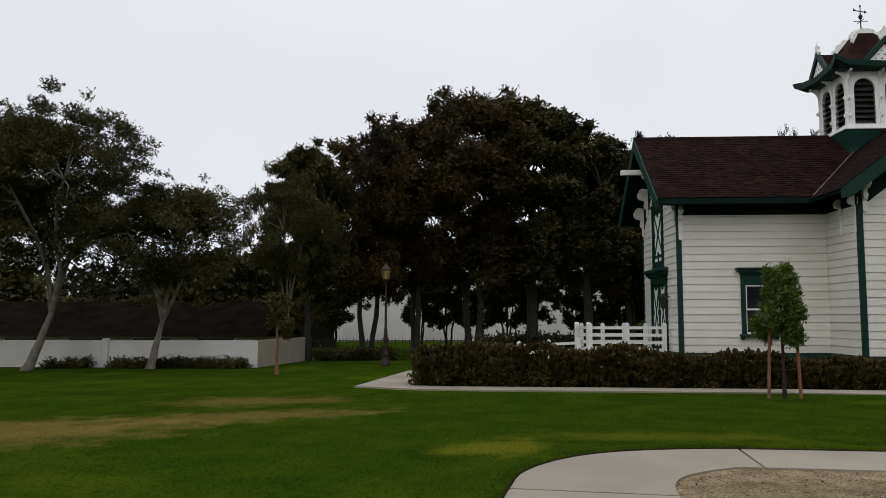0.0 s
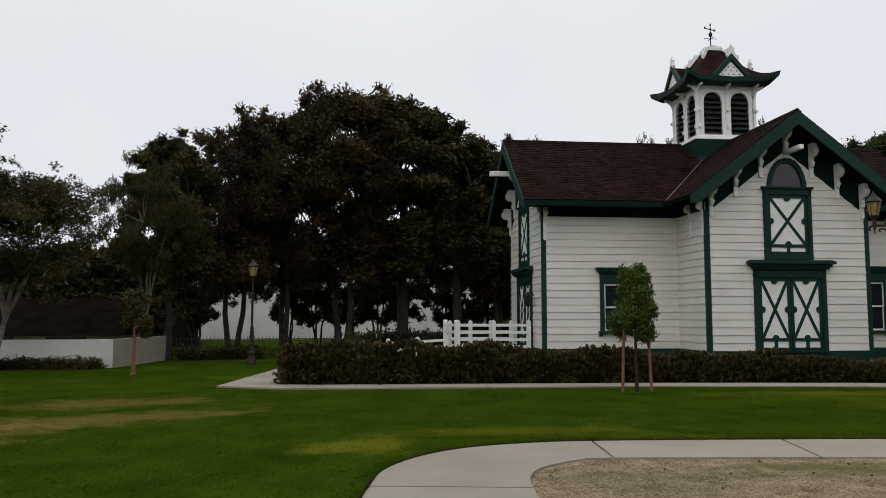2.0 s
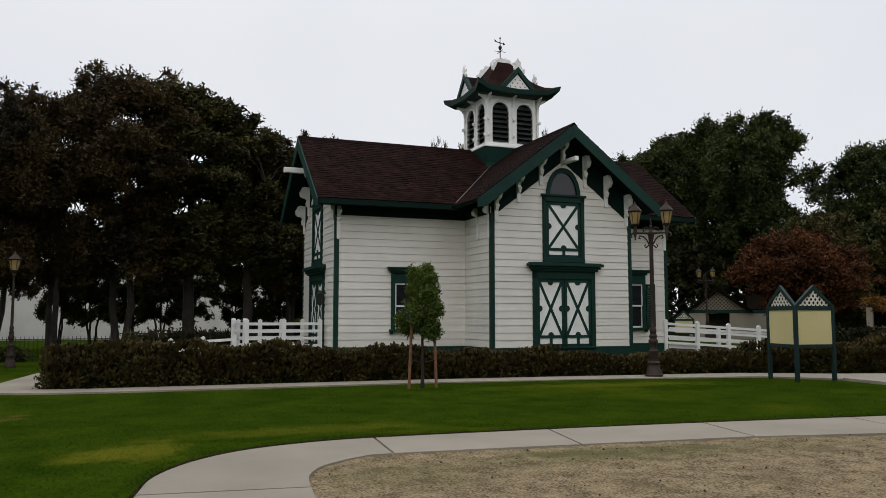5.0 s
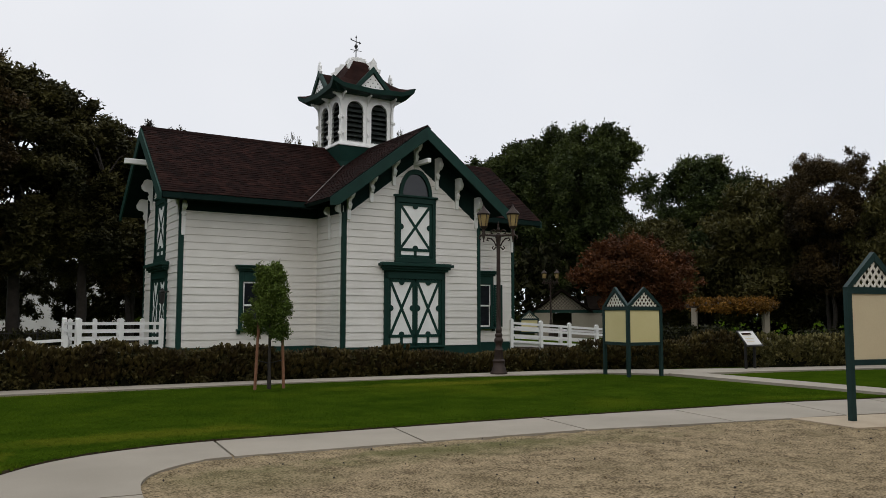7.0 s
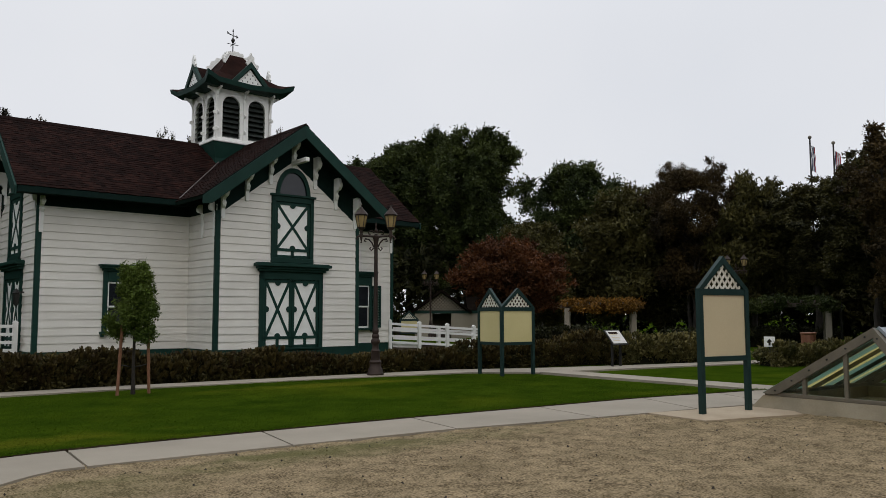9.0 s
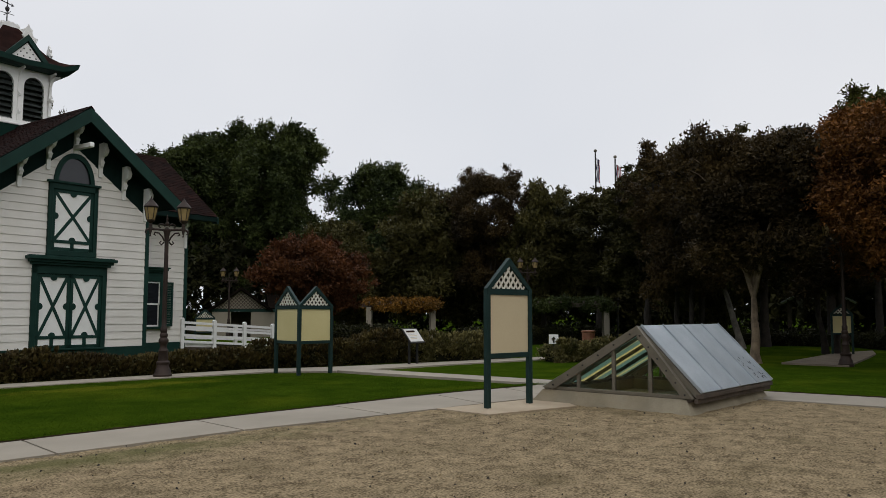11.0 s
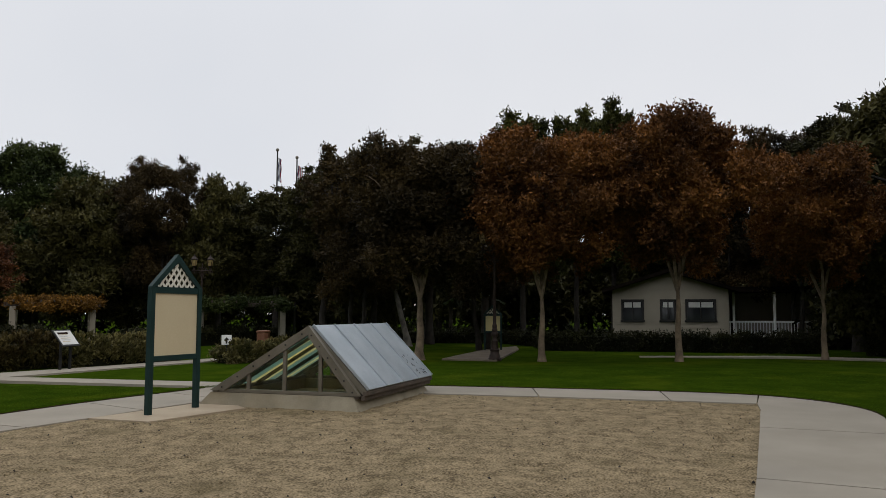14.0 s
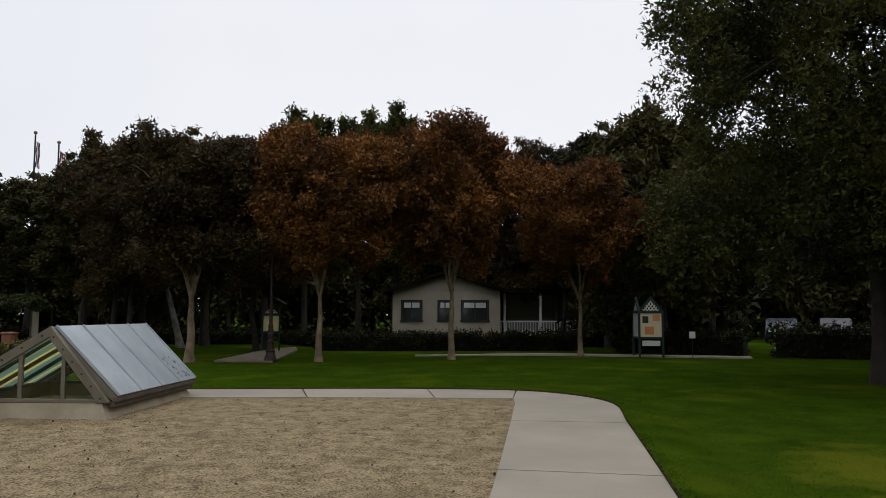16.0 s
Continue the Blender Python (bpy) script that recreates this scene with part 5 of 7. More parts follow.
def sign_face(root, a, b, top=2.56, shoulder=2.02, lo=0.92, panel="panel", post_a=True, post_b=True):
    """A board between two posts at a and b with a lattice gable above."""
    a, b = Vector((*a, 0)), Vector((*b, 0))
    d = (b - a).normalized()
    n = Vector((d.y, -d.x, 0))
    L = (b - a).length
    ax = (d, Vector((0, 0, 1)), n)

    def flat(name, pts, mt, off, depth, label=""):
        bm = bmesh.new()
        prism(bm, pts, *ax, a + n * off, depth)
        return part(name, bm, mt, root, label)
    r = 0.042
    for s, on in ((0, post_a), (L, post_b)):
        if on:
            flat("post", [(s - r, -0.02), (s + r, -0.02), (s + r, shoulder), (s - r, shoulder)], M["sign_green"], -r, 2 * r)
    flat("rail", [(r, lo - 0.07), (L - r, lo - 0.07), (L - r, lo + 0.01), (r, lo + 0.01)], M["sign_green"], -0.035, 0.07)
    flat("rail", [(r, shoulder - 0.1), (L - r, shoulder - 0.1), (L - r, shoulder), (r, shoulder)], M["sign_green"], -0.035, 0.07)
    for s in (-1, 1):
        p0, p1 = (0 - r if s < 0 else L + r), L / 2
        w = -s * 0.11
        flat("gable_rail", [(p0, shoulder + 0.002), (p1, top), (p1, top - 0.13), (p0 + w, shoulder + 0.002)], M["sign_green"], -0.04 + 0.001 * s, 0.08)
    flat("board", [(r, lo + 0.012), (L - r, lo + 0.012), (L - r, shoulder - 0.102), (r, shoulder - 0.102)], M[panel], -0.012, 0.024)
    h, half = top - 0.13 - shoulder, L / 2 - 0.05
    for sgn in (1, -1):
        for k in range(-8, 9):
            # slats at a steep angle, clipped to the gable
            pts = []
            for side in (-0.024, 0.024):
                x0 = L / 2 + k * 0.125 + side
                seg = [(x0 + sgn * t * 0.75, shoulder + t) for t in np.linspace(0, h, 40)]
                seg = [q for q in seg if abs(q[0] - L / 2) <= half * (1 - (q[1] - shoulder) / h)]
                if len(seg) > 1:
                    pts.append((seg[0], seg[-1]))
            if len(pts) == 2:
                flat("lattice_slat", [pts[0][0], pts[1][0], pts[1][1], pts[0][1]], M["lattice"], -0.004 + 0.006 * sgn, 0.008)


sign = thing("notice_board", "tan notice board on dark green posts with lattice gable", "sign", (0, 0, 0), group="notice boards")
sign_face(sign, (11.98, 6.06), (13.02, 5.80))
sign2 = thing("double_notice_board", "two pale yellow boards set in a V on green posts", "sign", (0, 0, 0), group="notice boards")
sign_face(sign2, (16.16, 14.97), (15.9, 13.9), 2.33, 1.81, 0.86, "panel_light")
sign_face(sign2, (15.9, 13.9), (16.99, 13.75), 2.33, 1.81, 0.86, "panel_light", post_a=False)
M["orange"] = mat("orange_poster", (0.45, 0.17, 0.05), (0.55, 0.24, 0.08), 3.0, 0.6, 0.03)
M["dim_white"] = mat("dull_white_print", (0.45, 0.45, 0.42), (0.55, 0.55, 0.52), 3.0, 0.6, 0.03)


def yawed(yaw, dist):
    return (-math.sin(radians(yaw)) * dist + 0.6, math.cos(radians(yaw)) * dist - 0.5)


kx, ky = yawed(-111.3, 31)
kiosk = thing("notice_kiosk", "two-sided notice kiosk with orange posters on green posts", "sign", (0, 0, 0), group="notice boards")
kf, kr = Vector((0.932, -0.363)), Vector((-0.363, -0.932))
kp = Vector((kx, ky)) - kr * 0.35
sign_face(kiosk, tuple(kp), tuple(kp + kr * 0.86), 2.3, 1.75, 0.75, "panel")
sign_face(kiosk, tuple(kp + kf * 0.85 - kr * 0.24), tuple(kp), 2.3, 1.75, 0.75, "dim_white", post_b=False)
for s0, z0, w, h, mm in ((0.12, 1.28, 0.22, 0.26, "iron"), (0.5, 1.36, 0.26, 0.24, "orange"), (0.2, 0.85, 0.34, 0.3, "orange"), (0.1, 0.42, 0.66, 0.2, "dim_white")):
    bm = bmesh.new()
    prism(bm, [(s0, z0), (s0 + w, z0), (s0 + w, z0 + h), (s0, z0 + h)], (kr.x, kr.y, 0), (0, 0, 1), (kr.y, -kr.x, 0), (kp.x + kr.y * 0.014, kp.y - kr.x * 0.014, 0), 0.01)
    part("poster", bm, M[mm], kiosk)
k2 = yawed(-84.3, 35)
board2 = thing("notice_board", "shaded yellow notice board under the trees", "sign", (0, 0, 0), group="notice boards")
sign_face(board2, (k2[0] - 0.05, k2[1] + 0.36), (k2[0] + 0.05, k2[1] - 0.36), 2.02, 1.62, 0.84, "panel_light")
k3 = yawed(-40.5, 45)
board3 = thing("notice_board", "small pale notice board beyond the ramp fence", "sign", (0, 0, 0), group="notice boards")
sign_face(board3, (k3[0] - 0.38, k3[1] + 0.32), (k3[0] + 0.38, k3[1] - 0.32), 1.84, 1.36, 0.6, "panel_light")


def reading_panel(x, y, turn, label, w=0.8, d=0.55, z=0.85):
    """A tilted reading panel on a post, with bars for its small print."""
    ob = thing("reading_panel", label, "sign", (x, y, 0), turn)
    bm = bmesh.new()
    for s in (-0.2, 0.2):
        box(bm, s - 0.03, s + 0.03, -0.02, 0.04, -0.02, z - 0.05)
    part("post", bm, M["iron"], ob)
    t = Matrix.Translation((0, 0, z)) @ Matrix.Rotation(radians(50), 4, "X")
    for name, q, mm in (("frame", (-w / 2 - 0.045, w / 2 + 0.045, -d / 2 - 0.045, d / 2 + 0.045, -0.03, 0.0), "iron"), ("plate", (-w / 2, w / 2, -d / 2, d / 2, 0.0, 0.012), "stucco")):
        bm = bmesh.new()
        box(bm, *q, bevel=0.004, m=t)
        part(name, bm, M[mm], ob)
    for k in range(5):
        bm = bmesh.new()
        box(bm, -w * 0.38, w * (0.1 + 0.05 * (k % 3)), -d * 0.3 + k * 0.06, -d * 0.3 + k * 0.06 + 0.02, 0.012, 0.016, m=t)
        part("print", bm, M["dim_white"] if k % 2 else M["panel"], ob)
    bm = bmesh.new()
    box(bm, -w * 0.4, w * 0.25, d * 0.24, d * 0.38, 0.012, 0.016, m=t)
    part("print", bm, M["shingle"], ob)
    return ob


reading_panel(21.2, 13.9, -4, "tilted white reading panel on dark posts by the hedge", 0.66, 0.5, 0.9)
sp = thing("direction_sign", "small white sign with a dark arrow in a hedge", "sign", (25.0, 10.75, 0.08), -66)
bm = bmesh.new()
box(bm, -0.02, 0.02, -0.02, 0.02, -0.02, 0.55)
part("post", bm, M["iron"], sp)
bm = bmesh.new()
box(bm, -0.16, 0.16, -0.05, -0.03, 0.5, 0.82, bevel=0.004)
part("plate", bm, M["white"], sp)
bm = bmesh.new()
prism(bm, [(-0.03, 0.54), (0.03, 0.54), (0.03, 0.66), (0.08, 0.66), (0, 0.75), (-0.08, 0.66), (-0.03, 0.66)], (1, 0, 0), (0, 0, 1), (0, -1, 0), (0, -0.052, 0), 0.004)
part("arrow", bm, M["iron"], sp)

# ---- lamps ----
M["lamp_metal"] = mat("brown_cast_lamp_post", (0.020, 0.012, 0.009), (0.042, 0.027, 0.020), 5.0, 0.6, 0.15, 60, metal=0.2, spec=0.3)
M["amber"] = mat("amber_lantern_glass", (0.24, 0.17, 0.07), (0.34, 0.25, 0.11), 3.0, 0.25, 0.02)


def lantern(root, x, z, s=1.0):
    bm = bmesh.new()
    lathe(bm, [(0.03, 0.0), (0.05, 0.05), (0.035, 0.1), (0.1, 0.16), (0.11, 0.19)], 8, (x, 0, z))
    lathe(bm, [(0.17, 0.50), (0.19, 0.53), (0.12, 0.62), (0.05, 0.69), (0.04, 0.72), (0.02, 0.74), (0.008, 0.80)], 8, (x, 0, z))
    for k in range(6):
        a = k * math.pi / 3
        tube(bm, [(x + 0.105 * math.cos(a), 0.105 * math.sin(a), z + 0.19), (x + 0.165 * math.cos(a), 0.165 * math.sin(a), z + 0.5)], [0.009, 0.009], 4)
    la = part("lantern", bm, M["lamp_metal"], root, "", True)
    bm = bmesh.new()
    lathe(bm, [(0.098, 0.19), (0.158, 0.50)], 6, (x, 0, z))
    part("lantern_glass", bm, M["amber"], la, "amber lantern panes")


def lamp_post(x, y, height, turn, twin=True):
    ob = thing("street_lamp", "cast iron lamp post with %s amber lantern%s" % (("two", "s") if twin else ("one", "")), "lamp", (x, y, 0), turn, "lamp posts")
    h = height - 0.8
    bm = bmesh.new()
    lathe(bm, [(0.23, -0.03), (0.23, 0.05), (0.20, 0.08), (0.19, 0.17), (0.16, 0.20), (0.15, 0.30), (0.165, 0.32), (0.165, 0.36), (0.125, 0.40), (0.11, 0.62), (0.125, 0.65), (0.09, 0.70), (0.085, 0.80), (0.12, 0.86), (0.125, 0.92), (0.085, 0.98), (0.10, 1.02), (0.10, 1.06), (0.075, 1.10), (0.085, 1.14), (0.085, 1.22), (0.06, 1.25), (0.06, 1.5), (0.05, h * 0.9), (0.048, h - 0.3), (0.04, h)], 14)
    if not twin:
        for v in bm.verts:
            v.co.x, v.co.y = v.co.x * 0.72, v.co.y * 0.72
    part("pole", bm, M["lamp_metal"], ob, "", True)
    if twin:
        bm = bmesh.new()
        lathe(bm, [(0.05, h - 0.34), (0.065, h - 0.22), (0.075, h - 0.14), (0.095, h - 0.09), (0.095, h - 0.05), (0.05, h - 0.02)], 10)
        part("capital", bm, M["lamp_metal"], ob, "", True)
        for s in (-1, 1):
            bm = bmesh.new()
            tube(bm, [(s * 0.03, 0, h - 0.07), (s * 0.22, 0, h - 0.055), (s * 0.44, 0, h - 0.05), (s * 0.50, 0, h - 0.08), (s * 0.52, 0, h - 0.14), (s * 0.48, 0, h - 0.17)], [0.034, 0.028, 0.03, 0.026, 0.022, 0.016], 8)
            for curl in ([(0.05, -0.36), (0.11, -0.24), (0.19, -0.15), (0.29, -0.13), (0.31, -0.19), (0.26, -0.21)], [(0.06, -0.38), (0.13, -0.45), (0.17, -0.40), (0.13, -0.35)], [(0.04, 0.03), (0.12, 0.10), (0.20, 0.06), (0.19, -0.01), (0.14, 0.0)]):
                tube(bm, [(s * x, 0, h + z) for x, z in curl], [0.02] * (len(curl) - 1) + [0.012], 6)
            lathe(bm, [(0.03, -0.24), (0.012, -0.20), (0.04, -0.09), (0.055, -0.02), (0.04, 0.02)], 8, (s * 0.40, 0, h))
            part("arm", bm, M["lamp_metal"], ob, "", True)
            lantern(ob, s * 0.40, h)
        bm = bmesh.new()
        lathe(bm, [(0.03, h + 0.04), (0.05, h + 0.1), (0.02, h + 0.16), (0.03, h + 0.22), (0.003, h + 0.34)], 8)
        part("finial", bm, M["lamp_metal"], ob)
    else:
        lantern(ob, 0, h + 0.02)
    return ob


lamp_post(13.60, 16.40, 4.6, -38)
lamp_post(-2.0, 27.4, 3.55, 0, False)
lamp_post(39.0, 18.6, 4.7, -64)
lamp_post(34.5, 37.0, 4.5, -45)
lamp_post(28.07, 2.2, 4.7, -85)

# ---- white fences ----
M["vinyl"] = mat("white_rail_fence", (0.72, 0.72, 0.70), (0.80, 0.80, 0.78), 2.0, 0.45, 0.03, 50)


def rail_fence(label, a, b, top_a, top_b, posts, rails=4, gap=0.235):
    ob = thing("rail_fence", label, "fence", (0, 0, 0), group="white fences")
    a, b = Vector((*a, 0)), Vector((*b, 0))
    d = (b - a).normalized()
    n = Vector((d.y, -d.x, 0))
    for k in range(posts):
        p = a.lerp(b, k / (posts - 1))
        t = top_a + (top_b - top_a) * k / (posts - 1)
        bm = bmesh.new()
        prism(bm, [(-0.065, -0.02), (0.065, -0.02), (0.065, t + 0.04), (0.075, t + 0.05), (0.0, t + 0.11), (-0.075, t + 0.05), (-0.065, t + 0.04)], d, (0, 0, 1), n, p - n * 0.065, 0.13)
        part("post", bm, M["vinyl"], ob)
    for r in range(rails):
        za, zb = top_a - 0.02 - r * gap, top_b - 0.02 - r * gap
        bm = bmesh.new()
        L = (b - a).length
        prism(bm, [(0, za), (L, zb), (L, zb - 0.09), (0, za - 0.09)], d, (0, 0, 1), n, a - n * 0.022, 0.044)
        part("rail", bm, M["vinyl"], ob)
    return ob


rail_fence("white four-rail fence beside the west door", (4.75, 25.35), (7.1, 25.2), 1.36, 1.36, 3)
rail_fence("white four-rail fence return of the ramp", (4.62, 27.1), (4.72, 25.45), 1.36, 1.36, 2)
rail_fence("white four-rail fence along the back of the deck", (4.85, 27.5), (7.05, 27.35), 1.34, 1.34, 4)
rail_fence("low white ramp rail running down to the lawn", (2.6, 26.9), (4.55, 26.3), 0.72, 0.85, 3, 2)
rail_fence("white four-rail fence along the east ramp", (19.82, 23.33), (25.32, 22.64), 1.33, 0.98, 5)
rail_fence("white four-rail fence behind the east ramp", (19.6, 25.0), (27.6, 24.2), 1.22, 0.78, 3, 2, 0.42)
M["ramp_shade"] = mat("ramp_shade_fill", (0.012, 0.010, 0.008), (0.022, 0.018, 0.014), 5.0, 0.9, 0.2, 40)
ramp = thing("ramp", "white-sided timber access ramp by the barn", "ramp", (0, 0, 0))
bm = bmesh.new()
prism(bm, [(20.0, 0.0), (27.0, 0.0), (27.0, 0.08), (20.0, 0.5)], (1, -0.13, 0), (0, 0, 1), (0, 1, 0), (0, 26.0, 0), 1.5)
part("deck", bm, M["wood_dark"], ramp)
bm = bmesh.new()
prism(bm, [(0, 0.36), (5.6, 0.1), (5.6, 0.26), (0, 0.54)], (0.992, -0.125, 0), (0, 0, 1), (0.125, 0.992, 0), (19.8, 23.42, 0), 0.05)
part("skirt_board", bm, M["white"], ramp)
# Near-black upright sheet behind the skirt, standing in for shade below the ramp.
bm = bmesh.new()
prism(bm, [(0, -0.03), (5.0, -0.03), (5.0, 0.1), (0, 0.355)], (0.992, -0.125, 0), (0, 0, 1), (0.125, 0.992, 0), (19.8, 23.9, 0), 0.05)
part("underside", bm, M["ramp_shade"], ramp)
deckw = thing("deck", "raised timber deck at the west barn door", "deck", (0, 0, 0))
bm = bmesh.new()
box(bm, 4.7, 7.05, 25.45, 27.6, 0.02, 0.5, bevel=0.02)
part("platform", bm, M["wood_dark"], deckw)

# ---- left edge: low wall, shed, white building, iron fence ----
wall_w = thing("garden_wall", "low off-white rendered garden wall", "wall", (0, 0, 0), kind="structure")


def wall_run(root, a, b, h, t=0.2, mt=None, name="wall_panel", z=-0.05):
    a, b = Vector((*a, 0)), Vector((*b, 0))
    d = (b - a).normalized()
    bm = bmesh.new()
    prism(bm, [(0, z), ((b - a).length, z), ((b - a).length, h), (0, h)], d, (0, 0, 1), (-d.y, d.x, 0), a, t)
    return part(name, bm, mt or M["stucco"], root)


wall_run(wall_w, (-26.0, 27.6), (-11.2, 26.0), 0.86)
wall_run(wall_w, (-11.15, 26.0), (-6.15, 26.1), 0.86)
wall_run(wall_w, (-6.1, 26.1), (-5.3, 30.5), 0.86, mt=M["concrete"])
bm = bmesh.new()
box(bm, -11.25, -11.05, 25.9, 26.1, -0.02, 0.93, bevel=0.02)
part("pier", bm, M["stucco"], wall_w)
shed = thing("shed", "long low shed with a dark brown pitched roof", "shed", (0, 0, 0))
bm = bmesh.new()
box(bm, -28, -7.6, 33.0, 38.5, -0.05, 0.95)
part("wall", bm, M["panel"], shed, "beige shed wall")
bm = bmesh.new()
prism(bm, [(32.2, 0.84), (35.8, 2.35), (39.4, 0.84)], (0, 1, 0), (0, 0, 1), (1, 0, 0), (-29, 0, 0), 21.8)
part("roof", bm, M["roof_dark"], shed)
for k in range(7):
    bm = bmesh.new()
    box(bm, -26.5 + k * 2.7, -25.0 + k * 2.7, 32.98, 33.02, 0.55, 0.78)
    part("window", bm, M["glass"], shed)
hall = thing("white_building", "plain white building seen between the trees", "building", (0, 0, 0))
bm = bmesh.new()
box(bm, -9.5, 13, 56, 64, -0.05, 4.6)
part("wall", bm, M["stucco"], hall)
bm = bmesh.new()
box(bm, -9.9, 13.4, 55.6, 64.4, 4.6, 4.9)
part("roof", bm, M["roof_dark"], hall)


def iron_fence(a, b, h, n):
    ob = thing("iron_fence", "thin black iron picket fence", "fence", (0, 0, 0), group="iron fences")
    a, b = Vector((*a, 0)), Vector((*b, 0))
    d = (b - a).normalized()
    for z in (0.12, h - 0.12):
        bm = bmesh.new()
        prism(bm, [(0, z), ((b - a).length, z), ((b - a).length, z + 0.03), (0, z + 0.03)], d, (0, 0, 1), (-d.y, d.x, 0), a, 0.02)
        part("rail", bm, M["iron"], ob)
    me = None
    for k in range(n):
        p = a.lerp(b, k / (n - 1))
        if me is None:
            bm = bmesh.new()
            box(bm, -0.009, 0.009, 0.021, 0.039, -0.03, h)
            pk = part("picket", bm, M["iron"], ob)
            me = pk.data
        else:
            pk = new("picket", me)
            pk.parent = ob
        pk.location = p
    for k in range(0, 4):
        p = a.lerp(b, k / 3)
        bm = bmesh.new()
        box(bm, p.x - 0.03, p.x + 0.03, p.y - 0.03, p.y + 0.03, -0.03, h + 0.06)
        part("post", bm, M["iron"], ob)
    return ob


iron_fence((-5.2, 31.0), (1.0, 31.4), 0.82, 46)
iron_fence((1.1, 33.5), (6.5, 33.3), 0.95, 40)

# ---- east: cottage, garage, pergolas, flagpoles ----
# Cream paint darkened to hold the tree shade; also used on the garage.
M["cottage"] = mat("shaded_cream_siding", (0.25, 0.220, 0.165), (0.31, 0.274, 0.208), 1.0, 0.6, 0.1, 40)


def cottage():
    """A small lap-sided house with a gable to the lawn and a railed porch."""
    ob = thing("cottage", "small cream lap-sided cottage with dark roof and railed porch", "house", (*yawed(-92.9, 42), 0), -92.9 - 3.5)
    # local x runs to the right as one looks at the front, y away
    bm = bmesh.new()
    prism(bm, [(0, 0.35), (5.75, 0.35), (5.75, 2.85), (2.9, 3.75), (0, 2.85)], (1, 0, 0), (0, 0, 1), (0, 1, 0), (0, 0.05, 0), 7.0)
    wall = part("wall", bm, M["cottage"], ob)
    for k in range(19):
        z = 0.36 + k * 0.18
        x0, x1 = (0, 5.75) if z < 2.67 else ((z + 0.18 - 2.85) / 0.9 * 2.9, 5.75 - (z + 0.18 - 2.85) / 0.9 * 2.85)
        if x1 - x0 < 0.4:
            continue
        mesh_object("board", [(x0, 0.02, z), (x1, 0.02, z), (x1, 0.045, z + 0.18), (x0, 0.045, z + 0.18), (x0, 0.05, z), (x1, 0.05, z)], [(0, 1, 2, 3), (0, 4, 5, 1)], M["cottage"], wall)
    bm = bmesh.new()
    box(bm, 0.02, 12.5, 0.1, 6.9, -0.05, 0.349)
    part("base", bm, M["bark_dark"], ob)
    for s in (-1, 1):
        bm = bmesh.new()
        prism(bm, [(2.9, 3.95), (2.9 + s * 3.4, 2.85), (2.9 + s * 3.4, 2.7), (2.9, 3.77)], (1, 0, 0), (0, 0, 1), (0, 1, 0), (0, -0.5, 0), 8.0)
        part("roof", bm, M["roof_dark"], ob)
    for x0, x1 in ((0.55, 1.5), (2.5, 3.1), (3.75, 5.05)):
        bm = bmesh.new()
        for q in ((x0 - 0.1, x0, 1.3, 2.35), (x1, x1 + 0.1, 1.3, 2.35), (x0 - 0.1, x1 + 0.1, 2.25, 2.37), (x0 - 0.14, x1 + 0.14, 1.2, 1.3), ((x0 + x1) / 2 - 0.03, (x0 + x1) / 2 + 0.03, 1.3, 2.3)):
            box(bm, q[0], q[1], -0.03, 0.06, q[2], q[3])
        w = part("window", bm, M["iron"], ob, "dark framed window")
        bm = bmesh.new()
        box(bm, x0, x1, 0.005, 0.02, 1.3, 2.26)
        part("pane", bm, M["glass"], w)
        bm = bmesh.new()
        box(bm, x0 + 0.06, x1 - 0.06, -0.006, 0.003, 1.95, 2.22)
        part("blind", bm, M["dim_white"], w)
    # porch
    bm = bmesh.new()
    prism(bm, [(5.76, 3.0), (12.6, 3.0), (12.6, 2.75), (5.76, 2.75)], (1, 0, 0), (0, 0, 1), (0, 1, 0), (0, 0.6, 0), 5.5)
    part("porch_roof", bm, M["roof_dark"], ob)
    bm = bmesh.new()
    box(bm, 5.8, 12.4, 3.4, 6.8, 0.35, 2.76)
    part("porch_wall", bm, M["cottage"], ob)
    for k in range(4):
        bm = bmesh.new()
        box(bm, 6.0 + k * 1.95, 6.12 + k * 1.95, 0.9, 1.02, 0.3, 2.76)
        part("porch_post", bm, M["white"], ob)
    rail = bmesh.new()
    box(rail, 5.8, 9.9, 0.92, 0.99, 1.18, 1.26)
    rl = part("porch_rail", rail, M["white"], ob)
    for k in range(28):
        bm = bmesh.new()
        box(bm, 5.85 + k * 0.145, 5.89 + k * 0.145, 0.94, 0.97, 0.35, 1.18)
        part("baluster", bm, M["white"], rl)


cottage()
garage = thing("garage", "small white outbuilding with lattice gable and dark roof", "outbuilding", (*yawed(-41.0, 56), 0), -42)
# Walls and lattice take the shade-darkened cream instead of white.
for x0, x1 in ((0.0, 1.25), (2.6, 6.4)):
    bm = bmesh.new()
    box(bm, x0, x1, 0, 0.15, -0.05, 1.7)
    part("wall", bm, M["cottage"], garage)
bm = bmesh.new()
box(bm, 0.0, 6.4, 2.0, 6.0, -0.05, 1.7)
part("back_wall", bm, M["wood_dark"], garage)
bm = bmesh.new()
box(bm, -0.1, 6.5, -0.03, 0.17, 1.701, 1.9)
part("beam", bm, M["green"], garage)
bm = bmesh.new()
prism(bm, [(0.1, 1.9), (3.7, 1.9), (1.9, 3.2)], (1, 0, 0), (0, 0, 1), (0, 1, 0), (0, 0.05, 0), 0.1)
part("gable", bm, M["wood_dark"], garage)
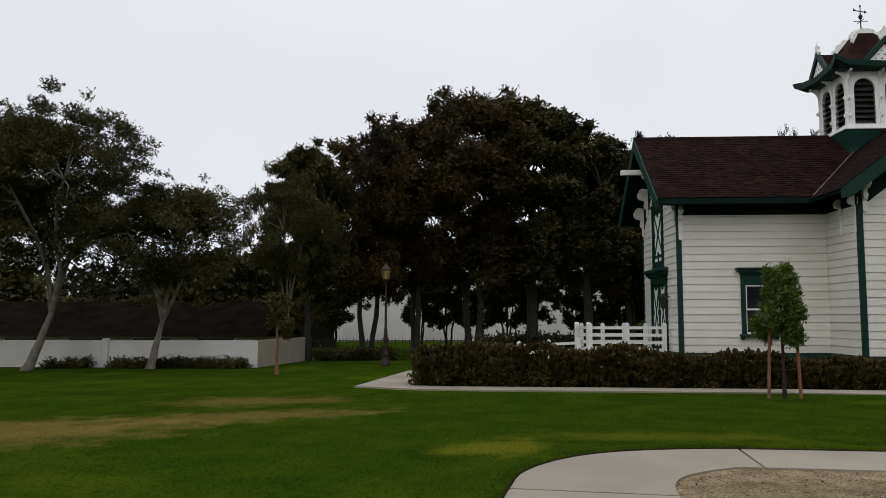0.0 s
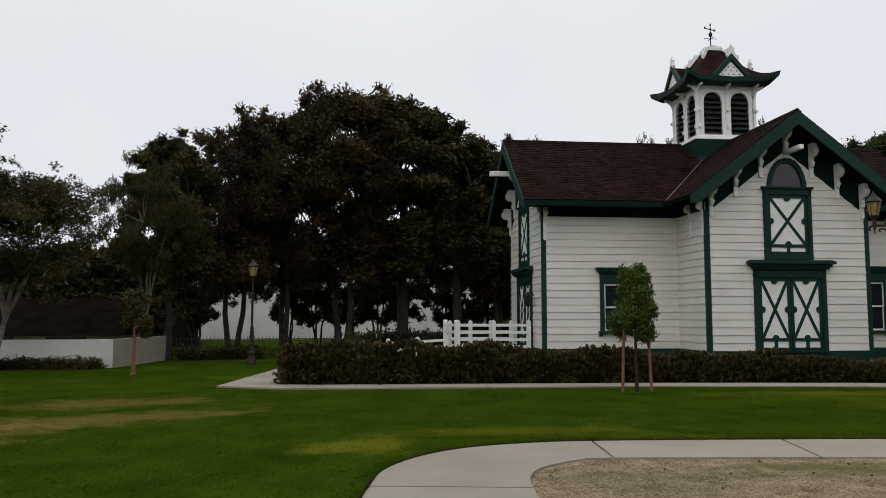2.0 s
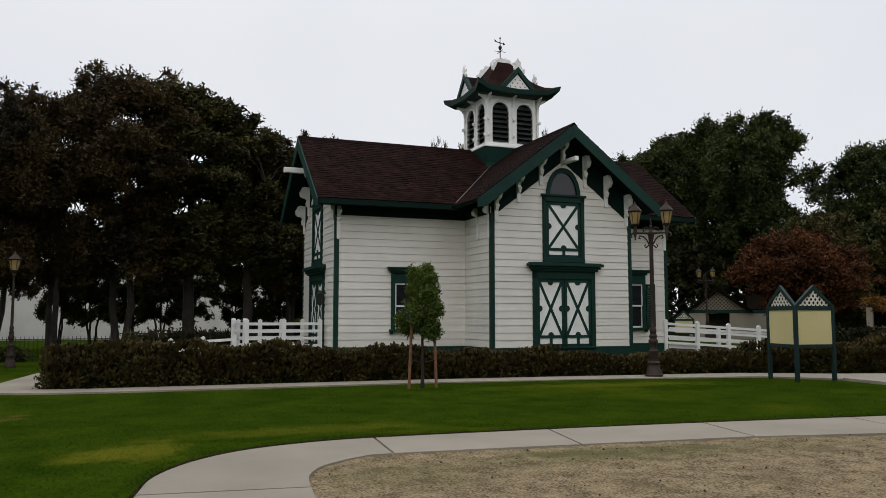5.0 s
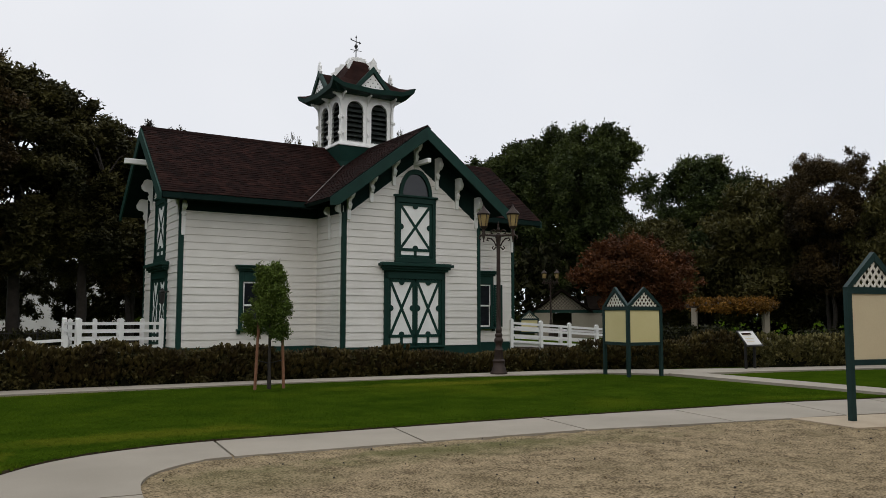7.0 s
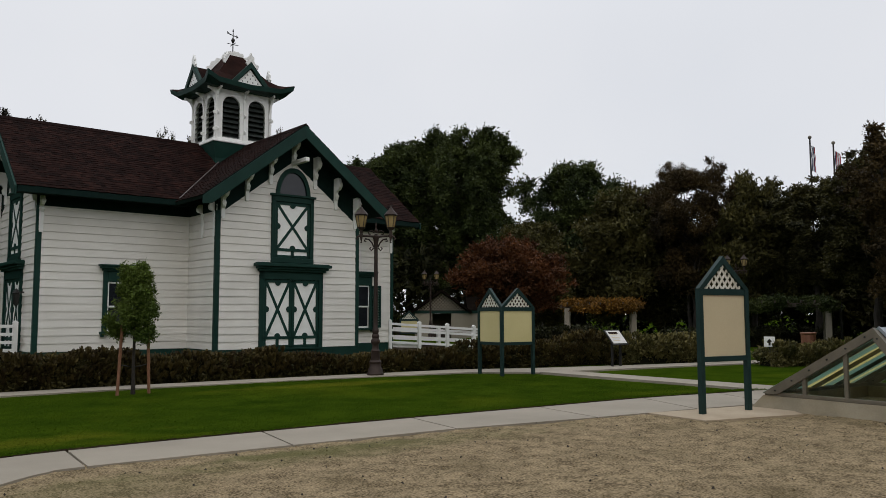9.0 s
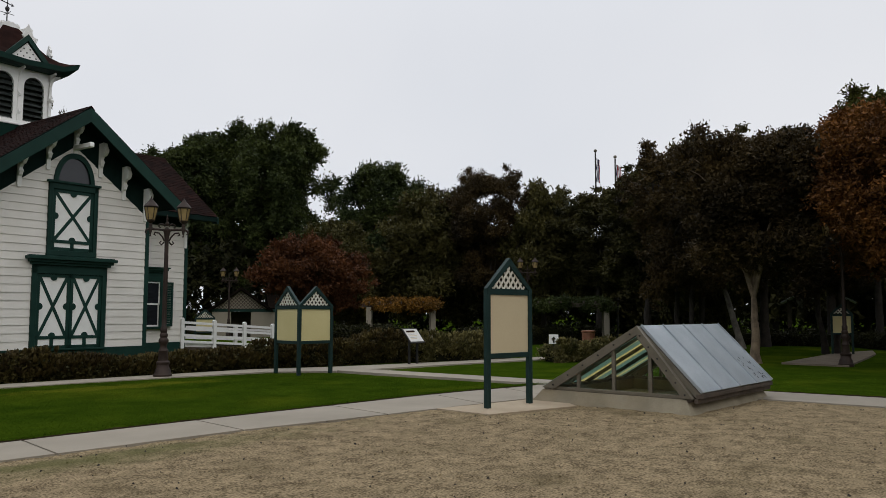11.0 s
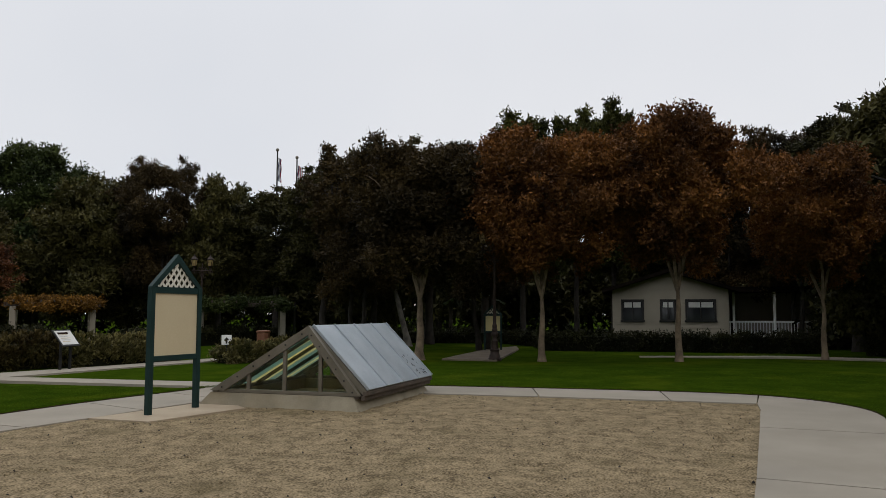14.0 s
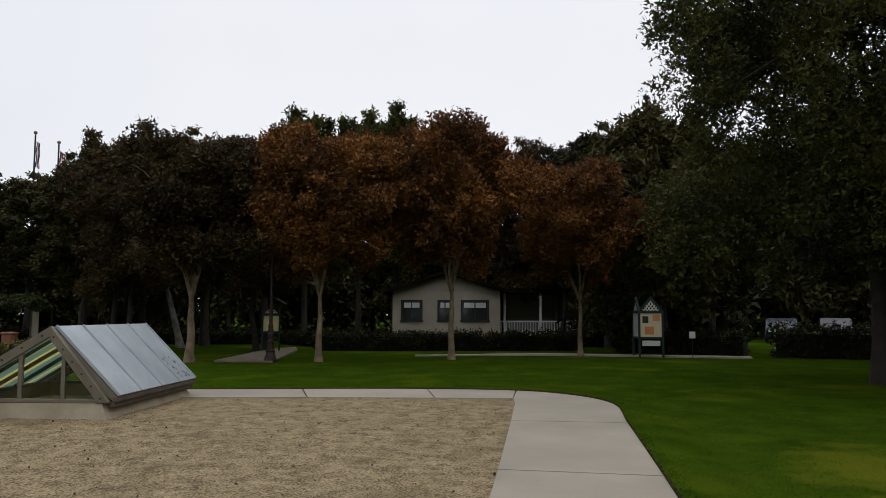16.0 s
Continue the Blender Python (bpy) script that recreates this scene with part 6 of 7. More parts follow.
for sgn in (-1, 1):
    for k in range(-7, 8):
        x0 = 1.9 + k * 0.24
        # a slat runs up at 45 degrees until it meets the sloping roof edge
        f = [t for t in np.linspace(0, 1.2, 60) if abs(x0 + sgn * t - 1.9) <= 1.72 * (1 - t / 1.24)]
        if len(f) > 3:
            bm = bmesh.new()
            prism(bm, [(x0 + sgn * f[0] - 0.03, 1.92 + f[0]), (x0 + sgn * f[0] + 0.03, 1.92 + f[0]), (x0 + sgn * f[-1] + 0.03, 1.92 + f[-1]), (x0 + sgn * f[-1] - 0.03, 1.92 + f[-1])], (1, 0, 0), (0, 0, 1), (0, -1, 0), (0, 0.05 - 0.012 * (sgn > 0), 0), 0.011)
            part("lattice_slat", bm, M["cottage"], garage)
for sgn in (-1, 1):
    bm = bmesh.new()
    prism(bm, [(1.9, 3.42), (1.9 + sgn * 2.15, 1.86), (1.9 + sgn * 2.15, 1.70), (1.9, 3.22)], (1, 0, 0), (0, 0, 1), (0, 1, 0), (0, -0.35, 0), 6.5)
    part("roof", bm, M["roof_dark"], garage)
bm = bmesh.new()
prism(bm, [(0.3, 1.95), (3.4, 3.0), (6.4, 1.95)], (0, 1, 0), (0, 0, 1), (1, 0, 0), (3.8, 0, 0), 2.9)
part("roof", bm, M["roof_dark"], garage)
shelter = thing("shelter", "small open shelter with a pale metal roof under the trees", "shelter", (*yawed(-83.0, 48), 0), -84)
for sgn in (-1, 1):
    bm = bmesh.new()
    prism(bm, [(0, 3.3), (sgn * 1.9, 2.25), (sgn * 1.9, 2.2), (0, 3.24)], (1, 0, 0), (0, 0, 1), (0, 1, 0), (0, -0.4, 0), 3.4)
    part("roof", bm, M["steel"], shelter)
    for y in (0.0, 2.4):
        bm = bmesh.new()
        box(bm, sgn * 1.5 - 0.06, sgn * 1.5 + 0.06, y, y + 0.12, -0.03, 2.4)
        part("post", bm, M["wood_dark"], shelter)


def leaf_cloud(name, boxes, density, leaf, material, seed, parent):
    """Leaves filling a set of boxes with rounded tops, one mesh."""
    rng = np.random.default_rng(seed)
    cs, rs = [], []
    for x0, x1, y0, y1, z0, z1 in boxes:
        r = 0.42
        for k in range(int((x1 - x0) * (y1 - y0) * 3.2)):
            cs.append((rng.uniform(x0 + r * 0.5, x1 - r * 0.5), rng.uniform(y0 + r * 0.5, y1 - r * 0.5), rng.uniform(z0 + r * 0.3, max(z0 + r * 0.31, z1 - r * 0.6))))
            rs.append(r * rng.uniform(0.6, 0.9))
    me = leaves_mesh(name, cs, rs, density, leaf, rng, 0.7)
    me.materials.append(material)
    ob = new(name, me)
    ob.parent = parent
    return ob


M["leaf_gold"] = leaf_mat("yellowing_vine_leaves", (0.07, 0.036, 0.006), (0.22, 0.105, 0.015))


def pergola(yaw, dist, width, label, leafmat, seed):
    ob = thing("pergola", label, "pergola", (*yawed(yaw, dist), 0), yaw)
    n = int(width / 2.2) + 1
    for k in range(n):
        for y in (0, 2.2):
            bm = bmesh.new()
            x = -width / 2 + k * width / (n - 1)
            box(bm, x - 0.14, x + 0.14, y - 0.14, y + 0.14, -0.03, 1.95, bevel=0.02)
            # Grey concrete for the pale columns; their shade lies in the darker colour.
            part("column", bm, M["concrete"], ob)
    for y in (0, 2.2):
        bm = bmesh.new()
        box(bm, -width / 2 - 0.4, width / 2 + 0.4, y - 0.07, y + 0.07, 1.95, 2.15)
        part("beam", bm, M["wood_dark"], ob)
    for k in range(int(width / 0.6)):
        bm = bmesh.new()
        box(bm, -width / 2 + k * 0.6, -width / 2 + k * 0.6 + 0.06, -0.5, 2.7, 2.151, 2.27)
        part("crossbeam", bm, M["wood_dark"], ob)
    leaf_cloud("vine", [(-width / 2 - 0.4, width / 2 + 0.4, -0.7, 2.8, 1.95, 2.5), (-width / 2 - 0.4, width / 2 + 0.4, -0.75, 0.15, 1.8, 2.2)], 3600, 0.08, leafmat, seed, ob)


pergola(-54.3, 44, 3.6, "pergola with cream columns and yellowing vine", M["leaf_gold"], 3)
pergola(-66.3, 42, 4.2, "pergola with pale columns and green vine", M["leaf_green"], 4)
bin_ = thing("litter_bin", "brown slatted litter bin beside the path", "bin", (*yawed(-67.8, 34), 0))
bm = bmesh.new()
lathe(bm, [(0.24, -0.02), (0.26, 0.05), (0.28, 0.8), (0.31, 0.82), (0.31, 0.88), (0.2, 0.9)], 12)
part("body", bm, mat("red_brown_bin", (0.16, 0.06, 0.03), (0.22, 0.09, 0.045), 5, 0.6, 0.1), bin_)
M["flag_red"] = mat("faded_red_cloth", (0.35, 0.03, 0.04), (0.42, 0.05, 0.06), 4, 0.8, 0.1)
M["flag_white"] = mat("white_cloth", (0.65, 0.65, 0.66), (0.72, 0.72, 0.73), 4, 0.8, 0.1)
M["flag_blue"] = mat("navy_cloth", (0.02, 0.03, 0.10), (0.03, 0.04, 0.13), 4, 0.8, 0.1)


def flagpole(yaw, dist, h, stripes):
    ob = thing("flagpole", "tall flagpole with a limp hanging flag", "flagpole", (*yawed(yaw, dist), 0), yaw, "flagpoles")
    bm = bmesh.new()
    lathe(bm, [(0.11, -0.03), (0.09, 0.4), (0.05, h - 0.15), (0.03, h - 0.12)], 10)
    part("pole", bm, M["iron"], ob)
    bm = bmesh.new()
    lathe(bm, [(0.02, h - 0.13), (0.1, h - 0.07), (0.12, h), (0.1, h + 0.07), (0.02, h + 0.12)], 10)
    part("ball", bm, M["bronze"], ob)
    for i, c in enumerate(stripes):
        bm = bmesh.new()
        rows = 8
        x0, x1 = 0.07 + i * 0.055, 0.07 + (i + 1) * 0.055
        vs = [[bm.verts.new((x + 0.02 * math.sin(r * 1.7 + i), 0.05 * math.sin(x * 30 + r * 0.4), h - 0.5 - r * 0.24 - (x * 0.7))) for x in (x0, x1)] for r in range(rows)]
        for p, q in zip(vs, vs[1:]):
            bm.faces.new((p[0], p[1], q[1], q[0]))
        ft = bmesh.ops.solidify(bm, geom=bm.faces[:], thickness=0.012)
        part("flag_fold", bm, M[c], ob)


flagpole(-68.6, 56, 13.2, ["flag_blue", "flag_white", "flag_blue", "flag_red"])
flagpole(-70.0, 56.5, 12.8, ["flag_blue", "flag_red", "flag_white", "flag_red", "flag_white", "flag_red"])

# ---- hedges and shrubs ----
def hedge(label, runs, leafmat, seed, count, leaf, spikes=0, name="hedge"):
    """A hedge along runs of (x0, y0, x1, y1, width, height): a plain near-black slab for the inner shade and a coat of
    leaves.
    """
    rng = np.random.default_rng(seed)
    ob = thing(name, label, "hedge", (0, 0, 0), group="hedges")
    cs, rs = [], []
    for x0, y0, x1, y1, w, h in runs:
        a, b = Vector((x0, y0, 0)), Vector((x1, y1, 0))
        d = (b - a).normalized()
        n = Vector((-d.y, d.x, 0))
        L = (b - a).length
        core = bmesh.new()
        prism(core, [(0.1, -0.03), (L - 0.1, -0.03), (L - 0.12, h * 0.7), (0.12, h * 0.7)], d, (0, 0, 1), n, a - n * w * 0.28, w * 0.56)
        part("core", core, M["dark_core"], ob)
        for k in range(int(L / 0.16)):
            for q in range(4):
                hv = h * (0.84 + 0.26 * noise.noise(Vector((a + d * (k * 0.16)) * 1.3))) if spikes else h
                p = a + d * ((k + rng.random()) * 0.16) + n * rng.choice((-1, -1, 1, 0.2)) * rng.uniform(0.2, 0.4) * w
                r = 0.2 * rng.uniform(0.7, 1.25)
                cs.append((p.x, p.y, (0.1, hv * 0.4, hv * 0.68, hv - r * 0.85)[q] + rng.uniform(-0.06, 0.06)))
                rs.append(r)
    me = leaves_mesh("leaves", cs, rs, count, leaf, rng, 0.95, 4)
    me.materials.append(leafmat)
    lv = new("leaves", me)
    lv.parent = ob
    if spikes:
        # upright rosettes of paddle-shaped leaves on the top and the sunny face
        verts, faces = [], []
        for k in range(spikes):
            x0, y0, x1, y1, w, h = runs[rng.integers(len(runs))]
            f, up = rng.random(), rng.random() < 0.6
            d = Vector((x1 - x0, y1 - y0, 0)).normalized()
            n = Vector((d.y, -d.x, 0))
            h *= 0.98 + 0.34 * noise.noise(Vector((x0 + (x1 - x0) * f * 1.0, y0 * 0.3, seed)) * 0.9)
            p = Vector((x0 + (x1 - x0) * f, y0 + (y1 - y0) * f, 0)) + n * w * (rng.uniform(-0.3, 0.46) if up else 0.46)
            p.z = h * (rng.uniform(0.8, 0.98) if up else rng.uniform(0.15, 0.8))
            for q in range(6):
                ang = q * 1.05 + rng.uniform(-0.3, 0.3)
                out = Vector((math.cos(ang), math.sin(ang), 0))
                axis = (out * rng.uniform(0.25, 0.7) + n * (0.1 if up else 0.4) + Vector((0, 0, 1))).normalized()
                side = axis.cross(out).normalized() * rng.uniform(0.024, 0.042)
                L = rng.uniform(0.11, 0.24)
                b = len(verts)
                verts += [p + axis * L * u + side * v for u, v in ((0, -0.4), (0, 0.4), (0.55, 1.0), (0.88, 0.8), (1.0, 0.0), (0.88, -0.8), (0.55, -1.0))]
                faces.append(tuple(range(b, b + 7)))
        tagged(mesh_object("new_growth", verts, faces, M["leaf_shoot"] if leafmat is M["leaf_hedge"] else leafmat, ob), "upright fleshy shoots", kind="stuff")
    return ob


# Near-black green of the hedge slabs, standing in for shade between the leaves.
M["dark_core"] = mat("hedge_inner_shade", (0.008, 0.009, 0.004), (0.016, 0.016, 0.008), 6, 0.95, 0.3, spec=0.1)
M["leaf_hedge"] = leaf_mat("dark_bronze_green_hedge", (0.022, 0.022, 0.006), (0.07, 0.056, 0.016), 1.6)
M["leaf_shoot"] = leaf_mat("bronze_olive_fleshy_shoots", (0.024, 0.016, 0.006), (0.078, 0.060, 0.018), 1.4)
M["leaf_box"] = leaf_mat("straw_tipped_olive_hedge", (0.045, 0.046, 0.014), (0.15, 0.125, 0.045), 1.6)
# Darker leaf copy for shrubs and woodland; the tree shade is in its colour.
M["leaf_shaded"] = leaf_mat("shaded_deep_green_leaves", (0.005, 0.0065, 0.002), (0.034, 0.034, 0.010), 1.0)
hedge("thick bronze-green hedge in front of the barn", [(-0.7, 19.35, 2.6, 19.07, 1.15, 0.80), (2.6, 19.07, 4.4, 18.92, 1.12, 0.75), (4.4, 18.92, 8.0, 18.6, 1.1, 0.70), (8.0, 18.6, 11.6, 18.1, 1.1, 0.56), (11.6, 18.1, 14.4, 17.6, 1.0, 0.40)], M["leaf_hedge"], 5, 26000, 0.05, 1500)
hedge("lower mixed hedge with yellowing tips by the path", [(14.4, 17.7, 17.2, 17.0, 1.0, 0.44), (17.2, 17.0, 20.2, 15.9, 1.1, 0.72), (20.2, 15.9, 22.5, 15.2, 1.1, 0.85)], M["leaf_hedge"], 6, 12000, 0.05, 700)
hedge("olive shrub hedge with pale leaves along the path", [(22.3, 14.9, 26.4, 13.3, 1.3, 0.85), (25.0, 10.9, 27.8, 9.7, 1.1, 0.62)], M["leaf_box"], 7, 9000, 0.055, 420)
hedge("clipped dark hedge below the cottage", [(36.8, 1.0, 36.0, -11.0, 1.4, 0.85), (34.5, -12.2, 31.0, -16.5, 1.6, 1.0), (30.0, -17.0, 26.0, -24.0, 1.8, 1.25)], M["leaf_shaded"], 8, 9000, 0.07)
hedge("low shaded shrubs under the far trees", [(46, 14, 44, 4, 2, 0.8), (44, 3, 40, 0.5, 1.8, 0.7), (34, 20, 44, 16, 2, 0.9), (28, 26, 36, 25, 2, 1.0)], M["leaf_shaded"], 9, 9000, 0.08)
hedge("low dark shrubs along the foot of the garden wall", [(-12.9, 25.7, -11.5, 25.75, 0.5, 0.16), (-10.9, 25.75, -6.4, 25.8, 0.5, 0.18), (-5.0, 30.5, -1.8, 30.8, 0.9, 0.42), (-0.8, 30.6, 0.3, 30.6, 0.8, 0.4)], M["leaf_dark"], 10, 5000, 0.05)
hedge("dark understorey shrubs behind the barn lawn", [(1.5, 34, 7.5, 33.8, 1.6, 0.9), (-22, 42, -6, 44, 2, 2.6), (8, 46, 14, 46, 2, 1.6)], M["leaf_dark"], 11, 8000, 0.09)

def thicket(label, arc, dist, h, seed, count):
    """A far belt of woodland: overlapping leafy masses from the ground up, one object."""
    rng = np.random.default_rng(seed)
    cs, rs = [], []
    for k in range(int(abs(arc[1] - arc[0]) / 1.1)):
        for q in range(5):
            yaw, d = arc[0] + math.copysign(1.1 * (k + rng.random()), arc[1] - arc[0]), dist + rng.uniform(-3, 3)
            r = rng.uniform(1.0, 1.9)
            cs.append((-math.sin(radians(yaw)) * d, math.cos(radians(yaw)) * d, min(0.6 + q * h / 5 + rng.uniform(-0.5, 0.5), h - r * 0.5)))
            rs.append(r)
    me = leaves_mesh("thicket", cs, rs, count, 0.3, rng, 0.9)
    me.materials.append(M["leaf_shaded"])
    return tagged(new("thicket", me), label, "woodland", kind="stuff")


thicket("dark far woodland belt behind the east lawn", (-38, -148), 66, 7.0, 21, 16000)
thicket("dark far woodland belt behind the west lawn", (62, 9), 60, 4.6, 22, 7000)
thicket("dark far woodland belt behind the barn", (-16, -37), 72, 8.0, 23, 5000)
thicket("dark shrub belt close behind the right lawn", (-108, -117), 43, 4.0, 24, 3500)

# ---- far right: white gate, parked cars ----
gate = thing("picket_gate", "narrow white picket gate panel under the trees", "gate", (*yawed(-119.8, 36), 0), -120)
for k in range(5):
    bm = bmesh.new()
    box(bm, -0.26 + k * 0.11, -0.19 + k * 0.11, 0, 0.02, 0.0, 1.35)
    part("picket", bm, M["dim_white"], gate)
for z in (0.3, 1.05):
    bm = bmesh.new()
    box(bm, -0.28, 0.28, 0.021, 0.05, z, z + 0.08)
    part("rail", bm, M["dim_white"], gate)


nb = thing("notice", "small pale notice on a thin dark stake", "sign", (*yawed(-114.2, 31), 0), -112)
bm = bmesh.new()
box(bm, -0.015, 0.015, 0.021, 0.04, -0.02, 0.9)
part("stake", bm, M["iron"], nb)
bm = bmesh.new()
box(bm, -0.11, 0.11, 0.0, 0.02, 0.72, 0.97, bevel=0.004)
part("board", bm, M["dim_white"], nb)


def car(yaw, dist, turn, paint, label):
    """A parked saloon: body with cabin, windows, wheels with rims, lights."""
    ob = thing("car", label, "car", (*yawed(yaw, dist), 0), turn, "parked cars")
    bm = bmesh.new()
    prism(bm, [(-2.2, 0.3), (2.2, 0.3), (2.25, 0.75), (1.5, 0.92), (0.8, 1.4), (-0.9, 1.42), (-1.6, 0.98), (-2.2, 0.92)], (1, 0, 0), (0, 0, 1), (0, 1, 0), (0, -0.85, 0), 1.7)
    bmesh.ops.bevel(bm, geom=bm.edges[:], offset=0.05, segments=2, affect="EDGES")
    part("body", bm, paint, ob, "", True)
    for y in (-0.86, 0.84):
        bm = bmesh.new()
        prism(bm, [(-1.35, 0.98), (1.2, 0.96), (0.72, 1.33), (-0.85, 1.35)], (1, 0, 0), (0, 0, 1), (0, 1, 0), (0, y, 0), 0.02)
        part("window", bm, M["louver"], ob)
        for x in (-1.35, 1.35):
            bm = bmesh.new()
            prism(bm, [(x + 0.32 * math.cos(k * math.pi / 8), 0.3 + 0.32 * math.sin(k * math.pi / 8)) for k in range(16)], (1, 0, 0), (0, 0, 1), (0, 1, 0), (0, y - 0.04, 0), 0.12)
            wh = part("wheel", bm, M["iron"], ob)
            bm = bmesh.new()
            prism(bm, [(x + 0.19 * math.cos(k * math.pi / 6), 0.3 + 0.19 * math.sin(k * math.pi / 6)) for k in range(12)], (1, 0, 0), (0, 0, 1), (0, 1, 0), (0, y - 0.05, 0), 0.14)
            part("rim", bm, M["steel"], wh)
    for y in (-0.7, 0.5):
        bm = bmesh.new()
        box(bm, 2.2, 2.27, y, y + 0.25, 0.62, 0.74)
        part("headlight", bm, M["white"], ob)
        bm = bmesh.new()
        box(bm, -2.24, -2.18, y, y + 0.25, 0.72, 0.86)
        part("tail_light", bm, M["flag_red"], ob)


CAR_A = mat("dark_blue_grey_car_paint", (0.02, 0.025, 0.035), (0.03, 0.035, 0.045), 2, 0.25, 0.0)
CAR_B = mat("grey_car_paint", (0.04, 0.04, 0.045), (0.055, 0.055, 0.06), 2, 0.5, 0.0)
car(-119.8, 52, 150, CAR_A, "dark grey saloon parked behind the trees")
car(-123.0, 54, 150, CAR_B, "grey saloon parked behind the trees")

# ---- staked young tree on the lawn ----

st = tree("young_tree", "young green tree tied between two brown stakes", (7.0, 16.2, -0.03), 2.9, 0.56, 1.0, M["leaf_young"], M["bark_dark"], 71, count=5600, leaf=0.034, trunk=0.04, clumps=40, loose=0.8, flat=1.2, group="", fork=0.5, belly=0.32)
for dx in (-0.34, 0.32):
    bm = bmesh.new()
    lathe(bm, [(0.034, -0.02), (0.032, 1.55), (0.02, 1.58)], 7, (0, 0, 0))
    for v in bm.verts:
        v.co = Vector((dx + v.co.x - dx * 0.12 * v.co.z, v.co.y - 0.05, v.co.z))
    part("stake", bm, M["stake"], st)
bm = bmesh.new()
tube(bm, [(-0.3, -0.06, 0.62), (0, 0.03, 0.55), (0.3, -0.06, 0.62)], [0.012] * 3, 5)
part("tie", bm, M["iron"], st)

# ---- trees ----
KEPT = {}


def plant(style, yaw, dist, height, spread, base, turn=None, xy=None):
    """One more tree of a style; the first of each style is built, the others share its meshes."""
    x, y = xy or (-math.sin(radians(yaw)) * dist, math.cos(radians(yaw)) * dist)
    if style not in KEPT:
        name, label, leafmat, bark, seed, kw = STYLES[style]
        ob = tree(name, label, (x, y, -0.03), height, spread, base, leafmat, bark, seed, **kw)
        KEPT[style] = (ob, height, spread)
        return ob
    ob, h, s = KEPT[style]
    m = pose(x, y, -0.03, 0, 0, (turn if turn is not None else (yaw * 37.7) % 360)) @ Matrix.Diagonal((spread / s, spread / s, height / h, 1))
    return copy_thing(ob, m)


STYLES = {
    "grey_a": ("tree", "tall airy tree with pale forked trunk and dark leaves", M["leaf_dark"], M["bark_grey"], 11, dict(loose=0.58, lean=1.4, count=23000, leaf=0.053, trunk=0.16, clumps=110, fork=-0.2, flat=0.6)),
    "grey_b": ("tree", "slender pale-trunked tree with thin dark crown", M["leaf_dark"], M["bark_grey"], 12, dict(loose=0.58, lean=0.7, count=16000, leaf=0.05, trunk=0.14, clumps=84, fork=-0.25, flat=0.6)),
    "oak_a": ("tree", "large dense oak with brownish dark crown", M["leaf_brown"], M["bark_dark"], 21, dict(inner=4200, loose=0.66, count=16500, leaf=0.076, trunk=0.17, stems=2, clumps=96, belly=0.58)),
    "oak_b": ("tree", "large dense oak with dark green crown", M["leaf_dark"], M["bark_dark"], 22, dict(inner=4200, loose=0.66, count=16500, leaf=0.076, trunk=0.16, clumps=96, belly=0.55)),
    "fir": ("tree", "tall dense dark green feathery evergreen tree", M["leaf_green"], M["bark_dark"], 31, dict(inner=5000, loose=0.8, count=13500, leaf=0.15, trunk=0.36, clumps=100, flat=1.0, fork=0.3)),
    "dome": ("tree", "round-topped dark green pine with visible limbs", M["leaf_green"], M["bark_dark"], 32, dict(inner=3000, count=11000, leaf=0.137, trunk=0.25, clumps=70)),
    "olive": ("tree", "leafy olive green tree with light tips", M["leaf_olive"], M["bark_dark"], 33, dict(inner=3500, count=11000, leaf=0.126, trunk=0.2, clumps=62)),
    "tall": ("tree", "tall narrow fresh green tree above the others", M["leaf_fresh"], M["bark_dark"], 34, dict(inner=3000, count=10000, leaf=0.126, trunk=0.2, clumps=55)),
    "rust": ("tree", "autumn tree with rust orange leaves and pale trunk", M["leaf_rust"], M["bark_pale"], 41, dict(inner=6000, count=16000, leaf=0.076, trunk=0.13, clumps=80, fork=-0.12, belly=0.6, loose=0.85)),
    "rust_dark": ("tree", "autumn tree with dull brown leaves and pale trunk", M["leaf_brown"], M["bark_pale"], 42, dict(inner=6000, count=16000, leaf=0.08, trunk=0.17, clumps=80, fork=-0.17, belly=0.62, loose=0.9)),
    "red": ("tree", "low spreading tree with deep red autumn leaves", M["leaf_red"], M["bark_dark"], 43, dict(inner=3500, count=13000, leaf=0.085, trunk=0.14, clumps=70, belly=0.55, loose=0.8, flat=0.6, fork=0.1)),
    "leaning": ("tree", "leaning slender tree with a pale bare trunk", M["leaf_brown"], M["bark_grey"], 66, dict(inner=2000, loose=0.7, lean=2.4, count=5000, leaf=0.1, trunk=0.17, clumps=34, fork=0.3)),
    "broad": ("tree", "big broadleaf tree with fresh green outer leaves", M["leaf_fresh"], M["bark_dark"], 51, dict(inner=4500, loose=0.6, count=40000, leaf=0.075, trunk=0.26, clumps=160, belly=0.46)),
    "sapling": ("tree", "small green-leaved young tree with sturdy reddish trunk", M["leaf_olive"], M["stake"], 64, dict(loose=0.8, count=1300, leaf=0.055, trunk=0.06, clumps=17)),
    "under": ("tree", "small dark understorey tree with thin stems", M["leaf_dark"], M["bark_dark"], 63, dict(inner=500, loose=0.62, count=4200, leaf=0.08, trunk=0.1, stems=3, clumps=40)),
    "far": ("tree", "dense dark tree in the far tree belt", M["leaf_dark"], M["bark_dark"], 62, dict(inner=2500, count=3600, leaf=0.22, trunk=0.22, clumps=55)),
}
plant("grey_a", 27, 27.5, 9.05, 4.0, 3.0, xy=(-13.0, 24.6))
plant("grey_a", 34, 30, 9.20, 3.9, 3.0, 20)
plant("grey_b", 21, 27, 6.31, 3.5, 2.5, xy=(-9.4, 25.3))
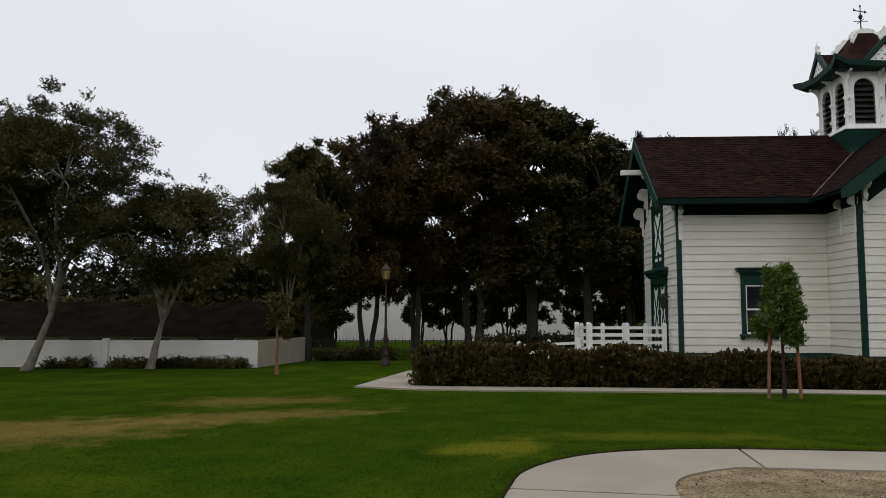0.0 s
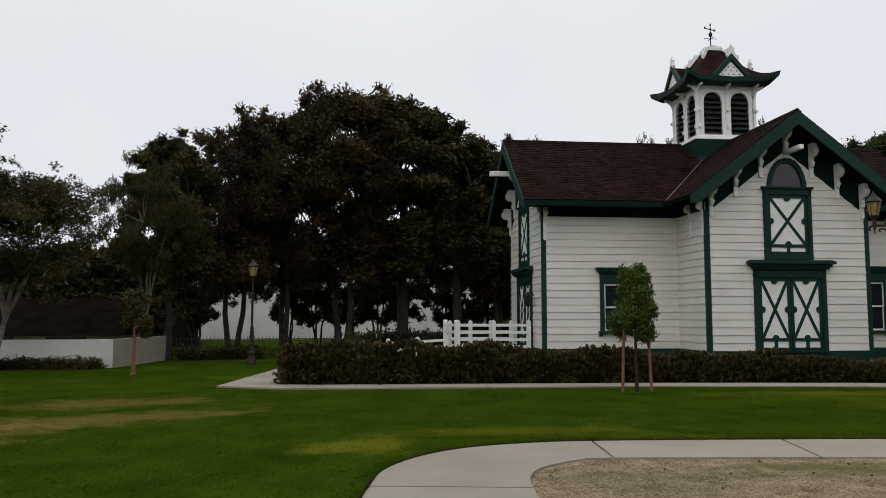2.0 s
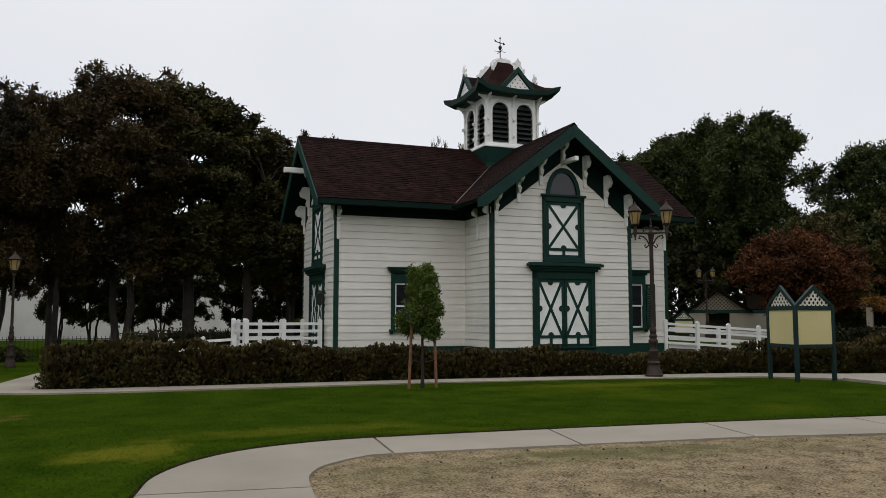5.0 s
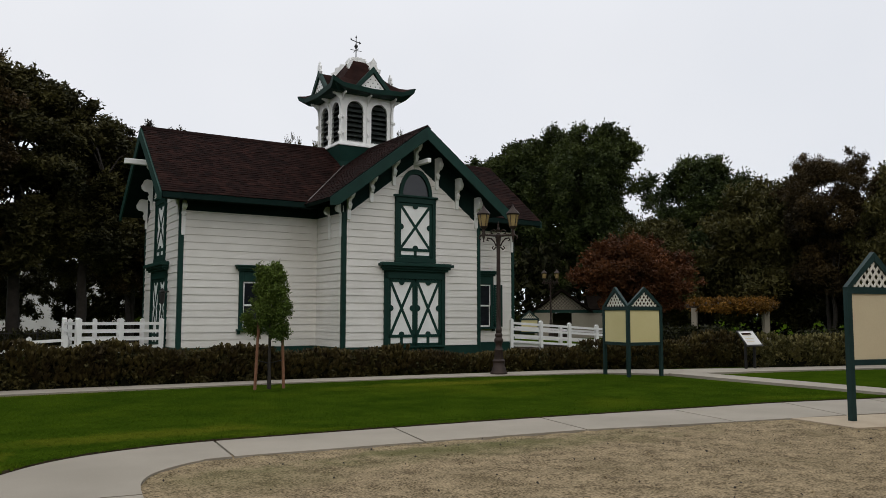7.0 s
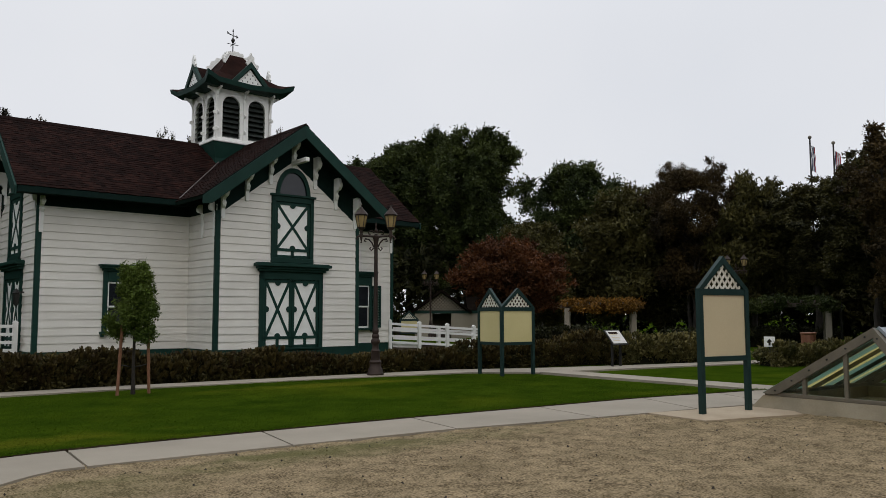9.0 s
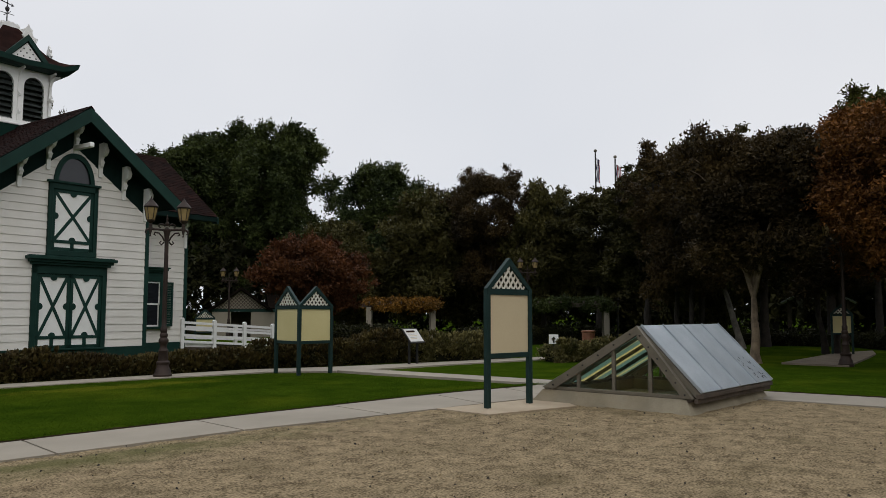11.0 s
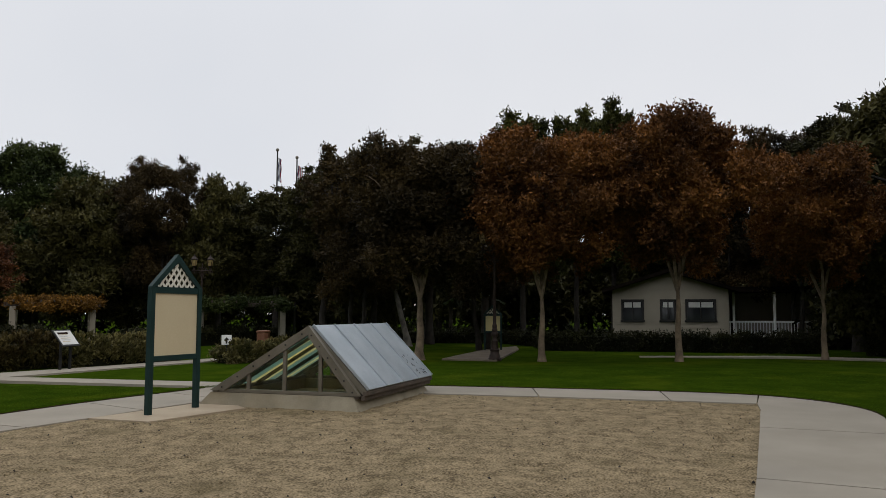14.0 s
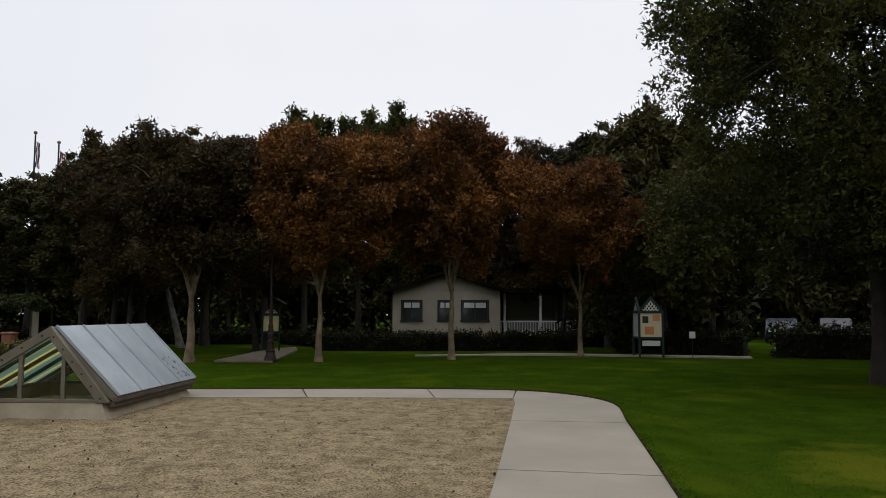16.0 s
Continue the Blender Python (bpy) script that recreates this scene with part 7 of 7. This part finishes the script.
plant("grey_b", 11.0, 29.5, 7.2, 2.1, 2.5, 130)
plant("sapling", 12, 23.7, 2.5, 0.55, 0.9, xy=(-4.9, 23.2))
for yaw, dist, h, s in ((9.8, 31, 9.3, 2.1), (5.5, 34, 10.9, 3.2), (2.0, 35, 12.1, 3.3), (-2.2, 35, 13.2, 4.1), (-6.5, 36, 12.8, 3.7), (-10.5, 36, 11.3, 3.3), (-13.5, 38, 11.2, 3.3), (-17, 40, 11.0, 3.5)):
    plant("oak_a" if abs(yaw) < 6 or yaw < -11 else "oak_b", yaw, dist, h, s, 2.2)
for yaw, dist, h, s in ((38, 45, 6.2, 3.4), (30, 46, 4.6, 3.4), (17, 46, 5.4, 3.2), (12, 48, 6.0, 3.4)):
    plant("far", yaw, dist, h, s, 1.2)
for yaw, dist, h, s in ((-0.4, 41, 4.4, 1.6), (-4.6, 41, 4.6, 1.6), (8.0, 40, 4.6, 1.9), (1.6, 41, 4.5, 1.4), (-2.8, 43, 4.6, 1.8), (-9.8, 43, 4.2, 1.4), (-6.4, 44, 5.0, 2.0), (-12.6, 44, 5.0, 2.0), (-15.0, 43, 5.0, 2.2), (-17.5, 44, 5.2, 2.4), (-20.5, 46, 5.4, 2.6)):
    plant("under", yaw, dist, h, s, 0.9)
plant("grey_b", -25.2, 46, 11.9, 2.6, 3.0, 60)
plant("grey_b", -31.0, 46, 12.3, 2.4, 3.0, 200)
plant("fir", -46.4, 63.9, 19.08, 4.35, 2.6)
plant("fir", -43.9, 66.6, 19.65, 4.35, 2.6)
plant("fir", -41.3, 68.0, 18.63, 4.62, 4.2)
plant("fir", -38.5, 70.7, 17.76, 4.90, 4.2)
plant("fir", -35.3, 73.4, 17.47, 4.90, 4.2)
plant("dome", -53.6, 60, 14.7, 4.6, 3.0)
plant("red", -49.0, 36, 5.25, 3.05, 1.5)
plant("olive", -50.2, 50, 7.92, 3.0, 0.8)
plant("olive", -57.5, 52, 10.5, 3.8, 0.8)
plant("oak_a", -61.5, 50, 12.1, 3.4, 1.0)
plant("olive", -65.5, 50, 10.49, 3.0, 0.8)
plant("oak_b", -69.5, 48, 9.84, 3.2, 1.0)
plant("oak_b", -73.0, 38, 9.52, 2.7, 1.6)
plant("rust_dark", -80, 28.6, 8.35, 3.1, 3.1, xy=(28.2, 4.9))
plant("leaning", -78.4, 40, 8.4, 2.6, 2.9).matrix_world = pose(*yawed(-78.2, 40), -0.03, 0, 0, 84)
plant("oak_a", -75.5, 34, 9.63, 3.0, 2.4)
plant("oak_a", -84.5, 36, 10.06, 3.2, 2.4)
plant("rust", -89, 27.9, 8.45, 3.4, 2.9, xy=(27.9, 0.55))
plant("rust", -98, 28.9, 9.20, 3.4, 2.9, xy=(28.6, -4.1))
plant("rust", -107, 32, 8.13, 3.0, 2.9, xy=(30.9, -9.5))
plant("olive", -76.5, 42, 11.13, 2.8, 2.6)
plant("oak_b", -80.5, 43, 12.1, 3.2, 2.6)
plant("oak_b", -84.5, 45, 12.1, 3.4, 2.6)
plant("tall", -87.2, 46, 14.55, 2.8, 3.4)
plant("tall", -91.0, 47, 14.98, 2.4, 3.4)
plant("tall", -93.6, 46, 14.98, 2.4, 3.4)
plant("tall", -97.8, 47, 14.34, 2.8, 3.4)
plant("oak_a", -101.5, 45, 12.5, 3.6, 2.2)
plant("oak_a", -105.5, 44, 12.5, 3.4, 2.2)
plant("oak_b", -109, 40, 11.8, 3.3, 1.6)
plant("broad", -126.0, 22.5, 13.6, 6.8, 2.0)
# Unseen tree outside the view, added to shade the big tree and lawn.
plant("broad", -143.0, 19, 12.0, 6.0, 2.2)
plant("olive", -112.5, 36, 11.3, 3.8, 1.6)
plant("oak_b", -115.6, 40, 10.8, 3.8, 1.2)
plant("oak_b", -126.0, 32, 10.17, 3.8, 1.2)
for k in range(17):
    plant("far", -54 - 5.4 * k, 60 + 4 * math.sin(k * 2.1), 8.0 + 1.2 * math.sin(k * 1.7), 4.2, 0.3)
# Unseen trees added behind the camera, closing off low sky light.
for k in range(9):
    plant("far", 60 + 19 * k, 38 + 8 * math.sin(k * 1.9), 10.0, 4.5, 1.0)
